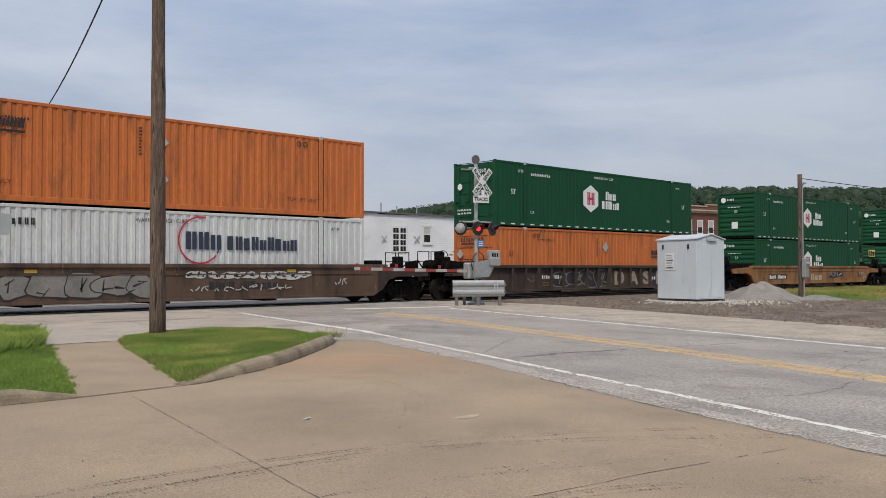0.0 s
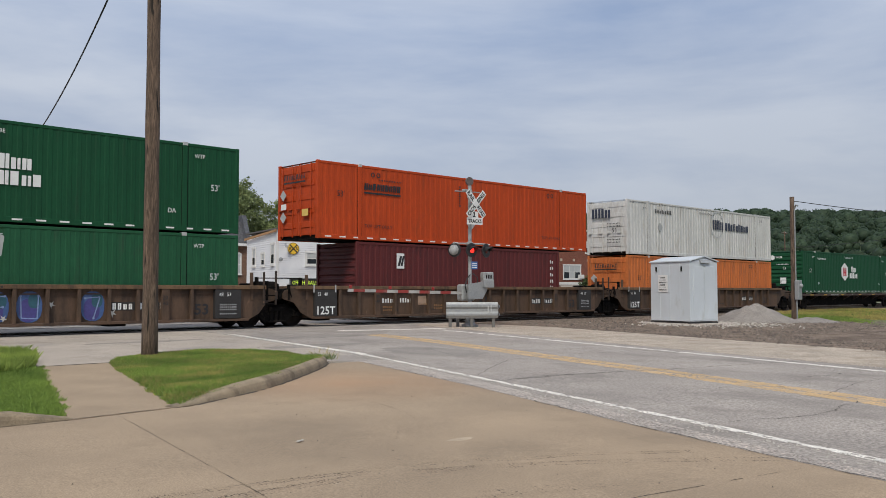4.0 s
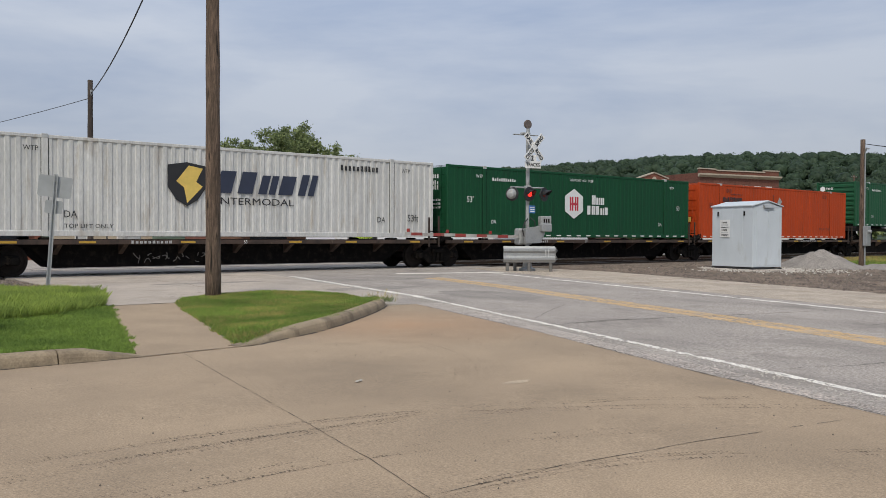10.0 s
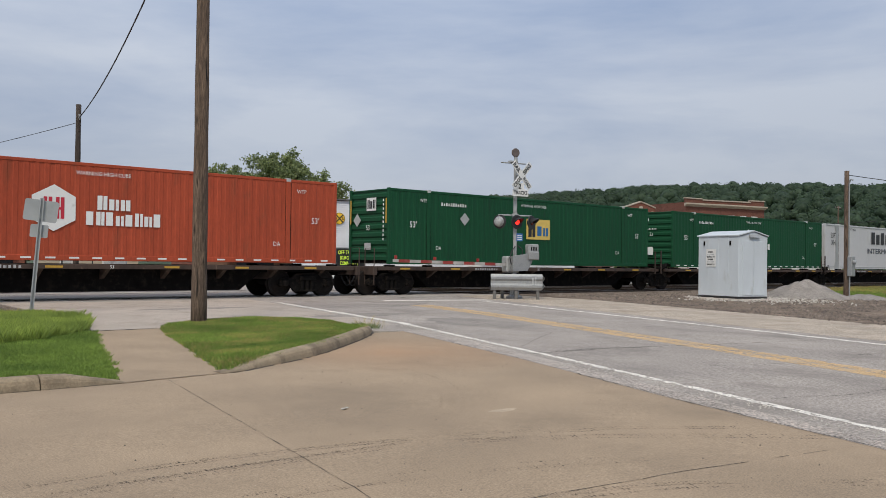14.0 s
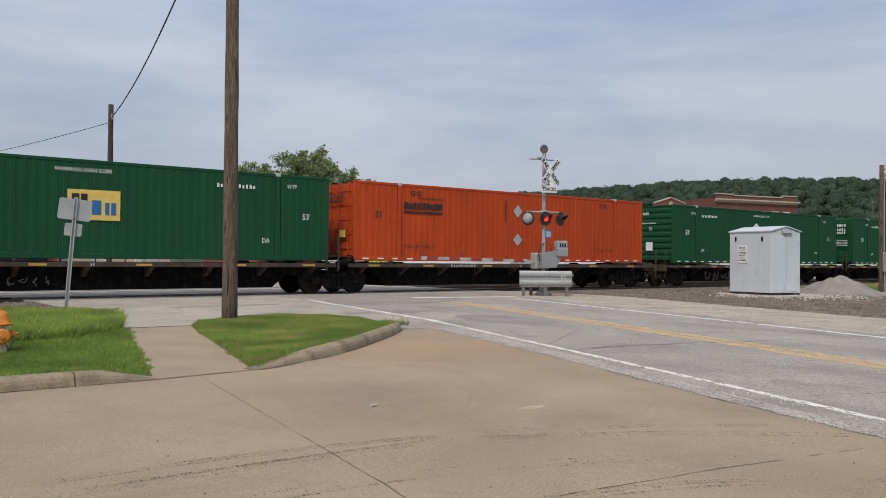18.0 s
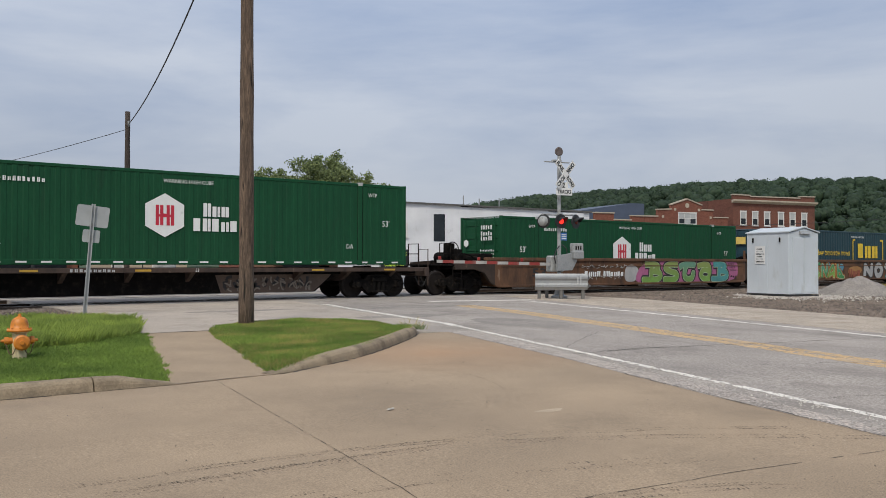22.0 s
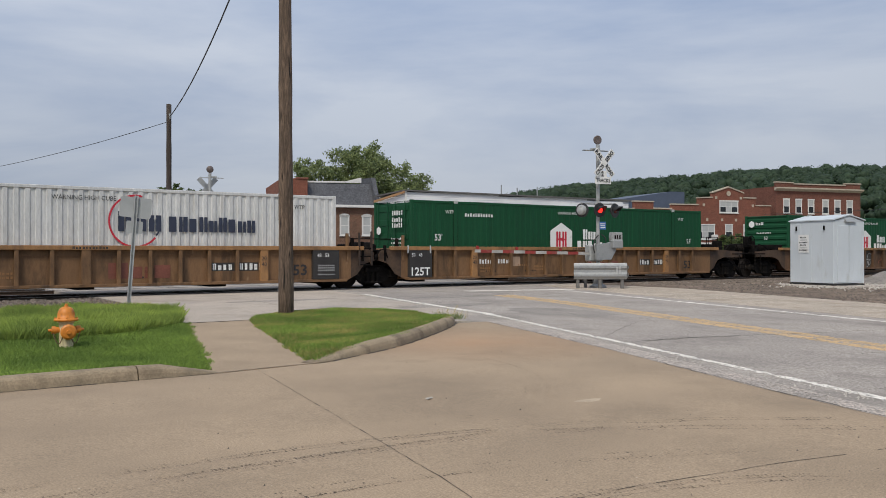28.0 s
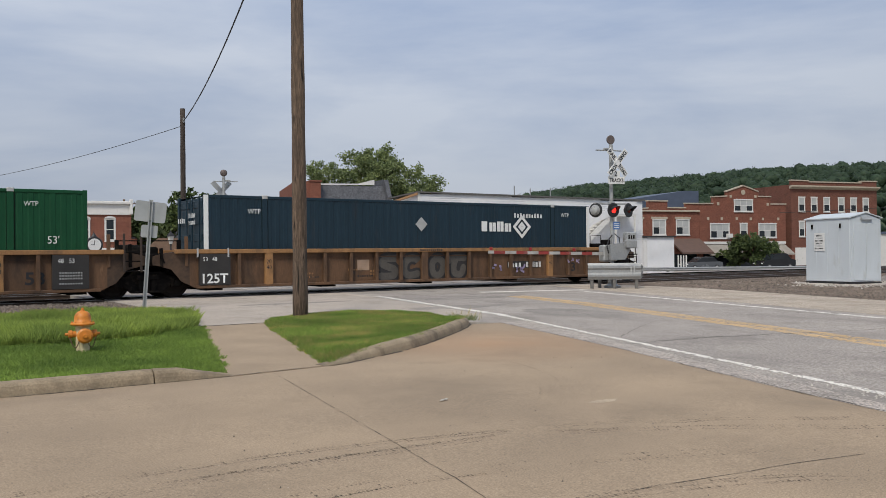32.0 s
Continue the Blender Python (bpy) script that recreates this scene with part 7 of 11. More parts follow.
def star(i, x, z, r, colour=None):
    s = Shape()
    s.face([(x + (r if q % 2 else r * 0.32) * math.cos(0.3 + math.pi * q / 5), 0, z + (r if q % 2 else r * 0.32) * math.sin(0.3 + math.pi * q / 5)) for q in range(10)])
    return put(CARS[U[i]], "graffiti", s.mesh("graffiti", colour or S_WHITE), 0, 0, skin_y(i) - 0.008, "small sprayed white star")


S_INDIGO, S_PALE_BLUE, S_DEEP_TEAL = spray("indigo", (0.062, 0.055, 0.21)), spray("pale_blue", (0.21, 0.28, 0.47)), spray("deep_teal", (0.025, 0.095, 0.13))
for bay, ch_ in zip((5, 6, 7, 8, 9, 11), "KERFU7"):
    x0 = LENGTH / 2 + (bay - 8) * RIB + 0.09
    w = RIB - 0.2
    for (a, b, c, d), ink, off in (((0, 0.38, w, 1.26), S_BLUE, 0.001), ((0.08, 0.40, w - 0.14, 1.05), S_INDIGO, 0.002), ((w * 0.45, 0.78, w - 0.06, 1.2), S_DEEP_TEAL, 0.003)):
        s = Shape()
        s.face([(x, 0, z) for x, z in rounded([(x0 + a, b), (x0 + c, b), (x0 + c, d), (x0 + a, d)], 2)])
        put(CARS[U[3]], "graffiti", s.mesh("graffiti", ink), 0, 0, skin_y(3) - off, "blue and violet spray paint between two ribs")
    for way in LINES[ch_]:
        drawn(3, [(x0 + 0.08 + (w - 0.16) * u, 0.45 + 0.68 * v) for u, v in way], 0.017, S_PALE_BLUE, skin_y(3) - 0.006)
for bay, f, z, r in ((4, 0.75, 0.98, 0.17), (7, 0.85, 1.14, 0.12), (8, 0.72, 0.5, 0.12), (10, 0.15, 0.88, 0.12), (12, 0.15, 0.6, 0.14), (6, 0.05, 0.45, 0.08)):
    star(3, LENGTH / 2 + (bay - 8 + f) * RIB, z, r)
squiggle(4, 8.0, 0.5, 0.9, 0.5, 3, S_BLACK, 15)
# the graffitied set
for i in (22, 23, 24):
    for x in (2.6, 3.2, 12.9, 13.6):
        put(CARS[U[i]], "reflector", cached("yellow_sq", None), x, 1.2, -1.506)
piece(22, "53", 1.5, 0.5, 0.44, 0.8, S_BLACK, None, 0.02)
put(CARS[U[22]], "lettering", bars(4, 0.24, 0.26, 5, 0.1).mesh("lettering", MARK_WHITE), 4.6, 0.66, -1.522)
put(CARS[U[22]], "lettering", bars(6, 0.24, 0.23, 6, 0.1).mesh("lettering", MARK_WHITE), 5.8, 0.66, -1.522)
squiggle(22, 4.4, 0.9, 3.0, 0.22, 10, S_WHITE, 21, 0.012)
squiggle(22, 4.8, 0.3, 2.2, 0.3, 7, S_WHITE, 22, 0.012)
blob(22, [(7.2, 0.2), (7.25, 0.95), (7.7, 1.15), (8.2, 0.9), (8.2, 0.5), (7.9, 0.15)], S_SILVER)
blob(22, [(8.0, 0.0), (8.0, 0.6), (8.6, 1.28), (12.0, 1.29), (15.8, 1.29), (16.0, 1.1), (15.9, 0.05), (12.0, 0.02)], S_PINK, off=0.0012)
LIME_FADE = faded("olive_lime", (0.16, 0.31, 0.06), (0.25, 0.30, 0.09), 0.5, 1.3)
SEA_FADE = faded("lime_turquoise", (0.15, 0.30, 0.08), (0.13, 0.29, 0.20), 0.5, 1.2)
fat_letters(22, "BSTAB", 8.55, 15.1, 0.34, 1.32, (LIME_FADE, LIME_FADE, SEA_FADE, LIME_FADE, S_TEAL), S_BLACK, spray("pale_lime", (0.42, 0.52, 0.34)), 0.125)
for k, tag in enumerate(("INNER", "CITY", "DISCO")):
    put(CARS[U[22]], "lettering", words(tag, 0.10, S_BLACK, 0.5, 0.006), 15.12 + 0.09 * k, 1.16 - 0.15 * k, -1.545, "small black sprayed tag")
squiggle(22, 15.3, 0.2, 0.55, 0.25, 3, S_BLACK, 24, 0.03)
piece(23, "125T", -0.55, 0.95, 0.2, 0.8, S_WHITE, None, 0.0)
piece(23, "53", 0.65, 0.3, 0.44, 0.8, S_BLACK, None, 0.02)
squiggle(23, 1.9, 0.5, 0.9, 0.5, 3, spray("sky_blue", (0.10, 0.30, 0.42)), 24, 0.05)
blob(23, [(2.6, 0.3), (2.7, 1.0), (3.6, 1.2), (4.4, 0.9), (5.4, 1.2), (6.3, 0.8), (6.7, 0.4), (6.1, 0.3), (4.2, 0.2)], S_ORANGE, off=-0.004)
for pts in ([(2.5, 0.75), (2.6, 1.15), (3.0, 1.1), (2.9, 0.7)], [(5.0, 0.9), (5.1, 1.28), (5.5, 1.25), (5.4, 0.9)], [(6.5, 0.7), (6.6, 1.2), (7.1, 1.1), (6.9, 0.6)]):
    blob(23, pts, spray("sky_blue", (0.10, 0.30, 0.42)), off=-0.0035)
wild(23, 2.7, 6.9, 0.12, 1.2, 4, (S_ORANGE, S_GREEN, S_TEAL, S_ORANGE), None, 105, S_PINK, 0.12)
fat_letters(23, ("O", "E", "N", "A2", "K"), 2.75, 7.0, 0.36, 1.30, (faded("green_to_teal", (0.06, 0.27, 0.08), (0.10, 0.33, 0.26), 0.6, 1.2), faded("lime_to_green", (0.22, 0.36, 0.05), (0.05, 0.26, 0.10), 0.6, 1.2)), spray("burnt_orange", (0.33, 0.125, 0.03)), spray("pale_lime", (0.42, 0.52, 0.34)), 0.085)
squiggle(23, 1.75, 0.62, 1.0, 0.35, 4, spray("sky_blue", None), 124, 0.02)
squiggle(23, -0.1, 0.42, 0.8, 0.42, 5, spray("sky_blue", None), 125, 0.016)
blob(23, [(7.5, 0.35), (7.6, 0.95), (9.1, 1.0), (9.2, 0.45)], spray("amber", (0.36, 0.18, 0.06)))
put(CARS[U[23]], "wordmark", bars(3, 0.46, 0.5, 9).mesh("wordmark", S_DULL), 7.6, 0.45, -1.522)
fat_letters(23, "NOYRS", 9.35, 15.7, 0.33, 1.33, (S_SILVER,), S_BLACK, None, 0.165)
blob(23, [(12.0, 0.14), (12.3, 0.5), (12.9, 0.4), (12.6, 0.12)], S_TEAL, off=0.001)
piece(24, "125T", 0.35, 1.0, 0.2, 0.8, S_WHITE, None, 0.0)
blob(24, [(-0.6, 0.3), (-0.1, 0.9), (1.2, 1.25), (2.8, 1.0), (4.2, 1.25), (5.8, 1.2), (7.2, 0.9), (8.2, 0.3), (7.8, 0.14), (3.6, 0.1)], S_BLACK, off=-0.004)
for pts in ([(0.6, 0.6), (0.8, 1.25), (1.9, 1.28), (1.9, 0.6)], [(2.6, 0.5), (2.8, 1.26), (3.6, 1.26), (3.6, 0.5)], [(4.2, 0.3), (4.2, 0.9), (5.6, 0.9), (5.6, 0.3)], [(6.1, 0.6), (6.1, 1.25), (6.9, 1.25), (6.9, 0.6)]):
    blob(24, pts, S_RED, off=0.0005)
fat_letters(24, ("A2", "N", "E", "S", "K"), -0.7, 8.6, 0.34, 1.28, (faded("pale_to_leaf_green", (0.20, 0.26, 0.13), (0.06, 0.24, 0.13), 0.7, 0.95),), S_BLACK, spray("pale_lime", None), 0.21)
put(CARS[U[24]], "lettering", bars(4, 0.26, 0.27, 5, 0.1).mesh("lettering", MARK_WHITE), 9.4, 0.55, -1.522)
put(CARS[U[24]], "lettering", bars(6, 0.26, 0.25, 6, 0.1).mesh("lettering", MARK_WHITE), 10.7, 0.55, -1.522)
squiggle(24, 8.6, 0.9, 1.3, 0.25, 4, S_WHITE, 26, 0.035)
squiggle(24, 9.2, 0.22, 3.2, 0.25, 10, S_PURPLE, 27, 0.015)
squiggle(24, 14.2, 0.25, 0.7, 0.3, 3, S_WHITE, 28, 0.03)
# last sets
for i in (26, 27, 29):
    put(CARS[U[i]], "wordmark", cached("red_mark", lambda: bars(3, 0.46, 0.66, 9).mesh("wordmark", spray("faded_red_brown", (0.17, 0.055, 0.035)))), 8.7, 0.5, -1.417)
S_SOOT = spray("sooty_grey", (0.05, 0.045, 0.04))
for bay in (5, 6, 7):
    x0 = LENGTH / 2 - 0.15 + (bay - 8) * RIB_WIDE + 0.07
    s = Shape()
    s.face([(x, 0, z) for x, z in rounded([(x0, 0.38), (x0 + RIB - 0.14, 0.38), (x0 + RIB - 0.14, 1.31), (x0, 1.31)], 1)])
    put(CARS[U[28]], "graffiti", s.mesh("graffiti", S_SOOT), 0, 0, skin_y(28) - 0.001, "sooty grey spray paint between two ribs")
    for q, (fx, fz, fr) in enumerate(((0.3, 0.62, 0.2), (0.62, 0.98, 0.17), (0.55, 0.66, 0.12))):
        a0 = 0.7 * bay + 2.1 * q
        drawn(28, [(x0 + fx * RIB + fr * (1.25 if q else 0.9) * math.cos(a0 + 0.62 * k), fz + fr * 1.1 * math.sin(a0 + 0.62 * k)) for k in range(8)], 0.016, S_SILVER, skin_y(28) - 0.005)
for x in (8.4, 9.4):
    squiggle(28, x, 0.3, 0.6, 0.6, 3, S_DULL, 30 + int(x), 0.014)
squiggle(28, 3.7, 0.25, 0.5, 0.25, 3, S_BLACK, 33, 0.02)
squiggle(29, 6.3, 0.25, 0.7, 0.3, 3, S_PURPLE, 35, 0.03)
S_MUD = spray("brown_grey", (0.13, 0.10, 0.08))
for k, (ch_, xa) in enumerate((("S", 6.05), ("C", 7.0), ("O", 8.12), ("T", 9.0))):
    fat_letters(30, ch_, xa, xa + 0.82, 0.36, 1.24, (spray("dusty_grey", (0.085, 0.076, 0.064)),), S_BLACK, None, 0.125)
squiggle(30, 11.0, 0.28, 0.5, 0.42, 2, S_PURPLE, 36, 0.04)
squiggle(30, 12.0, 0.28, 0.6, 0.42, 2, S_PURPLE, 37, 0.04)
squiggle(30, LENGTH - 1.5, 0.8, 0.7, 0.25, 3, S_PURPLE, 38, 0.02, -1.558)
for i in (9, 11, 15, 17):
    squiggle(i, 4.6, 0.34, 2.6, 0.34, 8, S_GREY, 50 + i, 0.011, -0.76)
squiggle(19, 3.4, 0.27, 5.6, 0.5, 16, S_MUD, 69, 0.05, -0.76)
# brown sheet added over the dark sill: its lit brown side behind the scrawl
s = Shape()
s.face([(x, 0, z) for x, z in ((9.2, 0.25), (12.6, 0.25), (13.2, 0.72), (13.3, 0.84), (9.0, 0.84))])
put(CARS[U[21]], "graffiti", s.mesh("graffiti", spray("rust_brown", (0.10, 0.066, 0.046))), 0, 0, -0.756, "flat patch of paint")
for k in range(3):
    squiggle(21, 9.3, 0.28, 3.3, 0.5, 10, spray("pale_mud", (0.235, 0.195, 0.155)) if k else S_BLACK, 71 + k, 0.024 if k else 0.05, -0.759 - 0.003 * k)

# ---- things beside the road ----
POLE_DARK = material("creosoted_pole_wood", (0.055, 0.042, 0.034), 0.9, var=0.3, scale=2.5, grain=0.4, grain_scale=16, stretch=(6, 6, 0.3), bump=0.7)


def utility_pole(m, h, r0, r1, label, arm=False, wood=POLE_WOOD):
    p = thing("utility_pole", m, label, "utility pole")
    s = Shape()
    prof = [(r0 + (r1 - r0) * k / 12 + 0.006 * math.sin(k * 2.3), -0.4 + (h + 0.4) * k / 12) for k in range(13)]
    s.lathe(prof, 18)
    part("shaft", s, wood, p, smooth=True)
    if arm:
        part("cross_arm", Shape().box(-1.1, 1.1, -0.06, 0.06, h - 0.45, h - 0.33, 0.01), POLE_WOOD, p)
        for x in (-1.0, -0.4, 0.4, 1.0):
            part("insulator", Shape().lathe([(0.03, h - 0.33), (0.06, h - 0.28), (0.05, h - 0.2), (0.02, h - 0.18)], 8, (x, 0, 0)), GALV, p)
    return p


def wire(name, a, b, sag, r, label, n=24):
    s, pts = Shape(), []
    a, b = Vector(a), Vector(b)
    for k in range(n + 1):
        f = k / n
        p = a.lerp(b, f)
        p.z -= sag * 4 * f * (1 - f)
        pts.append(p)
    s.tube(pts, r, 6)
    return solid(name, s, CABLE, label, "cable")


utility_pole(pose(8.06, 17.19, lot(8, 17.2), 0, -0.15, 0), 10.2, 0.165, 0.12, "weathered brown wooden utility pole standing on the grass island")
far_pole = utility_pole(pose(12.98, 40.3, -0.35), 8.5, 0.135, 0.11, "dark wooden utility pole beyond the tracks", wood=POLE_DARK)
s = Shape()
s.box(-0.02, 0.02, -0.2, 0.0, 7.8, 8.0).rod((0, -0.16, 7.85), (0, -0.16, 8.05), 0.05, 8)
part("bracket", s, GALV, far_pole)
wire("overhead_cable", (12.98, 40.2, 7.55), (8.06, 17.1, 9.93), 0.66, 0.022, "thick black overhead cable between two wooden poles")
wire("overhead_wire", (12.98, 40.4, 7.35), (5.2, 82.0, 7.2), 0.5, 0.014, "thin overhead wire running into town")
right_pole = utility_pole(pose(39.75, 18.0, lot(0, 18) - 0.02), 5.75, 0.125, 0.10, "short brown wooden service pole with a grey meter box")
m_ = Shape().box(-0.19, 0.19, -0.32, -0.12, 0.95, 1.85, 0.02)
box_ = part("meter_box", m_, GALV, right_pole, "grey steel meter box")
part("meter_glass", Shape().lathe([(0.09, 0.0), (0.09, 0.08), (0.06, 0.11), (0.01, 0.12)], 14), SIGN_BACK, box_, "round glass meter").matrix_basis = pose(0, -0.32, 1.6, 90)
part("conduit", Shape().rod((-0.06, -0.17, 0.0), (-0.06, -0.17, 0.95), 0.035, 8).rod((-0.06, -0.14, 1.85), (-0.06, -0.14, 5.2), 0.03, 8), GALV, right_pole, "grey steel conduit")
part("weather_head", Shape().tube([(-0.06, -0.14, 5.2), (-0.1, -0.22, 5.35), (-0.12, -0.33, 5.3)], 0.035, 8), GALV, right_pole)
wire("overhead_wire", (39.75, 17.9, 5.45), (75.0, 13.0, 6.3), 0.4, 0.016, "thin service wire from the meter pole")
wire("overhead_wire", (60, 41, 4.2), (120, 32, 9.0), 0.6, 0.02, "thin wire across the valley")


def road_sign(x, y):
    sg = thing("road_sign", pose(x, y, lot(x, y) - 0.02, 0, 4.0, -15), "back of an aluminium road sign on a galvanised post", "road sign")
    s = Shape()
    s.prism([(-0.045, -0.02), (-0.02, -0.02), (-0.02, 0.025), (0.02, 0.025), (0.02, -0.02), (0.045, -0.02), (0.045, -0.01), (0.03, -0.01), (0.03, 0.035), (-0.03, 0.035), (-0.03, -0.01), (-0.045, -0.01)], 0, 2.66, "z")
    part("post", s, SIGN_BACK, sg)

    def plate(w, h, r):
        pts = []
        for cx, cz, a0 in ((w - r, h - r, 0), (-w + r, h - r, 90), (-w + r, -h + r, 180), (w - r, -h + r, 270)):
            pts += [(cx + r * math.cos(math.radians(a0 + 22.5 * k)), cz + r * math.sin(math.radians(a0 + 22.5 * k))) for k in range(5)]
        return Shape().prism(pts, 0.035, 0.042, "y")
    a = part("plate", plate(0.35, 0.24, 0.05), SIGN_BACK, sg)
    a.matrix_basis = pose(0, 0, 2.38, 0, 2.5, 0)
    b = part("plate", plate(0.185, 0.145, 0.035), SIGN_BACK, sg)
    b.matrix_basis = pose(0, 0, 1.92, 0, 1.0, 0)
    for z in (2.2, 2.5, 1.92):
        part("bolt", Shape().rod((0, -0.035, z), (0, -0.01, z), 0.014, 8), GALV, sg)
    return sg


road_sign(5.72, 20.7)

HYD_ORANGE = material("orange_hydrant_paint", (0.62, 0.21, 0.022), 0.5, var=0.15, scale=6, dirt=(0.25, 0.1, 0.03), dirt_amount=0.3, dirt_scale=9)
HYD_CREAM = material("cream_hydrant_paint", (0.70, 0.59, 0.36), 0.55, var=0.12, scale=6, dirt=(0.30, 0.16, 0.06), dirt_amount=0.35, dirt_scale=8)
CHAIN = material("rusty_chain", (0.10, 0.06, 0.03), 0.8)


def hydrant(x, y):
    h = thing("fire_hydrant", pose(x, y, lot(x, y) - 0.045, 0, 0, -8) @ Matrix.Scale(0.92, 4), "orange and cream cast-iron fire hydrant on the lawn", "fire hydrant")
    part("barrel", Shape().lathe([(0.125, 0.0), (0.125, 0.05), (0.10, 0.06), (0.105, 0.46), (0.13, 0.47), (0.13, 0.49)], 20), HYD_CREAM, h, smooth=False)
    part("bonnet", Shape().lathe([(0.175, 0.49), (0.18, 0.505), (0.175, 0.525), (0.13, 0.535), (0.125, 0.60), (0.118, 0.63), (0.105, 0.66), (0.088, 0.682), (0.065, 0.70), (0.03, 0.705)], 28), HYD_ORANGE, h, "orange domed bonnet", smooth=True)
    part("operating_nut", Shape().lathe([(0.04, 0.70), (0.035, 0.72), (0.022, 0.72), (0.02, 0.755)], 8), HYD_ORANGE, h)
    c = part("steamer_cap", Shape().lathe([(0.075, 0.0), (0.08, -0.07), (0.115, -0.075), (0.118, -0.12), (0.09, -0.14), (0.035, -0.145), (0.03, -0.18)], 18, axis="y"), HYD_ORANGE, h, "large orange hose cap")
    c.location = (0.02, -0.08, 0.33)
    for sg in (-1, 1):
        c = part("nozzle_cap", Shape().lathe([(0.05, 0.0), (0.05, sg * 0.06), (0.062, sg * 0.065), (0.06, sg * 0.12), (0.025, sg * 0.125), (0.022, sg * 0.17)], 14, axis="x"), HYD_ORANGE, h, "orange side hose cap")
        c.location = (sg * 0.085, 0, 0.35)
    for sg in (-1, 1):
        pts = [(sg * (0.19 - 0.15 * k / 10), -0.06 - 0.08 * math.sin(math.pi * k / 10), 0.31 - 0.16 * math.sin(math.pi * k / 10)) for k in range(11)]
        part("chain", Shape().tube(pts, 0.008, 5), CHAIN, h, "rusty cap chain")
    for k in range(8):
        a = 2 * math.pi * k / 8
        part("flange_bolt", cached("hyd_bolt", lambda: Shape().rod((0, 0, 0.528), (0, 0, 0.548), 0.012, 6).mesh("flange_bolt", HYD_ORANGE)), HYD_ORANGE, h).location = (0.155 * math.cos(a), 0.155 * math.sin(a), 0)
    return h


hydrant(2.79, 13.22)

# equipment shed
shed = thing("equipment_shed", pose(31.17, 18.34, lot(0, 18.5) + 0.03, 0, 0, -12), "pale blue painted steel equipment shed on skids", "shed")
SX, SY = 1.62, 2.15
body = Shape()
body.box(0, SX, 0, SY, 0.08, 2.50, 0.015)
part("wall", body, SHED_BLUE, shed)
for k in range(1, 4):
    part("wall_seam", Shape().box(-0.012, 0.0, SY * k / 4 - 0.02, SY * k / 4 + 0.02, 0.1, 2.48, 0.004), SHED_BLUE, shed)
for k in (0.0, 0.5, 1.0):
    part("wall_seam", Shape().box(SX * (0.06 + 0.88 * k) - 0.02, SX * (0.06 + 0.88 * k) + 0.02, -0.012, 0.0, 0.1, 2.45, 0.004), SHED_BLUE, shed)
rf = Shape()
rf.prism([(-0.04, 2.49), (-0.04, 2.53), (SX * 0.5, 2.73), (SX + 0.04, 2.53), (SX + 0.04, 2.49), (SX * 0.5, 2.69)], -0.05, SY + 0.05, "y")
part("roof", rf, SHED_BLUE, shed, "shallow pale blue gabled roof")
part("gable", Shape().prism([(0.02, 2.46), (SX * 0.5, 2.68), (SX - 0.02, 2.46)], -0.004, 0.03, "y"), SHED_BLUE, shed)
part("gable", Shape().prism([(0.02, 2.46), (SX * 0.5, 2.68), (SX - 0.02, 2.46)], SY - 0.03, SY + 0.004, "y"), SHED_BLUE, shed)
part("vent_hood", Shape().prism([(-0.10, 2.44), (0.0, 2.44), (0.0, 2.56), (-0.03, 2.56)], SX * 0.35, SX * 0.68, "x"), SIGN_BACK, shed, "dark louvred vent hood")
part("door", Shape().box(SX * 0.12, SX * 0.48, -0.02, 0.0, 0.14, 2.3, 0.006), SHED_BLUE, shed)
part("door", Shape().box(SX * 0.52, SX * 0.88, -0.02, 0.0, 0.14, 2.3, 0.006), SHED_BLUE, shed)
part("skid", Shape().box(-0.01, SX + 0.01, -0.01, SY + 0.01, 0.0, 0.06, 0.01), BLACK, shed, "dark steel skid frame")
notice = part("notice", Shape().box(-0.022, -0.012, 1.18, 1.70, 1.26, 1.97), SIGN_WHITE, shed, "white notice with rows of dark text")
for k in range(6):
    for q in range(7 - k % 3):
        part("text_row", Shape().box(-0.026, -0.022, 1.64 - 0.06 * q - 0.036 - 0.02 * (k % 3), 1.64 - 0.06 * q - 0.02 * (k % 3), 1.33 + 0.1 * k, 1.385 + 0.1 * k), MARK_GREY if k in (1, 4) else BLACK, notice)
for y in (0.42, 1.80):
    hk = Shape().box(-0.05, 0, y - 0.03, y + 0.03, 2.12, 2.3, 0.01)
    part("lifting_lug", hk, DARK_STEEL, shed)
pad = Shape()
pad.prism([(30.9, 17.6), (31.6, 17.3), (33.2, 17.4), (33.6, 18.4), (33.5, 20.7), (31.4, 21.0), (30.8, 20.4), (30.7, 18.9)], lot(0, 18.5) - 0.05, lot(0, 18.5) + 0.03, "z")
solid("gravel_pad", pad, CRUMBLE, "pale crushed stone pad under the shed", "gravel", kind="structure")

# heaps of gravel
GRAVEL_GREY = material("grey_gravel", (0.25, 0.225, 0.20), 0.95, var=0.2, scale=2, grain=0.45, grain_scale=20, bump=1.0, bump_scale=18)


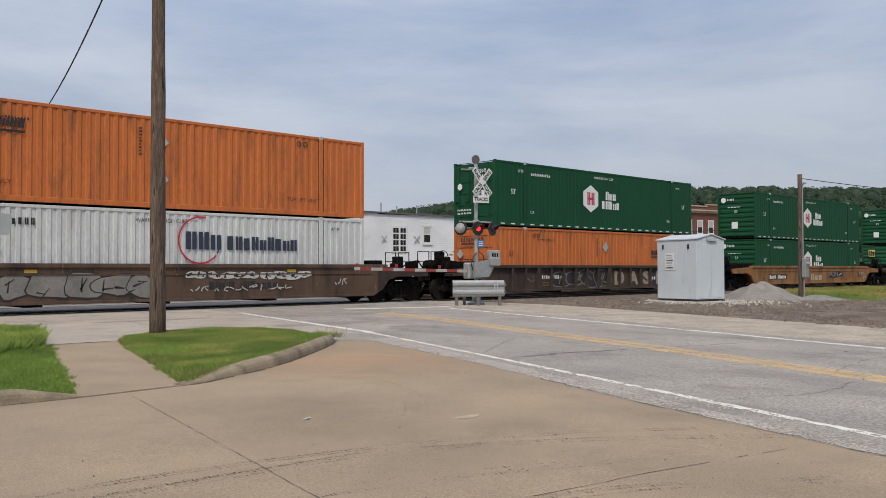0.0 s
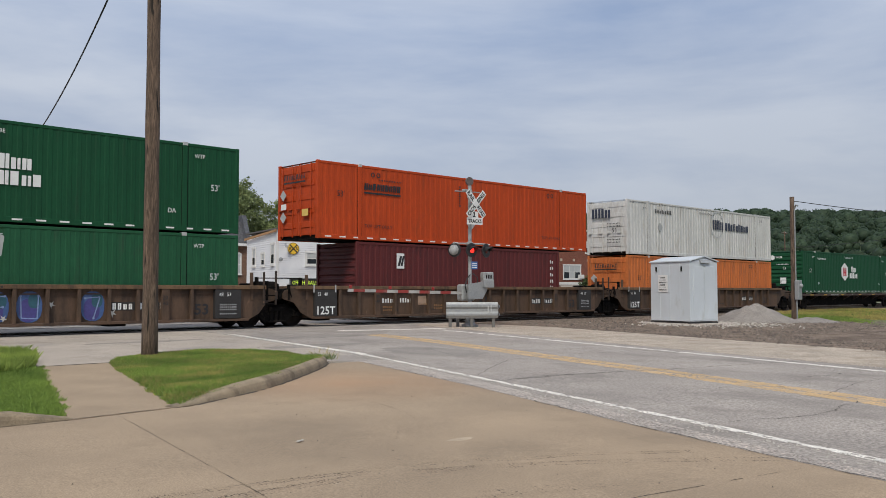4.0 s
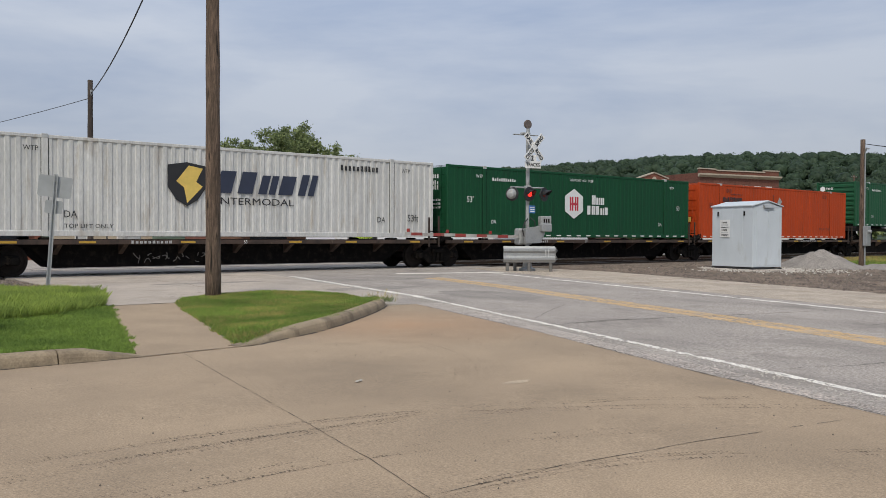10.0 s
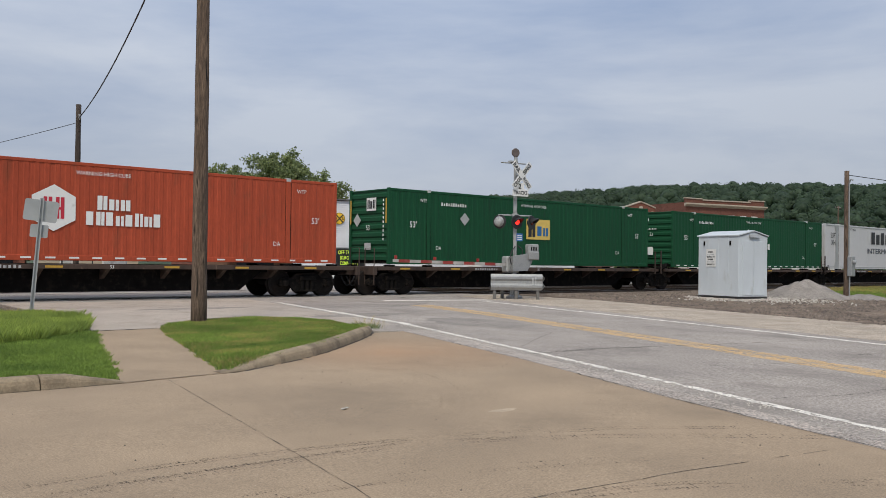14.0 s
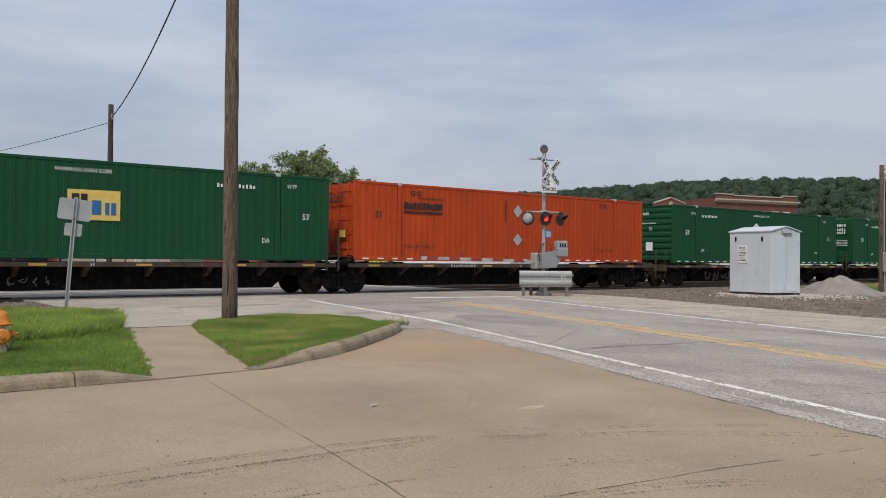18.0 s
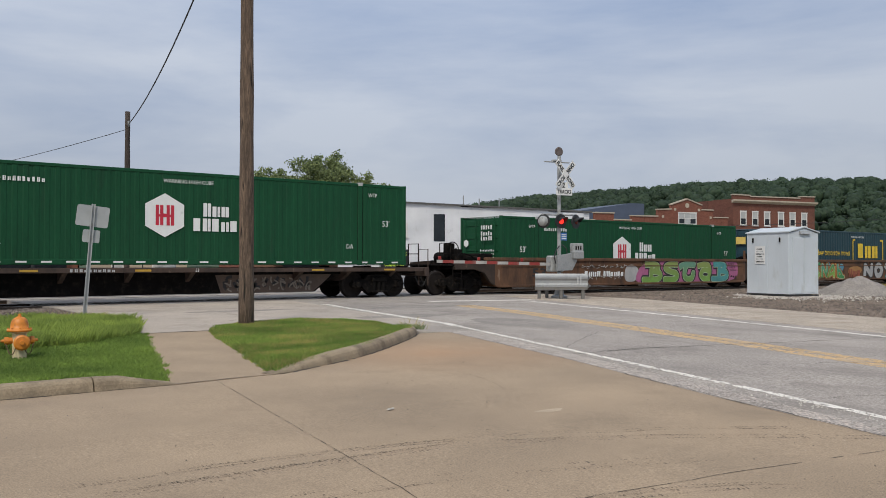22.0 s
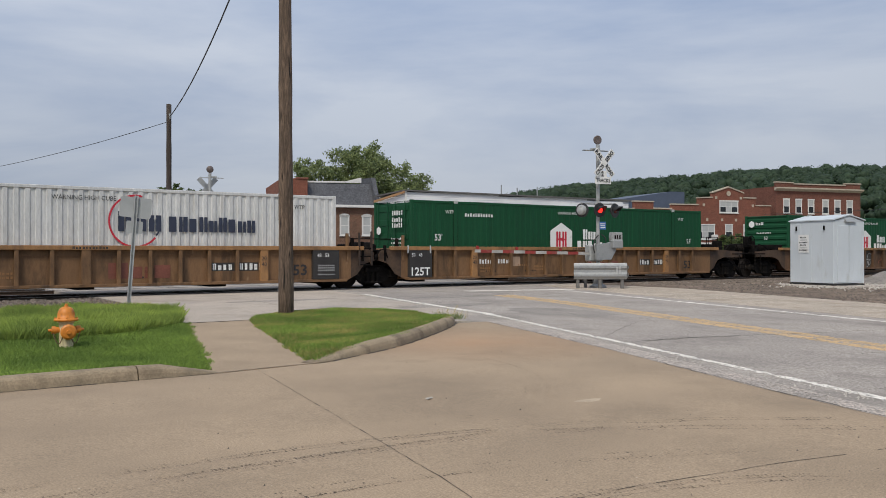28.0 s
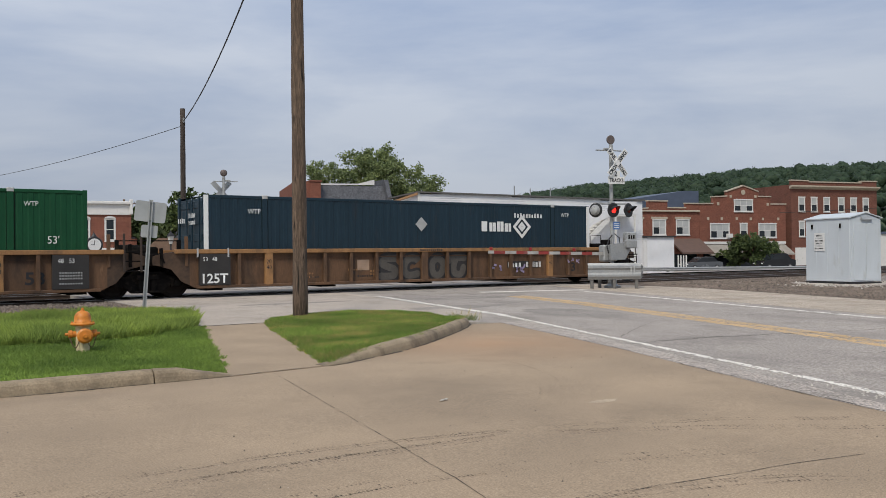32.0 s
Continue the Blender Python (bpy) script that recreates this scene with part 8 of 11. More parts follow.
def heap(cx, cy, rx, ry, h, label, seed=1):
    s, n, m = Shape(), 36, 10
    noise_off = Vector((seed * 7.1, 3.3, 1.7))
    for j in range(m + 1):
        f = j / m
        for i in range(n):
            a = 2 * math.pi * i / n
            wob = 1 + 0.16 * noise.noise(Vector((2 * math.cos(a), 2 * math.sin(a), 0)) + noise_off)
            z = h * (1 - f ** 1.15) * (1 + 0.25 * noise.noise(Vector((4 * f * math.cos(a), 4 * f * math.sin(a), 2)) + noise_off))
            s.v.append((cx + rx * f * wob * math.cos(a), cy + ry * f * wob * math.sin(a), lot(0, cy) - 0.05 + z))
    for j in range(m):
        for i in range(n):
            k = (i + 1) % n
            s.f.append((j * n + i, (j + 1) * n + i, (j + 1) * n + k, j * n + k))
    return solid("gravel_heap", s, GRAVEL_GREY, label, "gravel heap", smooth=True)


heap(36.6, 18.4, 2.0, 1.9, 0.82, "low heap of grey gravel beside the shed")
heap(38.3, 16.6, 1.6, 1.3, 0.28, "spread tail of the grey gravel heap", 2)

# loose stones over the gravel yard and the ballast shoulder
def scatter(name, label, spots, size, material_, seed):
    rnd, s = random.Random(seed), Shape()
    for x, y, z in spots:
        r = size * rnd.uniform(0.5, 1.5)
        pts = [(x + r * rnd.uniform(0.6, 1.1) * math.cos(a), y + r * rnd.uniform(0.6, 1.1) * math.sin(a)) for a in (0.3, 1.5, 2.8, 4.0, 5.2)]
        k = len(s.v)
        s.v += [(px, py, z - 0.01) for px, py in pts] + [(x, y, z + r * rnd.uniform(0.5, 0.9))]
        s.f += [(k + i, k + (i + 1) % 5, k + 5) for i in range(5)]
    return solid(name, s, material_, label, "stones", kind="stuff")


rnd = random.Random(8)
STONE = material("mixed_stones", (0.15, 0.122, 0.10), 0.95, var=0.45, scale=1.3, grain=0.5, grain_scale=9)
STONE_PALE = material("pale_stones", (0.45, 0.42, 0.37), 0.95, var=0.2, scale=1.3, grain=0.2, grain_scale=9)
spots = []
while len(spots) < 5200:
    x, y = rnd.uniform(18, 48), rnd.uniform(2, 25)
    edge = 21.6 + (y - 7.67) * 0.263
    if x > edge and y > 7 and not (x - edge > 3.5 and y < 12) and not (30.8 < x < 33.6 and 17.6 < y < 21) and not (x > 41 and y < 20):
        spots.append((x, y, lot(x, y) + 0.0))
scatter("loose_gravel", "dark loose stones over the dirt beside the track", spots, 0.045, STONE, 1)
spots = [(rnd.uniform(-2, 6.1), 0, 0) for _ in range(4200)]
spots = [(x, yy, lot(x, yy) - 0.005 if yy < 25.3 else -0.19 - (0.1 if yy < 25.9 else 0)) for x, yy in ((p[0], rnd.uniform(20.2, 26.9)) for p in spots)]
scatter("loose_gravel", "grey loose ballast stones along the track", spots, 0.05, STONE, 2)
spots = []
for _ in range(1500):
    y = rnd.uniform(0.5, 24)
    e = follow(NEAR_LINE, y) - abs(rnd.gauss(0, 0.22)) + 0.05
    spots.append((e, y, lot(e, y) + 0.004))
for _ in range(1500):
    y = rnd.uniform(0.5, 22)
    e = follow(FAR_LINE, y) + 0.3 + abs(rnd.gauss(0, 1.0))
    spots.append((e, y, lot(e, y) + 0.004))
scatter("road_grit", "pale grit along the edges of the asphalt", spots, 0.014, STONE_PALE, 3)
spots = [(rnd.uniform(-2, 9), rnd.uniform(2.5, 9.5), 0) for _ in range(150)]
scatter("road_grit", "small bits of grit on the concrete", [(x, y, lot(x, y) + 0.01) for x, y, _ in spots if x < follow(ROAD_EDGE, y) - 0.2], 0.009, STONE, 4)
litter = solid("litter", Shape().prism([(-0.04, 0), (-0.01, 0.008), (0.03, 0.003), (0.045, 0.01), (0.045, 0.014), (0.03, 0.008), (-0.01, 0.014), (-0.04, 0.006)], -0.015, 0.018, "y"), STONE_PALE, "scrap of pale paper on the concrete", "litter", m=pose(4.77, 6.96, lot(4.8, 7) + 0.012, 0, 0, 20))
patch = Shape()
patch.face([(6.02 + 0.17 * math.cos(a) * (1 + 0.25 * math.sin(3 * a)), 6.05 + 0.07 * math.sin(a), lot(0, 6.05) + 0.008) for a in [2 * math.pi * k / 14 for k in range(14)]])
solid("paint_spot", patch, material("worn_pale_concrete", (0.43, 0.34, 0.24), 0.9, var=0.15, scale=6, grain=0.3, grain_scale=60), "pale worn spot on the concrete", "stain", kind="structure")

# tyre marks on the concrete: thin rubber streaks and rows of small tread prints
def rubber(name, strength):
    """Thin rubber film, patchy, the concrete showing through."""
    m = bpy.data.materials.new(name)
    m.use_nodes = True
    nt, ln = m.node_tree.nodes, m.node_tree.links
    b = nt["Principled BSDF"]
    b.inputs["Base Color"].default_value, b.inputs["Roughness"].default_value = (0.10, 0.08, 0.062, 1), 0.9
    tc, n1, n2 = nt.new("ShaderNodeTexCoord"), nt.new("ShaderNodeTexNoise"), nt.new("ShaderNodeTexNoise")
    n1.inputs["Scale"].default_value, n2.inputs["Scale"].default_value = 55.0, 1.6
    n2.inputs["Detail"].default_value = 4.0
    mr1, mr2, mu = nt.new("ShaderNodeMapRange"), nt.new("ShaderNodeMapRange"), nt.new("ShaderNodeMath")
    for n_, mr, a, z in ((n1, mr1, 0.4, 0.65), (n2, mr2, 0.38, 0.66)):
        ln.new(tc.outputs["Object"], n_.inputs["Vector"])
        ln.new(n_.outputs["Fac"], mr.inputs["Value"])
        mr.inputs["From Min"].default_value, mr.inputs["From Max"].default_value = a, z
    mr2.inputs["To Max"].default_value = strength
    mu.operation = "MULTIPLY"
    ln.new(mr1.outputs["Result"], mu.inputs[0])
    ln.new(mr2.outputs["Result"], mu.inputs[1])
    ln.new(mu.outputs[0], b.inputs["Alpha"])
    return m


TYRE, SMEAR = rubber("tyre_prints", 1.0), rubber("tyre_smear", 0.2)


def tyre_track(pts, width, seed, keep=0.75):
    rnd, s, line = random.Random(seed), Shape(), []
    for (xa, ya), (xb, yb) in zip(pts, pts[1:]):
        n = int(math.hypot(xb - xa, yb - ya) / 0.03)
        line += [(xa + (xb - xa) * k / n, ya + (yb - ya) * k / n, math.atan2(yb - ya, xb - xa)) for k in range(n)]
    for x, y, a in line:
        if rnd.random() > keep:
            continue
        for off in (-width / 2, 0.0, width / 2):
            if off == 0.0 and rnd.random() < 0.7:
                continue
            w, l = rnd.uniform(0.008, 0.026), rnd.uniform(0.006, 0.011)
            px, py = x - math.sin(a) * off, y + math.cos(a) * off
            q = [(-l, -w), (l, -w), (l, w), (-l, w)]
            s.face([(px + u * math.cos(a) - v * math.sin(a), py + u * math.sin(a) + v * math.cos(a), lot(px, py) + 0.0085) for u, v in q])
    solid("tyre_marks", s, TYRE, "faint dark tread prints on the concrete", "tyre marks", kind="stuff")
    s = Shape()
    for j in range(9):
        off, w = rnd.uniform(-width * 0.8, width * 0.8), rnd.uniform(0.006, 0.022)
        i0 = int(rnd.uniform(0, 0.5) * len(line))
        run = line[i0: i0 + int(rnd.uniform(0.3, 0.7) * len(line))][::6]
        for (xa, ya, aa), (xb, yb, ab) in zip(run, run[1:]):
            s.face([(x - math.sin(a) * o, y + math.cos(a) * o, lot(x, y) + 0.0072 + 0.0001 * j) for x, y, a, o in ((xa, ya, aa, off - w), (xb, yb, ab, off - w), (xb, yb, ab, off + w), (xa, ya, aa, off + w))])
    return solid("tyre_marks", s, SMEAR, "faint rubber streaks on the concrete", "tyre marks", kind="stuff")


def arc(pts, n=6):
    """The same line, rounded."""
    out = []
    for i in range(len(pts) - 1):
        p0, p1, p2, p3 = pts[max(0, i - 1)], pts[i], pts[i + 1], pts[min(len(pts) - 1, i + 2)]
        for k in range(n):
            f = k / n
            out.append(tuple(0.5 * (2 * b + (c - a) * f + (2 * a - 5 * b + 4 * c - d) * f * f + (3 * b - a - 3 * c + d) * f ** 3) for a, b, c, d in zip(p0, p1, p2, p3)))
    return out + [pts[-1]]


spots = [(32.2 + rnd.gauss(0, 1.3), 17.9 + abs(rnd.gauss(0, 1.2)) * rnd.choice((-1, 1, 1)), 0) for _ in range(900)]
scatter("loose_gravel", "pale crushed stone heaped round the shed", [(x, y, lot(x, y) + 0.005) for x, y, _ in spots], 0.05, STONE_PALE, 6)
tyre_track(arc([(-2.0, 5.2), (1.5, 5.5), (4.18, 5.41), (4.88, 5.17), (5.61, 4.81), (6.26, 4.41), (6.86, 3.96), (7.43, 3.48)]), 0.13, 1, 0.85)
tyre_track(arc([(-1.0, 5.75), (2.5, 5.85), (5.0, 5.4), (5.8, 4.98), (6.23, 4.83), (7.26, 4.13)]), 0.09, 2, 0.6)
tyre_track(arc([(-2.0, 4.5), (2.2, 4.75), (3.82, 4.59), (4.53, 4.36), (5.11, 4.13), (5.6, 3.92)]), 0.16, 3, 0.5)
tyre_track(arc([(1.0, 3.6), (3.4, 3.75), (4.79, 3.45), (5.57, 2.97), (6.2, 2.55)]), 0.14, 4)
tyre_track(arc([(4.4, 5.6), (5.6, 6.6), (6.5, 7.8), (6.9, 9.2)]), 0.5, 5, 0.1)

# ---- level crossing signals ----
def flasher(parent, at, turn, lit, name="flashing_light"):
    """Round lamp head with a dark backing disc and a hood."""
    f = part(name, Shape().lathe([(0.05, 0.16), (0.12, 0.14), (0.15, 0.05), (0.255, 0.03), (0.26, 0.0), (0.255, -0.012)], 24, axis="y"), BLACK, parent, "black round signal lamp with hood")
    f.matrix_basis = pose(*at, 0, 0, turn)
    part("lens", Shape().lathe([(0.105, -0.012), (0.10, -0.03), (0.06, -0.045), (0.01, -0.05)], 18, axis="y"), LAMP_RED if lit else LAMP_OFF, f, "lit red lens" if lit else "unlit dark red lens")
    s, n = Shape(), 14
    for k in range(n):
        a, b = math.radians(-10 + 200 * k / n), math.radians(-10 + 200 * (k + 1) / n)
        for r, flip in ((0.145, 1), (0.135, -1)):
            q = [(r * math.cos(a), -0.01, r * math.sin(a)), (r * math.cos(b), -0.01, r * math.sin(b)), (r * math.cos(b), -0.12 - 0.2 * math.sin(max(0, b)), r * math.sin(b)), (r * math.cos(a), -0.12 - 0.2 * math.sin(max(0, a)), r * math.sin(a))]
            s.face(q[::flip])
    part("hood", s, BLACK, f)
    return f


def crossbuck(parent, z, y, turn=0, back=False):
    cb = []
    for ang, text in ((45, "CROSSING"), (-45, "RAILROAD")):
        b = part("crossbuck_blade", Shape().box(-0.61, 0.61, -0.006, 0.006, -0.115, 0.115, 0.003), SIGN_BACK if back else SIGN_WHITE, parent, "white crossbuck blade with black letters")
        b.matrix_basis = pose(0.10, y - (0.014 if ang > 0 else 0), z, 0, 0, 9) @ pose(0, 0, 0, 0, -ang * 1.06, 0)
        if not back:
            halves = (("CROS", -0.57, 0.47), ("SING", 0.09, 0.46)) if ang > 0 else (("RAIL", -0.57, 0.42), ("ROAD", 0.12, 0.46))
            for word, x0, w in halves:
                t = part("lettering", words(word, 0.155, MARK_BLACK, w, 0.035), None, b)
                t.matrix_basis = pose(x0, -0.011, -0.078)
        cb.append(b)
    return cb


BELL_GREY = material("dull_bell_bronze", (0.15, 0.12, 0.11), 0.55, 0.4, var=0.3, scale=6)


def signal(m, label, gate=True, lit=(False, True, False), back=False):
    sg = thing("crossing_signal", m, label, "crossing signal")
    part("base", Shape().lathe([(0.30, 0.0), (0.30, 0.08), (0.18, 0.14), (0.12, 0.5), (0.085, 0.55)], 14), GALV, sg, "flared cast base")
    part("mast", Shape().rod((0, 0, 0.1), (0, 0, 5.15), 0.068, 14), SILVER, sg, "silver painted steel mast")
    part("bell", Shape().lathe([(0.05, 5.13), (0.06, 5.17)], 10), SILVER, sg)
    bell = part("bell_gong", Shape().lathe([(0.02, 0.11), (0.10, 0.10), (0.155, 0.05), (0.165, 0.0), (0.15, -0.02)], 18, axis="y"), BELL_GREY, sg, "grey round crossing bell")
    bell.location = (0, 0.0, 5.33)
    part("bracket", Shape().box(-0.62, 0.42, -0.05, 0.05, 4.92, 4.955, 0.008).box(-0.3, 0.05, -0.1, 0.06, 4.955, 5.02, 0.01), SILVER, sg, "flat steel bracket near the mast top")
    crossbuck(sg, 4.48, -0.27, back=back)
    part("sign_bracket", Shape().box(-0.03, 0.03, -0.26, 0.0, 4.45, 4.51).box(-0.03, 0.03, -0.26, 0.0, 3.82, 3.88), SILVER, sg)
    tr = part("track_plate", Shape().box(-0.15, 0.21, -0.256, -0.248, 3.94, 4.2, 0.003), SIGN_BACK if back else SIGN_WHITE, sg, "white plate with the number of tracks")
    tw = part("track_plate", Shape().box(-0.29, 0.39, -0.266, -0.258, 3.72, 3.98, 0.003), SIGN_BACK if back else SIGN_WHITE, sg, "white plate lettered in black")
    if not back:
        part("lettering", words("2", 0.19, MARK_BLACK, fat=0.03), None, tr).matrix_basis = pose(-0.03, -0.262, 3.99)
        part("lettering", words("TRACKS", 0.14, MARK_BLACK, 0.58, 0.025), None, tw).matrix_basis = pose(-0.24, -0.272, 3.78)
    part("lamp_arm", Shape().rod((-0.72, 0, 3.03), (0.72, 0, 3.03), 0.03, 8).box(-0.1, 0.1, -0.09, 0.09, 2.96, 3.1, 0.02), SILVER, sg, "level lamp arm")
    flasher(sg, (-0.02, -0.16, 2.79), 8, lit[1])
    flasher(sg, (0.62, -0.16, 2.79), 24, lit[2])
    side_lamp = flasher(sg, (-0.64, 0.02, 2.79), 120 if not back else 10, lit[0])
    part("lamp_back", Shape().lathe([(0.06, 0.20), (0.14, 0.17), (0.19, 0.06), (0.19, 0.04)], 20, axis="y"), SILVER, side_lamp, "dull silver lamp housing")
    part("number_plate", Shape().box(0.02, 0.28, -0.086, -0.078, 2.1, 2.38, 0.003), SIGN_BLUE, sg, "small blue plate")
    for k in range(3):
        part("plate_text", Shape().box(0.05, 0.25, -0.09, -0.086, 2.15 + 0.07 * k, 2.18 + 0.07 * k), SIGN_WHITE, sg)
    if gate:
        mech = part("gate_mechanism", Shape().box(-0.28, 0.30, 0.09, 0.48, 0.95, 1.55, 0.05), SILVER, sg, "silver gate mechanism housing")
        part("housing_cover", Shape().prism([(-0.2, 1.0), (0.42, 1.02), (0.62, 1.35), (0.66, 1.72), (0.30, 1.62), (-0.2, 1.55)], -0.22, -0.10, "y"), GALV, mech, "angled galvanised counterweight arm")
        part("counterweight", Shape().box(0.42, 0.86, -0.34, -0.12, 1.42, 1.72, 0.03), GALV, mech, "stacked steel counterweights")
        part("junction_box", Shape().box(0.52, 0.98, -0.12, 0.12, 1.66, 2.0, 0.03), SILVER, sg, "silver junction box")
        for k in range(3):
            part("plate_text", Shape().box(0.62 + 0.1 * k, 0.68 + 0.1 * k, -0.125, -0.12, 1.76, 1.9), DARK_STEEL, sg)
        part("cable", Shape().tube([(-0.05, -0.1, 1.9), (-0.22, -0.16, 1.75), (-0.3, -0.15, 1.5), (-0.22, -0.1, 1.3), (-0.1, -0.1, 1.1)], 0.022, 6).tube([(0.05, -0.1, 1.95), (0.2, -0.18, 1.8), (0.24, -0.16, 1.55), (0.15, -0.1, 1.35)], 0.018, 6), BLACK, sg, "looped black control cable")
    return sg


signal(pose(22.67, 22.31, lot(0, 22.3), 0, 0, -13), "silver railroad crossing signal with crossbuck, bell and red flashers")
far_signal = signal(pose(14.5, 39.1, -0.22, 0, 0, 163), "silver crossing signal seen from behind, beyond the tracks", gate=False, lit=(False, False, False), back=True)
flasher(far_signal, (0.42, 0.18, 2.72), 178, True)
flasher(far_signal, (-0.40, 0.18, 2.72), 170, False)
part("junction_box", Shape().box(-1.1, -0.6, -0.1, 0.12, 2.0, 2.9, 0.03), SILVER, far_signal, "grey steel control box")
part("gate_mechanism", Shape().box(-0.3, 0.45, -0.3, 0.3, 0.9, 1.5, 0.06), SILVER, far_signal)

# lowered gate arm, striped red and white, reaching over the lane
arm = thing("gate_arm", pose(22.5, 22.42, 1.19, 0, 0, 160.6), "lowered red and white striped crossing gate arm with lamps", "gate arm")
ARM_WHITE = material("dirty_white_arm_paint", (0.36, 0.35, 0.33), 0.6, var=0.15, scale=4, dirt=(0.25, 0.22, 0.2), dirt_amount=0.35, dirt_scale=5)
x0, k = 0.15, 0
while x0 < 4.4:
    x1 = min(x0 + 0.41, 4.45)
    part("stripe", Shape().box(x0, x1, -0.025, 0.025, -0.04 + 0.022 * x0, 0.065 + 0.022 * x0), SIGN_RED if k % 2 else ARM_WHITE, arm)
    x0, k = x1, k + 1
for x in (1.25, 2.9, 4.35):
    lamp = part("arm_lamp", Shape().box(x - 0.05, x + 0.05, -0.04, 0.04, 0.07 + 0.022 * x, 0.19 + 0.022 * x, 0.015), material("red_lamp_glass", (0.26, 0.025, 0.02), 0.3), arm, "small red gate lamp")

# short steel guard before the signal
guard = thing("guard_beam", pose(22.32, 21.86, lot(0, 21.7) - 0.07, 0, 0, -38), "galvanised corrugated guard beam on four posts", "guard rail")


def w_beam(length, z0, z1, y=0.0):
    """Two-ridged corrugated steel beam along x."""
    h = z1 - z0
    prof = [(0, 0), (0.03, 0.10), (0.075, 0.18), (0.075, 0.30), (0.02, 0.42), (0.02, 0.58), (0.075, 0.70), (0.075, 0.82), (0.03, 0.90), (0, 1.0)]
    s = Shape()
    pts = [(y - u, z0 + h * w) for u, w in prof] + [(y - u + 0.012, z0 + h * w) for u, w in prof[::-1]]
    s.prism(pts, -length / 2, length / 2, "x")
    return s


POST_STEEL = material("dull_post_steel", (0.17, 0.165, 0.155), 0.7, 0.2, var=0.25, scale=6, dirt=(0.09, 0.08, 0.065), dirt_amount=0.4, dirt_scale=6)
part("beam", w_beam(1.86, 0.40, 0.98), GALV, guard)
for x in (-0.78, -0.45, 0.0, 0.78):
    part("post", Shape().box(x - 0.055, x + 0.055, 0.02 if x != -0.45 else 0.5, 0.12 if x != -0.45 else 0.6, -0.05, 0.95, 0.01), POST_STEEL, guard)
part("return_beam", w_beam(0.9, 0.42, 0.96).moved(pose(0.93, 0.45, 0, 0, 0, 90)), GALV, guard)
part("graffiti_mark", Shape().box(0.55, 0.60, -0.09, -0.08, 0.6, 0.85).box(0.66, 0.70, -0.09, -0.08, 0.58, 0.88), MARK_GREY, guard)

# guard rail beyond the tracks
far_rail = thing("guard_rail", pose(54.2, 40.95, -0.80, 0, 0, -33), "long galvanised guard rail beyond the tracks", "guard rail")
part("beam", w_beam(22, 0.62, 0.90), GALV, far_rail)
for k in range(12):
    part("post", cached("rail_post", lambda: Shape().box(-0.07, 0.07, 0.03, 0.16, -0.1, 0.8, 0.01).mesh("post", GALV)), GALV, far_rail).location.x = -10.6 + 1.9 * k

# ---- the town beyond the tracks ----
def brick_material(name, base, mortar, scale=1.0):
    m = material(name, base, 0.9, var=0.15, scale=0.8, grain=0.15, grain_scale=8, dirt=tuple(c * 0.5 for c in base), dirt_amount=0.25, dirt_scale=0.7, bump=0.2)
    nt, ln = m.node_tree.nodes, m.node_tree.links
    b = nt["Principled BSDF"]
    old = b.inputs["Base Color"].links[0].from_socket
    tc = nt.new("ShaderNodeTexCoord")
    sep = nt.new("ShaderNodeSeparateXYZ")
    ln.new(tc.outputs["Object"], sep.inputs[0])
    add = nt.new("ShaderNodeMath")
    ln.new(sep.outputs["X"], add.inputs[0])
    ln.new(sep.outputs["Y"], add.inputs[1])
    comb = nt.new("ShaderNodeCombineXYZ")
    ln.new(add.outputs[0], comb.inputs["X"])
    ln.new(sep.outputs["Z"], comb.inputs["Y"])
    br = nt.new("ShaderNodeTexBrick")
    br.inputs["Scale"].default_value = 1.0
    br.inputs["Brick Width"].default_value, br.inputs["Row Height"].default_value, br.inputs["Mortar Size"].default_value = 0.215, 0.075, 0.008
    br.inputs["Color1"].default_value, br.inputs["Color2"].default_value = (1, 1, 1, 1), (0.72, 0.72, 0.72, 1)
    br.inputs["Mortar"].default_value = (*[min(1.6, c / max(0.02, d)) for c, d in zip(mortar, base)], 1)
    ln.new(comb.outputs[0], br.inputs["Vector"])
    mx = nt.new("ShaderNodeMixRGB")
    mx.blend_type = "MULTIPLY"
    mx.inputs["Fac"].default_value = 1
    ln.new(old, mx.inputs["Color1"])
    ln.new(br.outputs["Color"], mx.inputs["Color2"])
    ln.new(mx.outputs["Color"], b.inputs["Base Color"])
    return m


BRICK = brick_material("red_brick", (0.20, 0.068, 0.043), (0.25, 0.19, 0.15))
BRICK_DARK = brick_material("dark_red_brick", (0.165, 0.06, 0.04), (0.2, 0.16, 0.13))
BRICK_BROWN = brick_material("brown_brick", (0.17, 0.085, 0.055), (0.2, 0.17, 0.14))
TRIM = material("white_trim", (0.66, 0.65, 0.62), 0.7, var=0.06, scale=2, dirt=(0.42, 0.4, 0.36), dirt_amount=0.2, dirt_scale=2)
STONE_TRIM = material("pale_stone_trim", (0.42, 0.36, 0.28), 0.85, var=0.12, scale=3, grain=0.1)
SIDING = material("white_clapboard", (0.70, 0.705, 0.715), 0.65, var=0.04, scale=1.2, dirt=(0.5, 0.5, 0.49), dirt_amount=0.12, dirt_scale=1.5)
SLATE_ROOF = material("grey_shingle_roof", (0.085, 0.088, 0.098), 0.85, var=0.25, scale=1.2, grain=0.35, grain_scale=7, bump=0.4, bump_scale=9)
BLUE_ROOF = material("blue_grey_metal_roof", (0.10, 0.125, 0.175), 0.55, 0.2, var=0.1, scale=1)
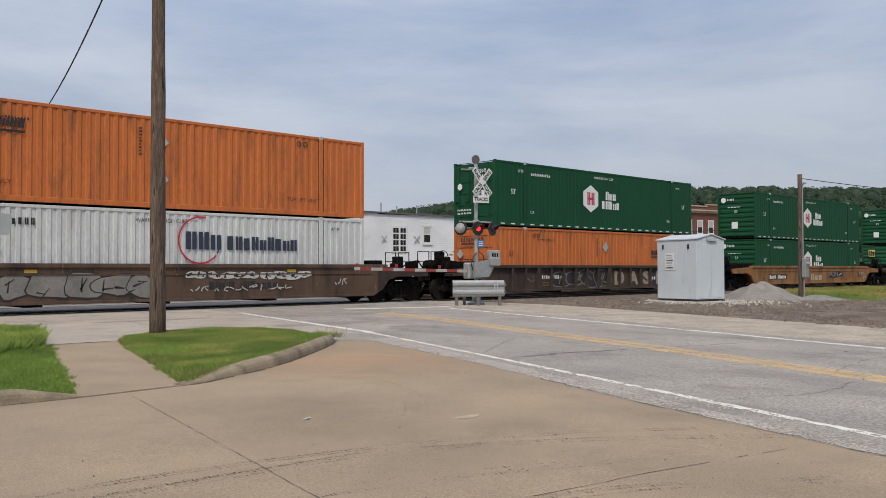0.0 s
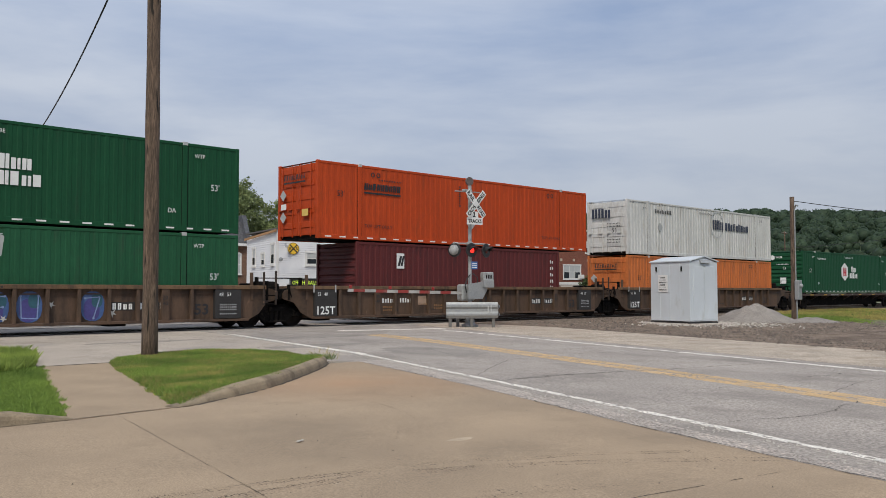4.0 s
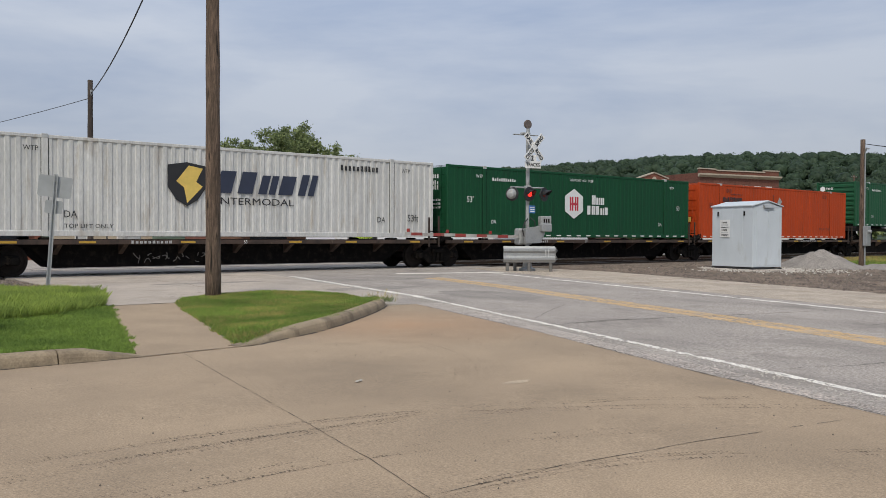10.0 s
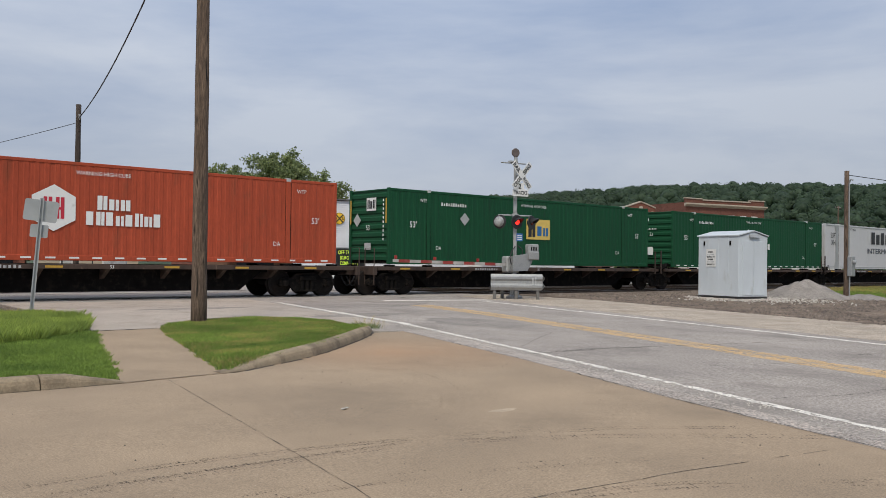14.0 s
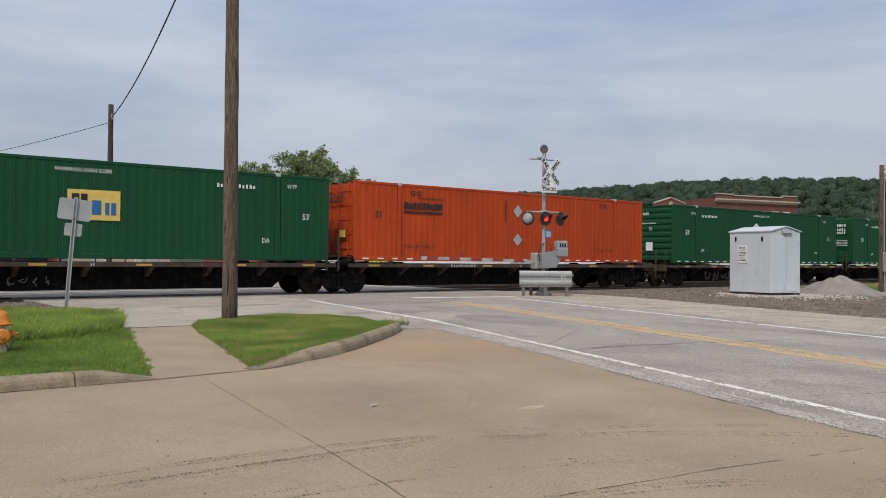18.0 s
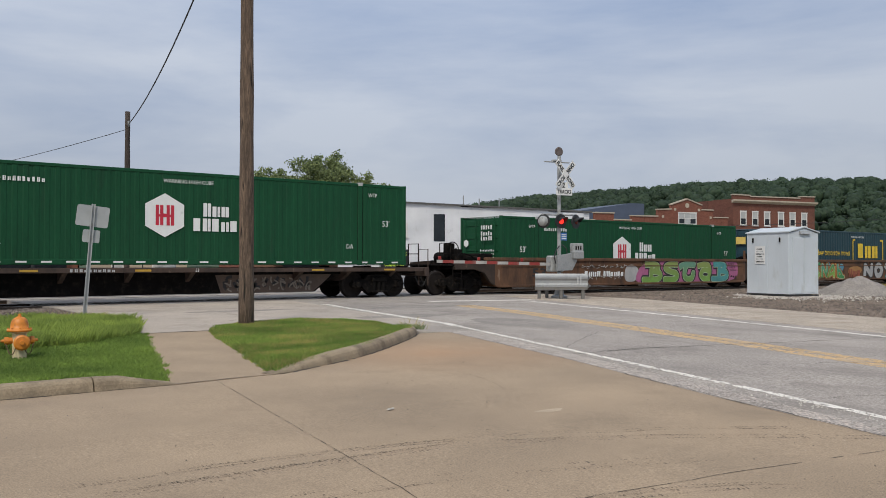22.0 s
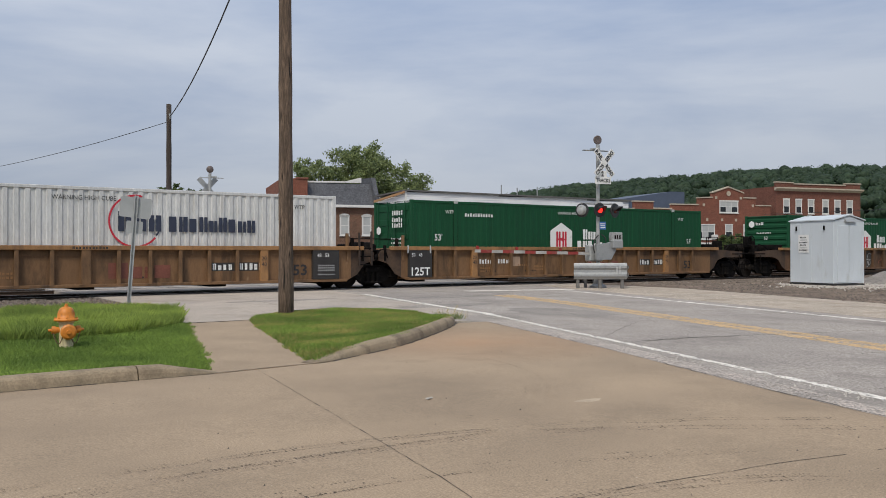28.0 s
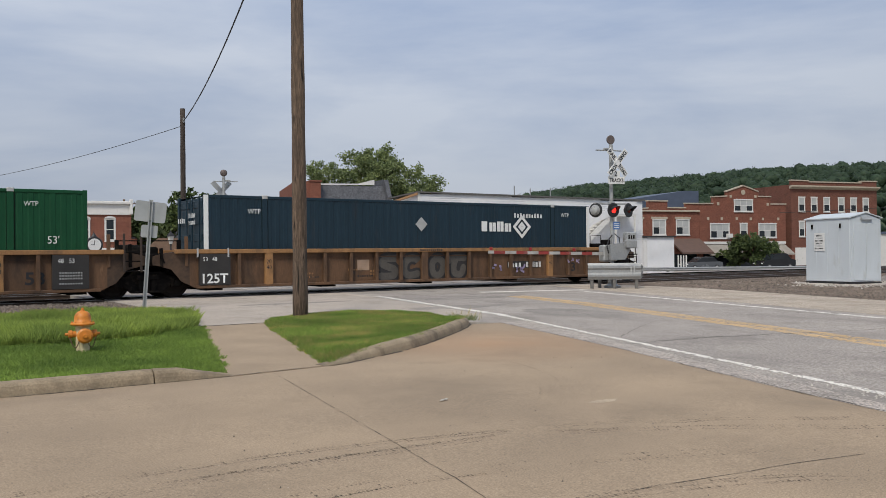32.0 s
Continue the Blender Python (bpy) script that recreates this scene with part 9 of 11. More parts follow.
DARK_ROOF = material("black_roof_edge", (0.03, 0.03, 0.032), 0.8, var=0.2, scale=2)
GLASS = material("dark_window_glass", (0.02, 0.024, 0.028), 0.2, var=0.3, scale=0.7, spec=0.35, gloss_var=0.03)
BLIND = material("pale_window_blind", (0.42, 0.43, 0.42), 0.7, var=0.1, scale=1)
AWNING_PALE = material("faded_grey_awning", (0.30, 0.275, 0.24), 0.85, var=0.15, scale=2)
AWNING = material("brown_awning", (0.12, 0.075, 0.06), 0.85, var=0.15, scale=2)
BEIGE = material("beige_stucco", (0.42, 0.36, 0.27), 0.9, var=0.1, scale=0.6, dirt=(0.28, 0.24, 0.18), dirt_amount=0.2)


def window(parent, x, y, z0, w, h, trim=TRIM, arch=False, mullions=1, name="window", blind=False):
    """A sash window set in a wall that faces -y, lower left corner at x, z0."""
    s = Shape()
    s.box(x - 0.03, x + w + 0.03, y - 0.06, y + 0.12, z0, z0 + 0.09, 0.01)
    s.box(x - 0.06, x + w + 0.06, y - 0.07, y + 0.12, z0 + h - 0.12, z0 + h + 0.04, 0.01)
    for q in (x - 0.03, x + w - 0.09):
        s.box(q, q + 0.12, y - 0.05, y + 0.12, z0 + 0.09, z0 + h - 0.1, 0.01)
    if arch:
        pts = [(x + w / 2 + (w / 2 + 0.08) * math.cos(math.radians(a)), z0 + h - 0.1 + 0.28 * math.sin(math.radians(a))) for a in range(0, 181, 20)]
        s.prism(pts, y - 0.07, y + 0.08, "y")
    f = part(name, s, trim, parent, "white framed sash window")
    part("sill", Shape().box(x - 0.07, x + w + 0.07, y - 0.12, y + 0.05, z0 - 0.09, z0, 0.01), trim, f)
    pw = (w - 0.18) / mullions
    for k in range(mullions):
        for j in range(2):
            zz = z0 + 0.09 + j * (h - 0.19) / 2
            part("pane", Shape().box(x + 0.09 + k * pw + 0.03, x + 0.09 + (k + 1) * pw - 0.03, y - 0.035 + 0.012 * j, y - 0.02 + 0.012 * j, zz + 0.03, zz + (h - 0.19) / 2 - 0.03), BLIND if blind or not (arch or (j == 0 and k % 2 == 0)) else GLASS, f)
        part("sash", Shape().box(x + 0.09 + k * pw, x + 0.09 + (k + 1) * pw, y - 0.018, y + 0.05, z0 + 0.09, z0 + h - 0.1), trim, f)
    return f


K = 1.21


def kz(z):
    return 1.25 + (z - 1.25) * K


BASE = (79.06 * K, 52.67 * K)
TOWN = -14.0


def row_building(name, label, brick, s0, s1, top, depth, wins, ground=-0.95):
    """A brick shop front; s runs along the street, heights as seen."""
    b = thing(name, pose(BASE[0], BASE[1], 0, 0, 0, TOWN), label, "building", group="brick shops along the street")
    w = Shape()
    top = [(x * K, kz(z)) for x, z in top]
    w.prism([(s0 * K, ground), (s1 * K, ground)] + top[::-1], 0, 0.35, "y")
    part("front_wall", w, brick, b)
    zt = min(z for _, z in top) - 0.3
    part("side_wall", Shape().box(s0 * K, s0 * K + 0.35, 0.35, depth, ground, zt), brick, b)
    part("side_wall", Shape().box(s1 * K - 0.35, s1 * K, 0.35, depth, ground, zt), brick, b)
    part("back_wall", Shape().box(s0 * K, s1 * K, depth, depth + 0.3, ground, zt), brick, b)
    part("roof", Shape().box(s0 * K + 0.3, s1 * K - 0.3, 0.3, depth, zt - 0.4, zt - 0.2), DARK_ROOF, b)
    for a, c in zip(top, top[1:]):
        if abs(a[0] - c[0]) > 0.3:
            part("coping", Shape().prism([(a[0] - 0.05, a[1]), (c[0] + 0.05, c[1]), (c[0] + 0.05, c[1] + 0.14), (a[0] - 0.05, a[1] + 0.14)], -0.1, 0.42, "y"), STONE_TRIM, b)
    for x, z0, x1, z1, n in wins:
        window(b, x * K, 0.0, kz(z0), (x1 - x) * K, (z1 - z0) * K, mullions=n)
    return b


shop_1 = row_building("brick_shop", "two-storey red brick shop with white sash windows", BRICK, -19.3, -11.25,
                      [(-19.3, 5.3), (-17.6, 5.3), (-17.05, 5.35), (-17.05, 6.03), (-14.85, 6.03), (-14.85, 5.4), (-12.8, 5.4), (-12.8, 5.83), (-11.25, 5.83)], 16,
                      [(-19.14, 2.9, -17.68, 4.34, 2), (-16.53, 2.85, -15.07, 4.35, 2), (-13.9, 2.85, -12.4, 4.36, 2)])
part("awning", Shape().prism([(-2.6, 0.95), (-2.6, 1.15), (0.0, kz(2.5)), (0.0, kz(2.3))], -14.7 * K, -11.2 * K, "x"), AWNING, shop_1, "brown shingled shop awning")
part("shop_window", Shape().box(-18.5 * K, -11.6 * K, -0.04, 0.0, -0.6, 0.95), GLASS, shop_1, "dark shop front glass")
part("cornice", Shape().box(-19.3 * K, -11.25 * K, -0.22, 0.0, kz(5.05), kz(5.05) + 0.2, 0.03), STONE_TRIM, shop_1)
shop_2 = row_building("brick_shop", "red brick shop with a gabled parapet and wide windows", BRICK, -11.22, -0.75,
                      [(-11.22, 5.83), (-9.65, 5.85), (-9.64, 6.52), (-8.0, 6.6), (-8.0, 7.05), (-6.0, 7.67), (-4.15, 7.1), (-4.15, 6.62), (-2.63, 6.62), (-2.62, 5.87), (-0.75, 5.89)], 18,
                      [(-9.96, 2.49, -7.71, 3.97, 3), (-6.41, 2.56, -5.54, 4.0, 1), (-4.15, 2.56, -1.97, 3.99, 3), (-7.1, 5.14, -4.84, 6.35, 3)])
part("awning", Shape().prism([(-1.7, 0.75), (-1.7, 0.9), (0.0, kz(1.9)), (0.0, kz(1.75))], -11.1 * K, -6.9 * K, "x"), AWNING_PALE, shop_2, "grey sloping shop awning")
part("awning", Shape().prism([(-1.7, 0.75), (-1.7, 0.9), (0.0, kz(1.9)), (0.0, kz(1.75))], -4.6 * K, -0.9 * K, "x"), AWNING_PALE, shop_2, "grey sloping shop awning")
part("sign_band", Shape().box(-10.9 * K, -0.8 * K, -0.1, 0.0, kz(1.92), kz(2.18), 0.02), TRIM, shop_2, "white band above the shop fronts")
part("shop_window", Shape().box(-10.8 * K, -1.0 * K, -0.04, 0.0, -0.6, 1.2), GLASS, shop_2, "dark shop front glass")
for x0, x1, z in ((-19.3, -17.5, 4.34), (-16.7, -14.9, 4.35), (-14.05, -12.25, 4.36)):
    part("lintel", Shape().box(x0 * K, x1 * K, -0.1, 0.02, kz(z), kz(z) + 0.26, 0.02), STONE_TRIM, shop_1, "pale stone lintel over a window")
for x, z in ((-10.2, 4.3), (-8.6, 4.3), (-7.5, 6.5), (-6.8, 4.3), (-5.1, 4.3), (-4.5, 6.5), (-3.6, 4.3), (-1.7, 4.3), (-9.0, 5.75), (-3.0, 5.75)):
    part("stone_inset", Shape().box(x * K - 0.16, x * K + 0.16, -0.05, 0.0, kz(z), kz(z) + 0.32, 0.02), STONE_TRIM, shop_2)
part("roundel", Shape().lathe([(0.3, 0.0), (0.3, -0.06), (0.2, -0.07)], 16, (-6.0 * K, 0, kz(7.05)), "y"), STONE_TRIM, shop_2)
part("air_conditioner", Shape().box(-8.1 * K, -7.5 * K, -0.4, 0.05, kz(2.55), kz(2.95), 0.03), TRIM, shop_2, "white window air conditioner")
shop_3 = row_building("brick_shop", "taller dark red brick building with a stone cornice", BRICK_DARK, 0.0, 11.35,
                      [(0.0, 8.33), (2.2, 8.3), (2.3, 8.2), (9.2, 8.22), (9.3, 8.4), (11.35, 8.42)], 7.5,
                      [(a, 5.2, a + 0.8, 6.7, 1) for a in (0.91, 2.52, 4.16, 6.1, 7.74, 9.42)] + [(a, 2.65, a + 0.7, 4.25, 1) for a in (0.95, 2.6, 4.2, 6.1, 7.8, 9.4)])
part("cornice", Shape().prism([(-0.45, kz(7.72)), (0.0, kz(7.5)), (0.0, kz(7.82)), (-0.45, kz(7.86))], -0.3, 11.5 * K, "x"), STONE_TRIM, shop_3, "pale stone cornice")
part("shop_window", Shape().box(0.5, 11.0 * K, -0.05, 0.0, -0.6, 1.6), TRIM, shop_3, "white shop front frame")
part("blue_roof", Shape().prism([(-9.6 * K, 7.0), (0.5 * K, 7.0), (0.5 * K, 9.9), (-1.5 * K, 9.9), (-8.6 * K, 8.6)], 19, 30, "y"), BLUE_ROOF, shop_2, "blue-grey metal roof behind the parapet")
shop_4 = row_building("low_shop", "low white single-storey shop", TRIM, 11.5, 24, [(11.5, 3.0), (24, 3.1)], 14, [])
part("coping", Shape().box(11.5 * K, 24 * K, -0.15, 0.0, kz(2.9), kz(3.15)), BLUE_ROOF, shop_4)


# white clapboard building by the crossing
def clapboard(x0, x1, z0, ztop_a, ztop_b, y, step=0.15):
    s, z = Shape(), z0
    top = max(ztop_a, ztop_b)
    while z < top - 0.02:
        xa, xb = x0, x1
        if z + step > min(ztop_a, ztop_b) and ztop_a != ztop_b:
            f = (z + step * 0.5 - ztop_a) / (ztop_b - ztop_a)
            f = min(1, max(0, f))
            if ztop_a > ztop_b:
                xb = x0 + (x1 - x0) * f
            else:
                xa = x0 + (x1 - x0) * f
        if xb - xa > 0.05:
            s.face([(xa, y - 0.026, z), (xb, y - 0.026, z), (xb, y, z + step), (xa, y, z + step)])
            s.face([(xa, y, z), (xb, y, z), (xb, y - 0.026, z), (xa, y - 0.026, z)])
        z += step
    return s


wb = thing("clapboard_building", pose(33.67, 52.06, 0, 0, 0, TOWN), "white clapboard building with a sloping flat roof", "building")
GZ = -0.9
part("wall", clapboard(0.0, 18.6, GZ, 5.62, 5.25, 0.0), SIDING, wb, "white clapboard wall")
side = part("wall", clapboard(0.0, 7.1, GZ, 5.2, 5.7, 0.0), SIDING, wb, "white clapboard end wall")
side.matrix_basis = pose(0, 7.1, 0, 0, 0, -90)
part("back_wall", Shape().box(0.05, 18.5, 6.9, 7.1, GZ, 5.0), SIDING, wb)
part("back_wall", Shape().box(18.4, 18.6, 0.05, 6.9, GZ, 5.0), SIDING, wb)
part("inner_wall", Shape().box(0.06, 18.5, 0.06, 0.2, GZ, 5.1).box(0.06, 0.2, 0.06, 6.95, GZ, 5.1), SIDING, wb)
part("corner_board", Shape().box(-0.06, 0.08, -0.06, 0.08, GZ, 5.66, 0.01), TRIM, wb)
GREY_ROOF = material("grey_felt_roof", (0.10, 0.098, 0.095), 0.85, var=0.2, scale=1.5)
part("roof", Shape().prism([(-0.15, 5.62), (18.75, 5.25), (18.75, 5.37), (-0.15, 5.72)], -0.18, 7.25, "y"), GREY_ROOF, wb, "grey low-pitched roof")
part("fascia", Shape().prism([(7.2, 5.34), (-0.16, 5.62), (-0.16, 5.46), (7.2, 5.17)], -0.2, -0.13, "x"), material("raw_wood_fascia", (0.36, 0.2, 0.09), 0.8), wb, "raw timber fascia board")
for x, h in ((9.4, 1.1), (10.8, 0.9), (12.6, 1.0)):
    part("vent_pipe", Shape().rod((x, 4.0, 5.3), (x, 4.0, 5.5 + h), 0.05, 8), GALV, wb, "pale roof vent pipe")
for x, w, h in ((1.1, 0.3, 0.4), (2.3, 0.9, 0.2), (6.0, 1.3, 0.25)):
    part("roof_hatch", Shape().prism([(x, 5.4), (x + w, 5.4), (x + w, 5.6 + h), (x, 5.6 + h * 0.6)], 3.0, 3.9, "y"), DARK_ROOF, wb, "dark raised roof hatch")
window(wb, 2.1, -0.02, 3.13, 0.9, 0.97)
part("tall_window", Shape().box(5.1, 6.0, -0.05, 0.03, 2.82, 4.82, 0.01), GLASS, wb, "tall dark boarded window")
dr = part("french_door", Shape().box(8.36, 9.70, -0.07, 0.04, 2.5, 4.55, 0.01), TRIM, wb, "white french door with small panes")
for k in (0, 1):
    for j in range(4):
        for i in range(2):
            x = 8.50 + 0.60 * k + 0.24 * i
            part("pane", Shape().box(x, x + 0.2, -0.085, -0.07, 2.66 + 0.46 * j, 3.02 + 0.46 * j), GLASS, dr)
window(wb, 11.02, -0.02, 3.25, 0.75, 1.4)
for x, w in ((7.45, 0.6), (10.15, 0.7)):
    c = part("cross_ornament", Shape().box(-0.5 * w, 0.5 * w, -0.07, -0.04, -0.04, 0.04), SIGN_BACK, wb, "crossed boards on the wall")
    c.matrix_basis = pose(x + w / 2, 0, 3.55, 0, 50, 0)
    c = part("cross_ornament", Shape().box(-0.5 * w, 0.5 * w, -0.1, -0.075, -0.04, 0.04), SIGN_BACK, wb)
    c.matrix_basis = pose(x + w / 2, 0, 3.55, 0, -50, 0)
for a, z0, z1 in ((4.85, 3.14, 4.55), (2.7, 3.12, 4.1), (0.5, 3.15, 4.7)):
    f = window(wb, 0, -0.02, z0, 0.8, z1 - z0)
    f.matrix_basis = pose(0, a + 0.8, 0, 0, 0, -90)
disc = part("warning_sign", Shape().rod((1.15, -0.06, 4.29), (1.15, -0.09, 4.29), 0.42, 28), SIGN_YELLOW, wb, "round yellow railway warning sign")
part("sign_rim", ring(0.41, 0.03, n=28).moved(pose(1.15, -0.095, 4.29)), BLACK, disc)
for ang in (45, -45):
    b = part("sign_cross", Shape().box(-0.39, 0.39, -0.008, 0.0, -0.045, 0.045), BLACK, disc)
    b.matrix_basis = pose(1.15, -0.092 - (0.004 if ang > 0 else 0), 4.29, 0, ang, 0)
for x in (0.84, 1.34):
    t = part("lettering", words("R", 0.2, MARK_BLACK, fat=0.02), None, disc)
    t.matrix_basis = pose(x, -0.104, 4.19)
part("wall_lamp", Shape().tube([(0.55, 0, 4.6), (0.55, -0.3, 4.65), (0.55, -0.4, 4.5)], 0.025, 6).lathe([(0.02, 4.52), (0.1, 4.46), (0.14, 4.36)], 10, (0.55, -0.42, 0)), GALV, wb, "barn-style wall lamp")
part("satellite_dish", Shape().lathe([(0.15, 0.0), (0.11, -0.03), (0.02, -0.05)], 14, (0.1, -0.45, 3.5), "y"), GALV, wb)
MENU = material("black_sign_board", (0.012, 0.013, 0.012), 0.4)
# letters given a weak glow of their own to keep them bright
MENU_GREEN = glow("glowing_yellow_green_letters", (0.55, 0.75, 0.06), 0.25)
board = thing("sign_board", pose(33.85, 50.75, 0, 0, 0, TOWN), "black letter board on wheels with yellow-green words", "sign board")
part("panel", Shape().box(0, 2.1, -0.1, 0, 0.85, 2.15, 0.02), MENU, board)
for k, row in enumerate(("OFF THE RAILS", "BURGER BAR", "COMING SOON")):
    t = part("lettering", words(row, 0.27, MENU_GREEN, 1.8 if k == 0 else 1.45, 0.01), None, board)
    t.matrix_basis = pose(0.15 if k == 0 else 0.3, -0.105, 1.74 - 0.38 * k)
part("frame", Shape().box(-0.05, 2.15, -0.12, 0.02, 2.15, 2.2).box(-0.05, 0, -0.12, 0.02, 0.0, 2.15).box(2.1, 2.15, -0.12, 0.02, 0.0, 2.15), GALV, board)
for x in (0.0, 2.1):
    part("leg", Shape().rod((x, -0.05, 0.9), (x, -0.05, -0.88), 0.035, 6), GALV, board)
stair = thing("outside_stair", pose(33.67, 52.06, 0, 0, 0, TOWN), "white boarded outside stair along the clapboard wall", "stair")
part("stair_side", Shape().prism([(11.3, 0.9), (11.9, 0.9), (15.4, 4.1), (15.4, 4.6)], -1.3, -1.22, "y"), TRIM, stair)
part("stair_side", Shape().prism([(11.3, 0.9), (11.9, 0.9), (15.4, 4.1), (15.4, 4.6)], -0.25, -0.17, "y"), TRIM, stair)
for k in range(14):
    part("tread", cached("tread", lambda: Shape().box(0, 0.3, -1.22, -0.25, 0, 0.04).mesh("tread", TRIM)), TRIM, stair).location = (11.6 + 0.27 * k, 0, 1.0 + 0.245 * k)
part("landing", Shape().box(15.3, 17.2, -1.3, -0.1, 4.0, 4.12), TRIM, stair)
part("landing_screen", Shape().prism([(12.5, 3.0), (15.4, 4.2), (17.2, 4.2), (17.2, 5.1), (15.4, 5.1)], -1.36, -1.31, "y"), SIDING, stair, "white boarded stair rail")
for x in (15.4, 17.1):
    part("stair_post", Shape().box(x - 0.06, x + 0.06, -1.3, -1.18, -0.9, 4.05), TRIM, stair)
annex = thing("clapboard_annex", pose(33.67, 52.06, 0, 0, 0, TOWN), "low white clapboard annex beside the larger building", "building")
part("wall", clapboard(18.62, 21.1, GZ, 2.4, 2.4, -0.6), SIDING, annex)
part("body", Shape().box(18.64, 21.08, -0.56, 4.0, GZ, 2.36), SIDING, annex)
part("roof", Shape().box(18.55, 21.2, -0.75, 4.1, 2.38, 2.5), DARK_ROOF, annex)
for k in range(4):
    part("railing", Shape().box(21.4 + 0.25 * k, 21.5 + 0.25 * k, -0.9, -0.84, -0.2, 0.95).moved(Matrix.Shear("XZ", 4, (0.18, 0.0))), TRIM, annex)

# brick house with a slate mansard behind it, street side turned to the crossing
mh = thing("brick_house", pose(33.66, 72.57, 0, 0, 0, TOWN), "brick house with a grey shingle mansard and arched windows", "building")
part("wall", Shape().box(0.6, 9.0, 0.0, 0.35, GZ, 5.5), BRICK_BROWN, mh)
part("wall", Shape().box(0.6, 0.95, 0.35, 16, GZ, 5.5), BRICK, mh)
part("wall", Shape().box(0.6, 9.0, 16, 16.3, GZ, 5.5), BRICK, mh)
part("parapet", Shape().prism([(0, 5.5), (16.3, 5.5), (16.3, 7.2), (12, 7.2), (12, 7.9), (3.5, 8.3), (0.0, 8.0)], 0.6, 1.3, "x"), BRICK, mh, "stepped brick gable parapet")
part("chimney", Shape().box(1.3, 2.3, -0.1, 0.9, 5.4, 8.05, 0.03).box(1.22, 2.38, -0.18, 0.98, 7.95, 8.1, 0.02), BRICK, mh)
part("mansard_roof", Shape().prism([(-0.35, 5.6), (0.0, 5.6), (1.1, 7.75), (4.5, 7.9), (4.5, 5.6)], 2.3, 8.6, "x"), SLATE_ROOF, mh, "grey shingled mansard roof")
part("end_parapet", Shape().prism([(-0.4, 5.5), (-0.4, 6.6), (0.8, 8.35), (4.5, 8.5), (4.5, 5.5)], 8.6, 9.0, "x"), SLATE_ROOF, mh)
part("parapet_trim", Shape().prism([(-0.2, 7.75), (5.0, 7.85), (5.0, 8.35), (3.4, 7.95), (-0.2, 7.9)], 1.0, 1.2, "y").moved(pose(2.7, 0, 0)), TRIM, mh)
part("eave_trim", Shape().box(2.3, 9.0, -0.45, 0.0, 5.42, 5.66, 0.02), TRIM, mh)
for x in (3.28, 5.35, 7.48):
    window(mh, x, 0.0, 2.84, 0.86, 1.85, arch=True, blind=True)
for a in (2.0, 5.5, 9.0, 12.5):
    for z in (1.2, 4.2):
        f = window(mh, 0, 0.0, z, 0.9, 2.0, arch=True)
        f.matrix_basis = pose(0.6, a + 0.9, 0, 0, 0, -90)
part("porch_window", Shape().box(3.6, 7.0, -0.06, 0.0, 0.2, 1.6), GLASS, mh)
part("porch_roof", Shape().box(2.4, 9.0, -2.2, 0.0, 1.7, 1.85), DARK_ROOF, mh)

# brick shop with a white cornice down the street
ls = thing("brick_shop", pose(12.2, 73.75, 0, 0, 0, -10), "red brick shop with a tall white cornice", "building", group="brick shops along the street")
part("wall", Shape().box(0, 7.0, 0, 0.35, GZ, 4.7), BRICK, ls)
part("side_wall", Shape().box(0, 0.35, 0.35, 15, GZ, 4.5), BRICK, ls)
part("side_wall", Shape().box(6.65, 7.0, 0.35, 15, GZ, 4.5), BRICK, ls)
part("roof", Shape().box(0.1, 6.9, 0.3, 15, 4.4, 4.6), DARK_ROOF, ls)
part("cornice", Shape().box(-0.05, 7.05, -0.12, 0.3, 4.65, 5.5, 0.02), TRIM, ls, "tall white painted cornice")
part("cornice_cap", Shape().box(-0.12, 7.12, -0.35, 0.35, 5.5, 5.74, 0.04), TRIM, ls)
for x in (-0.12, 6.87):
    part("cornice_end", Shape().box(x, x + 0.25, -0.38, 0.36, 4.7, 5.9, 0.03), TRIM, ls)
for x in (1.2, 3.1, 5.0):
    window(ls, x, 0.0, 2.57, 0.78, 1.8, arch=True)
part("awning", Shape().box(0.1, 7.3, -1.3, 0.0, 1.75, 1.98, 0.03), TRIM, ls, "white flat shop canopy")
part("shop_window", Shape().box(0.4, 6.6, -0.05, 0.0, -0.5, 1.7), GLASS, ls)
ls2 = thing("brick_shop", pose(4.6, 75.1, 0, 0, 0, -10), "low red brick shop beside a taller one", "building", group="brick shops along the street")
part("wall", Shape().box(0, 7.6, 0, 0.35, GZ, 3.1), BRICK, ls2)
part("coping", Shape().box(0, 7.6, -0.1, 0.4, 3.1, 3.3), STONE_TRIM, ls2)
part("roof", Shape().box(0, 7.6, 0.3, 14, 2.7, 2.9), DARK_ROOF, ls2)
bb = thing("beige_building", pose(26.0, 92.0, 0, 0, 0, TOWN), "low beige building with a shallow brown roof", "building")
part("wall", Shape().box(0, 9.5, 0, 9, GZ, 1.9), BEIGE, bb)
part("roof", Shape().prism([(-0.5, 1.9), (10.0, 1.9), (9.0, 3.0), (1.0, 3.2)], -0.5, 9.5, "y"), material("brown_roof", (0.2, 0.13, 0.09), 0.85, var=0.15), bb)
window(bb, 2, 0, 0.0, 1.2, 1.3)
window(bb, 6, 0, 0.0, 1.2, 1.3)
br2 = thing("brick_shop", pose(24.2, 96.0, 0, 0, 0, TOWN), "dark brick shop far down the street", "building")
part("wall", Shape().box(-6, 1.6, 0, 10, GZ, 3.2), BRICK, br2)
part("roof", Shape().box(-6, 1.6, 0, 10, 3.2, 3.4), DARK_ROOF, br2)
for k in range(3):
    window(br2, -5.4 + 2.2 * k, 0, 0.4, 1.1, 1.6)
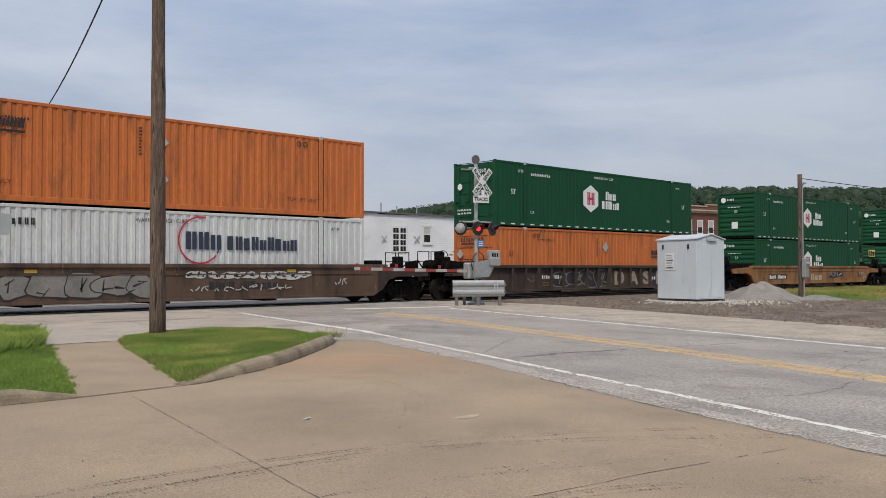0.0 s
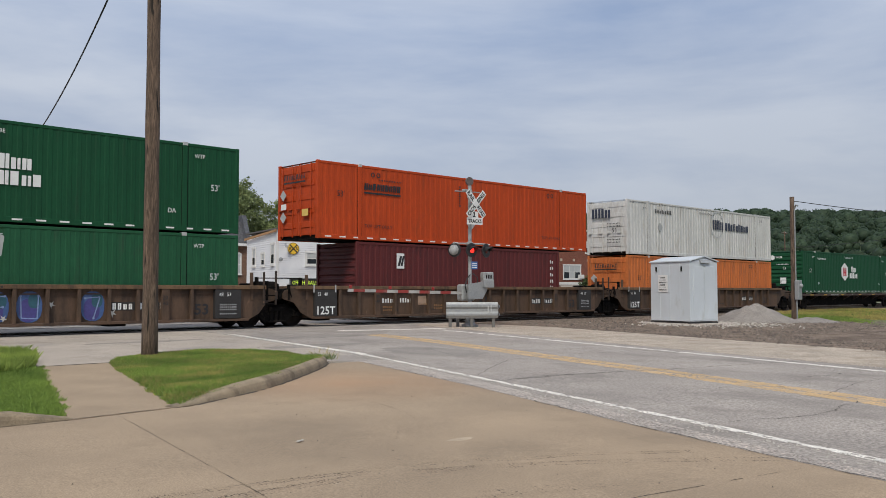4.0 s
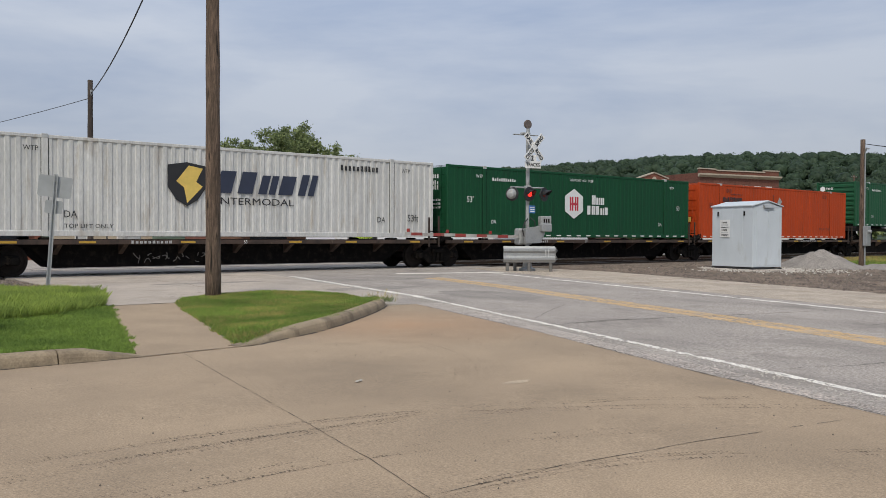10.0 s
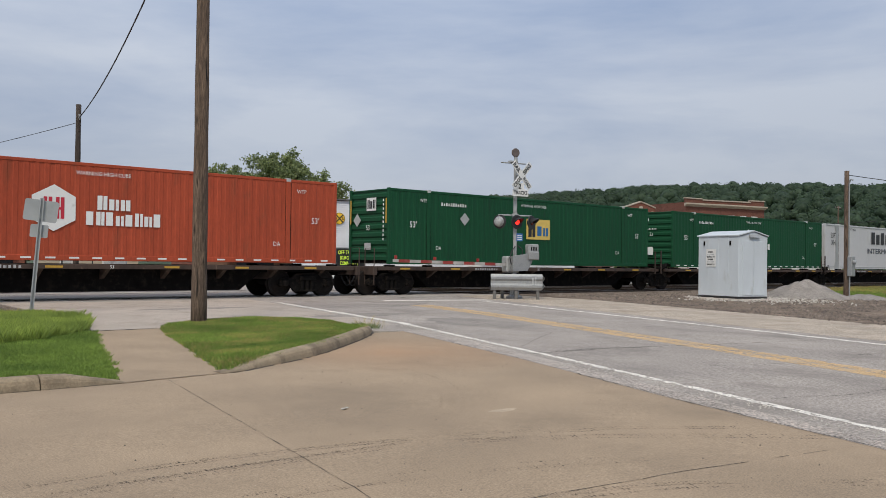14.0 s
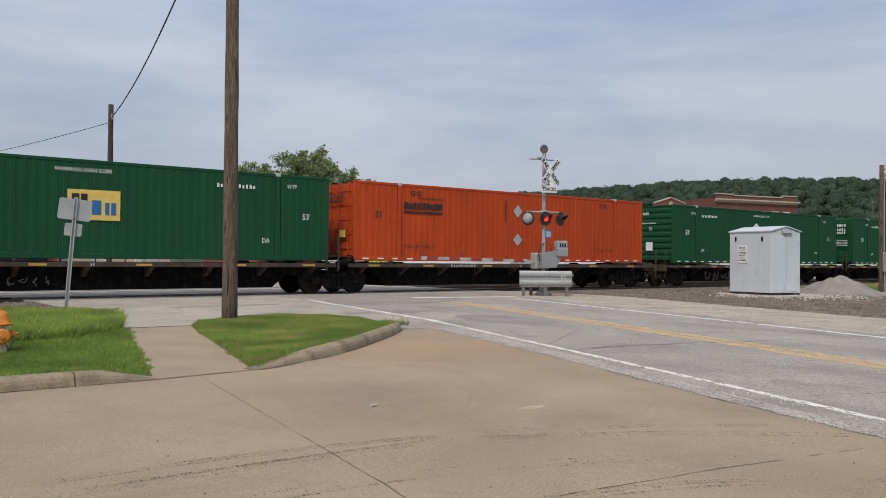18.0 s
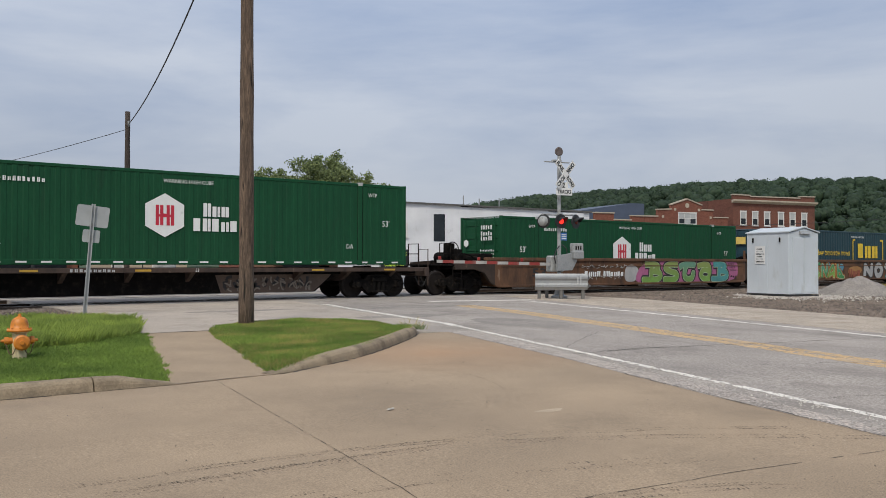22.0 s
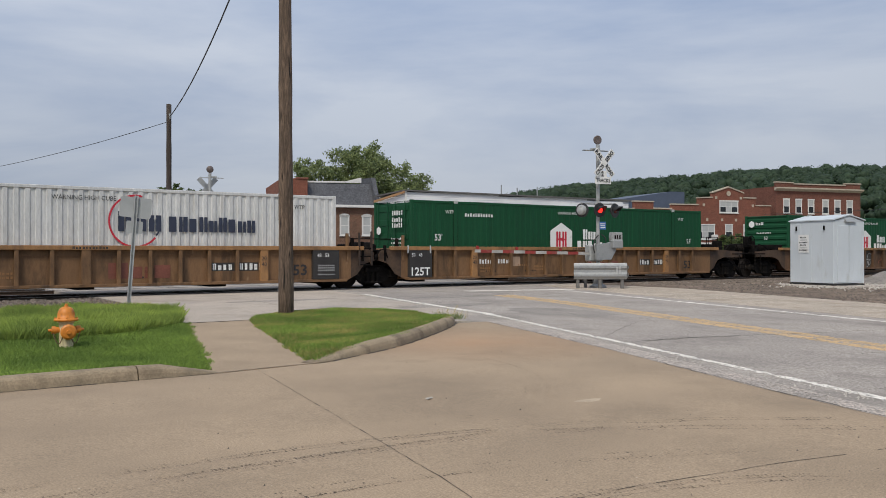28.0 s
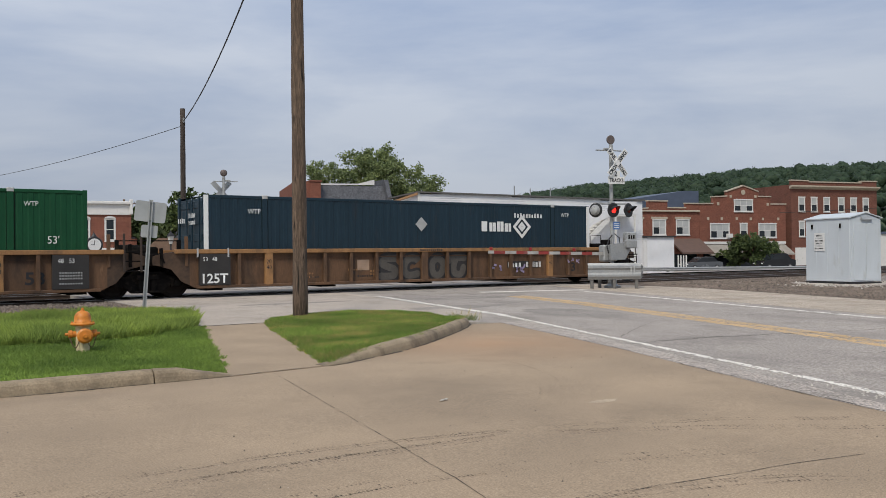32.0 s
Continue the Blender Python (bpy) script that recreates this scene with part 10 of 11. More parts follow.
wh = thing("white_house", pose(33.0, 118.0, 0, 0, 0, TOWN), "small white house with a grey roof among the trees", "building")
part("wall", Shape().box(0, 6, 0, 8, GZ, 3.0), SIDING, wh)
part("roof", Shape().prism([(-0.4, 2.9), (6.4, 2.9), (3.0, 5.2)], -0.4, 8.4, "y"), SLATE_ROOF, wh)

# street furniture
def street_lamp(x, y, label):
    l = thing("street_lamp", pose(x, y, -0.88), label, "street lamp", group="lantern street lamps")
    part("post", Shape().lathe([(0.16, 0), (0.14, 0.4), (0.06, 0.6), (0.05, 2.9), (0.1, 3.0)], 10), BLACK, l)
    part("lantern", Shape().lathe([(0.1, 3.0), (0.24, 3.55)], 6), material("frosted_lantern_glass", (0.5, 0.5, 0.47), 0.3), l, "frosted glass lantern")
    part("lantern_cap", Shape().lathe([(0.28, 3.55), (0.2, 3.72), (0.05, 3.85), (0.02, 4.0)], 6), BLACK, l)
    return l


street_lamp(18.9, 61.5, "black lantern street lamp beside the street")
street_lamp(24.5, 72.0, "black lantern street lamp farther down the street")
street_lamp(27.6, 73.5, "black lantern street lamp farther down the street")
ck = thing("street_clock", pose(11.55, 51.7, -0.88), "dark cast-iron street clock with a white dial", "street clock")
part("post", Shape().lathe([(0.25, 0), (0.2, 0.5), (0.09, 0.7), (0.08, 2.3), (0.14, 2.4)], 12), BLACK, ck)
part("case", Shape().lathe([(0.44, -0.14), (0.47, -0.1), (0.47, 0.1), (0.44, 0.14)], 24, (0, 0, 2.83), "y"), BLACK, ck)
part("dial", Shape().lathe([(0.36, -0.155), (0.355, -0.16)], 24, (0, 0, 2.83), "y"), SIGN_WHITE, ck, "white clock dial")
part("clock_hand", Shape().box(-0.015, 0.015, -0.17, -0.165, 2.83, 3.08).box(-0.2, 0.0, -0.17, -0.165, 2.82, 2.85), BLACK, ck)
part("finial", Shape().lathe([(0.16, 3.28), (0.1, 3.4), (0.03, 3.5), (0.01, 3.65)], 10), BLACK, ck)
utility_pole(pose(22.5, 88.0, -0.9), 7.8, 0.15, 0.11, "distant wooden utility pole with a cross-arm", True)
utility_pole(pose(160, 74, -0.9), 13.5, 0.17, 0.12, "distant wooden utility pole with a cross-arm below the hill", True)
wire("overhead_wire", (22.5, 88.0, 6.6), (-20.0, 92.0, 6.8), 0.4, 0.02, "thin wire along the far street")

CAR_GREY = material("grey_car_paint", (0.12, 0.13, 0.14), 0.25, 0.4, var=0.05, scale=1)
CAR_BLACK = material("dark_car_paint", (0.02, 0.022, 0.025), 0.2, 0.3, var=0.05, scale=1)
CAR_SILVER = material("silver_car_paint", (0.42, 0.43, 0.44), 0.25, 0.6, var=0.05, scale=1)
RUBBER = material("tyre_rubber", (0.02, 0.02, 0.021), 0.85, var=0.2, scale=5)
RIM = material("alloy_rim", (0.5, 0.5, 0.5), 0.35, 0.8)


def car(x, y, turn, paint_, label, tall=False):
    c = thing("parked_car", pose(x, y, -0.84, 0, 0, turn), label, "car", group="parked cars")
    up = 0.3 if tall else 0.0
    s = Shape()
    s.prism([(-2.2, 0.35), (2.2, 0.35), (2.25, 0.62), (2.1, 0.84 + up * 0.5), (1.1, 0.95 + up * 0.6), (-1.75, 0.98 + up * 0.6), (-2.2, 0.9 + up * 0.5)], -0.88, 0.88, "y")
    part("body", s, paint_, c)
    s = Shape()
    s.prism([(-1.7, 0.97 + up * 0.6), (1.05, 0.95 + up * 0.6), (0.35, 1.42 + up), (-1.15, 1.44 + up)], -0.74, 0.74, "y")
    part("cabin", s, GLASS, c, "dark glazed cabin")
    part("roof", Shape().prism([(-1.2, 1.43 + up), (0.4, 1.41 + up), (0.2, 1.48 + up), (-1.0, 1.5 + up)], -0.72, 0.72, "y"), paint_, c)
    for px in (-1.4, 1.4):
        for sg in (-1, 1):
            t = part("tyre", cached("car_tyre", lambda: Shape().lathe([(0.2, -0.1), (0.31, -0.1), (0.33, -0.06), (0.33, 0.06), (0.31, 0.1), (0.2, 0.1)], 18, axis="y").mesh("tyre", RUBBER)), RUBBER, c)
            t.location = (px, sg * 0.8, 0.33)
            part("rim", cached("car_rim", lambda: Shape().lathe([(0.2, -0.105), (0.05, -0.09), (0.05, 0.09), (0.2, 0.105)], 12, axis="y").mesh("rim", RIM)), RIM, t)
    for sg in (-1, 1):
        part("headlight", Shape().box(2.12, 2.24, sg * 0.65 - 0.15, sg * 0.65 + 0.15, 0.62, 0.76, 0.02), SIGN_WHITE, c)
    return c


car(76.5, 62.0, 165, CAR_GREY, "grey parked car in front of the brick shops")
car(84.5, 58.5, 166, CAR_BLACK, "dark parked SUV in front of the brick shops", True)
car(92.0, 56.5, 166, CAR_BLACK, "dark parked car in front of the brick shops")
car(20.5, 66.0, 75, CAR_SILVER, "silver car parked down the street")

# ---- trees, hills and grass ----
def leaf_material(name, base, hue=0.25, patch=0.55):
    m = bpy.data.materials.new(name)
    m.use_nodes = True
    nt, ln = m.node_tree.nodes, m.node_tree.links
    b = nt["Principled BSDF"]
    geo = nt.new("ShaderNodeNewGeometry")
    r = nt.new("ShaderNodeValToRGB")
    r.color_ramp.elements[0].color = (*[c * (1 - 1.7 * hue) for c in base], 1)
    r.color_ramp.elements[1].color = (base[0] * (1 + 2.2 * hue), base[1] * (1 + 1.6 * hue), base[2] * (1 + hue), 1)
    ln.new(geo.outputs["Random Per Island"], r.inputs["Fac"])
    tc = nt.new("ShaderNodeTexCoord")
    n = nt.new("ShaderNodeTexNoise")
    n.inputs["Scale"].default_value = patch
    ln.new(tc.outputs["Object"], n.inputs["Vector"])
    r2 = nt.new("ShaderNodeValToRGB")
    r2.color_ramp.elements[0].position, r2.color_ramp.elements[0].color = 0.35, (0.72, 0.75, 0.72, 1)
    r2.color_ramp.elements[1].position, r2.color_ramp.elements[1].color = 0.65, (1.25, 1.2, 1.1, 1)
    ln.new(n.outputs["Fac"], r2.inputs["Fac"])
    mx = nt.new("ShaderNodeMixRGB")
    mx.blend_type = "MULTIPLY"
    mx.inputs["Fac"].default_value = 1
    ln.new(r.outputs["Color"], mx.inputs["Color1"])
    ln.new(r2.outputs["Color"], mx.inputs["Color2"])
    ln.new(mx.outputs["Color"], b.inputs["Base Color"])
    b.inputs["Roughness"].default_value = 0.6
    b.inputs["Specular IOR Level"].default_value = 0.25
    tr, ms = nt.new("ShaderNodeBsdfTranslucent"), nt.new("ShaderNodeMixShader")
    ms.inputs["Fac"].default_value = 0.35
    ln.new(mx.outputs["Color"], tr.inputs["Color"])
    ln.new(b.outputs["BSDF"], ms.inputs[1])
    ln.new(tr.outputs["BSDF"], ms.inputs[2])
    ln.new(ms.outputs["Shader"], nt["Material Output"].inputs["Surface"])
    return m


LEAF = leaf_material("tree_leaves", (0.20, 0.265, 0.13))
LEAF_DARK = leaf_material("dark_tree_leaves", (0.08, 0.12, 0.05))
# distance haze is tinted into both forest colours, bluer than the nearer leaves
FOREST = leaf_material("hazy_hill_forest_leaves", (0.052, 0.09, 0.056), 0.14, 0.14)
FOREST_MASS = leaf_material("hazy_hill_forest_crowns", (0.046, 0.08, 0.05), 0.12, 0.5)
BARK = material("tree_bark", (0.09, 0.07, 0.055), 0.95, var=0.25, scale=4, grain=0.4, stretch=(4, 4, 0.6), bump=0.8)


def quads_mesh(name, centres, sizes, material_, rng, flat=0.0, aspect=0.6, facing=None):
    """Many small leaf quads, each turned at random."""
    n = len(centres)
    u = rng.normal(size=(n, 3))
    u /= np.linalg.norm(u, axis=1, keepdims=True)
    w = rng.normal(size=(n, 3))
    w[:, 2] += flat
    if facing is not None:
        w = facing
        u = np.cross(u, w)
        u /= np.linalg.norm(u, axis=1, keepdims=True) + 1e-9
    v = np.cross(u, w)
    v /= np.linalg.norm(v, axis=1, keepdims=True) + 1e-9
    a, b = u * sizes[:, None], v * sizes[:, None] * aspect
    co = np.stack([centres - a, centres - b * 0.9, centres + a, centres + b], 1).reshape(-1, 3)
    me = bpy.data.meshes.new(name)
    me.vertices.add(4 * n)
    me.vertices.foreach_set("co", co.astype(np.float32).ravel())
    me.loops.add(4 * n)
    me.loops.foreach_set("vertex_index", np.arange(4 * n, dtype=np.int32))
    me.polygons.add(n)
    me.polygons.foreach_set("loop_start", np.arange(0, 4 * n, 4, dtype=np.int32))
    me.materials.append(material_)
    me.update(calc_edges=True)
    return me


def tree(name, x, y, z, height, spread, leaves, seed, label, leaf=LEAF, size=0.22, trunk=0.3, low=0.25, category="tree"):
    rng, rnd = np.random.default_rng(seed), random.Random(seed)
    t = thing(name, pose(x, y, z), label, category)
    s = Shape()
    s.rod((0, 0, -0.3), (0.15, 0.05, height * 0.4), trunk, 10, trunk * 0.65)
    tips = []
    for k in range(13):
        a = 2 * math.pi * k / 13 + rnd.uniform(-0.3, 0.3)
        h0 = height * rnd.uniform(0.25, 0.45)
        r = spread * rnd.uniform(0.45, 0.95)
        h1 = height * rnd.uniform(low + 0.2, 0.95)
        r *= math.sqrt(max(0.15, 1 - ((h1 / height - 0.55) / 0.5) ** 2))
        mid = (r * 0.4 * math.cos(a), r * 0.4 * math.sin(a), (h0 + h1) / 2)
        tip = (r * math.cos(a), r * math.sin(a), h1)
        s.rod((0.1, 0.03, h0), mid, trunk * 0.4, 7, trunk * 0.25)
        s.rod(mid, tip, trunk * 0.25, 6, trunk * 0.08)
        tips.append(tip)
        for q in range(3):
            b = a + rnd.uniform(-0.8, 0.8)
            tip2 = (mid[0] + spread * 0.4 * math.cos(b), mid[1] + spread * 0.4 * math.sin(b), mid[2] + height * rnd.uniform(-0.02, 0.22))
            s.rod(mid, tip2, trunk * 0.18, 5, trunk * 0.06)
            tips.append(tip2)
    for k in range(6):
        tips.append((rnd.uniform(-0.3, 0.3) * spread, rnd.uniform(-0.3, 0.3) * spread, height * rnd.uniform(0.8, 1.0)))
    part("trunk", s, BARK, t, "forked grey-brown trunk and limbs")
    tips = np.array(tips)
    sub = tips[rng.integers(0, len(tips), 7 * len(tips))] + rng.normal(size=(7 * len(tips), 3)) * spread * np.array([0.15, 0.15, 0.11])
    pick = sub[rng.integers(0, len(sub), leaves)]
    pos = pick + rng.normal(size=(leaves, 3)) * spread * np.array([0.045, 0.045, 0.033])
    part("crown", quads_mesh("crown", pos, size * rng.uniform(0.6, 1.3, leaves), leaf, rng, 0.4), leaf, t, "uneven leafy crown")
    return t


tree("broadleaf_tree", 48.9, 81.8, -0.9, 13.3, 6.7, 42000, 3, "large green broadleaf tree behind the buildings", LEAF, 0.14, 0.4)
tree("broadleaf_tree", 42.6, 85.6, -0.9, 11.6, 4.0, 12000, 4, "smaller green tree beside a large one", LEAF, 0.15)
tree("street_tree", 84.8, 61.5, -0.95, 3.5, 3.3, 6500, 5, "round dark street tree before the brick shops", LEAF_DARK, 0.2, 0.14, 0.1)
tree("broadleaf_tree", 31.0, 93.0, -0.9, 9.2, 3.4, 6000, 6, "dark green tree down the street", LEAF_DARK, 0.26)
tree("broadleaf_tree", 26.5, 99.0, -0.9, 7.2, 4.2, 6000, 7, "dark green tree down the street", LEAF_DARK, 0.26)
tree("broadleaf_tree", 36.5, 101.0, -0.9, 7.0, 4.0, 5000, 8, "dark green tree behind the street", LEAF_DARK, 0.26)
for k, (x, y, h, r) in enumerate(((14, 118, 9.6, 6), (22, 124, 9.2, 6), (5, 116, 9.4, 6), (30, 128, 7.8, 5.5), (40, 122, 8.4, 6), (47, 130, 7.6, 6), (-4, 112, 9, 6))):
    tree("broadleaf_tree", x, y, -0.9, h, r, 5000, 20 + k, "dark green tree at the edge of town", LEAF_DARK, 0.34)
tree("bush", 150, 70, -0.9, 6.0, 5.0, 4000, 31, "yellow-green tree below the hill", LEAF, 0.4)
tree("bush", 60.0, 74.0, -0.9, 3.0, 2.4, 2500, 32, "low green bush beside the street", LEAF, 0.2, 0.1, 0.05, "bush")

# wooded ridge round the valley
RIDGE = [(-30, 44), (5, 52), (14, 56), (20, 59), (25, 63), (29.5, 65), (33, 64), (36.5, 63.5), (40.3, 60), (45.7, 55.5), (49, 49.5), (53, 42.5), (58, 36), (66, 34), (74, 36), (82, 46), (95, 46), (130, 40)]


def ridge_height(az):
    for (a, za), (b, zb) in zip(RIDGE, RIDGE[1:]):
        if az <= b:
            return za + (zb - za) * (az - a) / (b - a)
    return RIDGE[-1][1]


def hill_z(az, r):
    """Ground of the ridge; the crowns add about nine metres."""
    top = ridge_height(az) - 11.5
    f = min(1.0, max(0.0, (r - 330.0) / 370.0))
    rise = f * f * (3 - 2 * f)
    fall = max(0.0, (r - 720) / 300.0)
    roll = 5.0 * noise.noise(Vector((az * 0.09, r * 0.008, 1.3))) * f
    return -0.9 + (top + 0.9) * rise * max(0.2, 1 - fall) + roll * (1 - f * 0.8)


s = Shape()
azs, rs = [-30 + 2.0 * k for k in range(81)], [330, 380, 430, 480, 530, 580, 630, 680, 720, 800, 950]
for az in azs:
    for r in rs:
        s.v.append((r * math.cos(radians(az)), r * math.sin(radians(az)), hill_z(az, r)))
for i in range(len(azs) - 1):
    for j in range(len(rs) - 1):
        k = i * len(rs) + j
        s.f.append((k, k + 1, k + len(rs) + 1, k + len(rs)))
solid("hill", s, material("forest_floor", (0.06, 0.085, 0.045), 0.95, var=0.3, scale=0.02, grain=0.3, grain_scale=0.3), "long low ridge covered by forest", "hill", kind="structure", smooth=True)
rng, rnd = np.random.default_rng(5), random.Random(5)
ball = bmesh.new()
bmesh.ops.create_icosphere(ball, subdivisions=2, radius=1.0)
ball_v, ball_f = np.array([v.co[:] for v in ball.verts]), np.array([[v.index for v in f.verts] for f in ball.faces])
ball.free()
centres, sizes, normals, clumps = [], [], [], []
for _ in range(4300):
    az, r = rnd.uniform(17, 84), 340 + 385 * math.sqrt(rnd.random())
    if az < 54 or rnd.random() < 0.55:
        h = rnd.uniform(5.5, 12.5)
        c = np.array([r * math.cos(radians(az)), r * math.sin(radians(az)), hill_z(az, r)])
        for q in range(2):
            k = h * rnd.uniform(0.26, 0.40)
            mid = c + np.array([rnd.uniform(-0.22, 0.22) * h, rnd.uniform(-0.22, 0.22) * h, h * rnd.uniform(0.42, 0.6)])
            clumps.append(mid + ball_v * k * rng.uniform(0.72, 1.18, (len(ball_v), 1)) * np.array([1, 1, 0.95]))
        n = 84
        d = rng.normal(size=(n, 3))
        d /= np.linalg.norm(d, axis=1, keepdims=True)
        d[:, 2] = np.abs(d[:, 2]) * 1.0 - 0.1
        centres.append(c + np.array([0, 0, h * 0.5]) + d * h * 0.47 * rng.uniform(0.72, 1.08, (n, 1)))
        sizes.append(rng.uniform(0.32, 0.72, n))
        normals.append(d + rng.normal(size=(n, 3)) * 0.4)
solid("forest", quads_mesh("forest", np.concatenate(centres), np.concatenate(sizes), FOREST, rng, 0.8, 0.8, np.concatenate(normals)), None, "leafy outer twigs of the forest over the ridge", "forest", kind="stuff")
me = bpy.data.meshes.new("forest")
count = len(clumps)
faces = (ball_f[None] + (np.arange(count) * len(ball_v))[:, None, None]).reshape(-1)
me.vertices.add(count * len(ball_v))
me.vertices.foreach_set("co", np.concatenate(clumps).astype(np.float32).ravel())
me.loops.add(len(faces))
me.loops.foreach_set("vertex_index", faces.astype(np.int32))
me.polygons.add(len(faces) // 3)
me.polygons.foreach_set("loop_start", np.arange(0, len(faces), 3, dtype=np.int32))
me.polygons.foreach_set("use_smooth", np.ones(len(faces) // 3, dtype=bool))
me.materials.append(FOREST_MASS)
me.update(calc_edges=True)
solid("forest", me, None, "dense dark green crowns of the forest over the ridge", "forest", kind="stuff")

# lawns
GRASS = leaf_material("lawn_grass", (0.205, 0.325, 0.08), 0.27)
WEEDS = leaf_material("tall_weeds", (0.30, 0.41, 0.11), 0.18)
DRY = leaf_material("dry_grass", (0.40, 0.36, 0.14), 0.2)


def inside(p, poly):
    x, y, c = p[0], p[1], False
    for (xa, ya), (xb, yb) in zip(poly, poly[1:] + poly[:1]):
        if (ya > y) != (yb > y) and x < (xb - xa) * (y - ya) / (yb - ya) + xa:
            c = not c
    return c


TURF = []


def edge_gap(x, y, edges):
    """Distance to the nearest of some edges."""
    best = 9.0
    for (xa, ya), (xb, yb) in edges:
        dx, dy = xb - xa, yb - ya
        f = max(0.0, min(1.0, ((x - xa) * dx + (y - ya) * dy) / (dx * dx + dy * dy)))
        best = min(best, math.hypot(x - xa - f * dx, y - ya - f * dy))
    return best


def nearest(x, y, edges):
    """The point of some edges that lies nearest."""
    best = (9e9, x, y)
    for (xa, ya), (xb, yb) in edges:
        dx, dy = xb - xa, yb - ya
        f = max(0.0, min(1.0, ((x - xa) * dx + (y - ya) * dy) / (dx * dx + dy * dy)))
        best = min(best, (math.hypot(x - xa - f * dx, y - ya - f * dy), xa + f * dx, ya + f * dy))
    return best[1:]


def turf(x, y, near=False):
    """Height of the lawns over the paving: flush with the kerb, falling to the footpath."""
    for poly, free, held in TURF:
        if inside((x, y), poly) or near and edge_gap(x, y, list(zip(poly, poly[1:] + poly[:1]))) < 0.2:
            f = min(1.0, edge_gap(x, y, free) / 0.45)
            k = edge_gap(x, y, held)
            f *= min(1.0, math.hypot(x - 4.95, y - 9.9) / 1.8, math.hypot(x - 3.72, y - 9.8) / 0.9)
            return 0.012 + 0.105 * f * (2 - f) / (1 + (k / 0.9) ** 2) + 0.008 * noise.noise(Vector((x * 1.1, y * 1.1, 4.0)))
    return 0.0


def blades(name, label, poly, density, height, material_, seed, lift=0.0, lean=0.4, width=0.006, patchy=0.0, category="grass"):
    rnd = random.Random(seed)
    xs, ys = [p[0] for p in poly], [p[1] for p in poly]
    area = (max(xs) - min(xs)) * (max(ys) - min(ys))
    s = Shape()
    for _ in range(int(area * density)):
        x, y = rnd.uniform(min(xs), max(xs)), rnd.uniform(min(ys), max(ys))
        wob = 0.09 * noise.noise(Vector((x * 6, y * 6, 2.5))) + 0.05 * noise.noise(Vector((x * 17, y * 17, 7.5)))
        if not inside((x + wob, y - wob * 0.4), poly):
            continue
        n = noise.noise(Vector((x * 1.3, y * 1.3, seed)))
        if n < -0.35 + patchy * 0.5 and rnd.random() < patchy:
            continue
        h = height * rnd.uniform(0.45, 1.2) * (1 + 0.5 * n)
        a, z = rnd.uniform(0, 2 * math.pi), lot(x, y) + (turf(x, y) if lift > 0 else lift)
        b = rnd.uniform(0, 2 * math.pi)
        w, dx, dy = width * rnd.uniform(0.7, 1.6), math.cos(b) * h * lean * rnd.random(), math.sin(b) * h * lean * rnd.random()
        ca, sa = math.cos(a) * w, math.sin(a) * w
        s.face([(x - ca, y - sa, z - 0.01), (x + ca, y + sa, z - 0.01), (x + dx * 0.5 + ca * 0.6, y + dy * 0.5 + sa * 0.6, z + h * 0.6), (x + dx, y + dy, z + h)])
    return solid(name, s, material_, label, category, kind="stuff")


def mound(name, poly, kerbed, label, step=0.12):
    """Turf as a sheet of small squares; kerbed: how many of the outline's first edges lie behind a kerb."""
    edges = list(zip(poly, poly[1:] + poly[:1]))
    TURF.append((poly, edges[kerbed:], edges[:kerbed]))
    s = Shape()
    near = [p for p in poly if p[0] > -2] + [(-2.0, 9.7), (-2.0, 19.3)] if min(p[0] for p in poly) < -2 else poly
    x0, x1, y0, y1 = min(p[0] for p in near), max(p[0] for p in near), min(p[1] for p in near), max(p[1] for p in near)
    nx, ny = int((x1 - x0) / step) + 1, int((y1 - y0) / step) + 1
    index = {}

    def corner(i, j):
        if (i, j) not in index:
            x, y = x0 + i * step, y0 + j * step
            if not inside((x, y), poly):
                x, y = nearest(x, y, edges)
            index[i, j] = len(s.v)
            s.v.append((x, y, lot(x, y) + turf(x, y, True) - 0.002))
        return index[i, j]

    for i in range(nx):
        for j in range(ny):
            if any(inside((x0 + (i + u) * step, y0 + (j + w) * step), poly) for u in (0, 1) for w in (0, 1)):
                s.f.append((corner(i, j), corner(i + 1, j), corner(i + 1, j + 1), corner(i, j + 1)))
    solid(name, s, SOIL, label, "lawn", kind="structure", smooth=True)


ISLAND = [(4.98, 9.93), (5.76, 10.29), (6.30, 10.60), (6.81, 10.93), (7.41, 11.36), (8.01, 11.86), (8.57, 12.36), (9.17, 12.91), (9.62, 13.36), (9.93, 13.78), (10.08, 14.25), (10.3, 15.0), (10.75, 16.2), (10.5, 17.3), (9.6, 17.85), (8.2, 17.7), (7.3, 17.0), (6.85, 16.35), (6.4, 14.9)]
LAWN = [(-25, 9.18), (-8, 9.52), (1.2, 9.80), (3.1, 9.85), (3.66, 9.90), (4.5, 12.9), (5.5, 16.2), (5.85, 17.6), (5.75, 19.3), (-25, 19.3)]
mound("lawn", ISLAND, 10, "mown grass island inside the kerb")
mound("lawn", LAWN, 3, "mown grass verge beside the footpath")
paving("lawn", [(-40, 9.0), (-1.9, 9.75), (-1.9, 19.2), (-40, 19.2)], SOIL, 0.05, "mown grass verge running on beside the kerb", "lawn", depth=0.2)
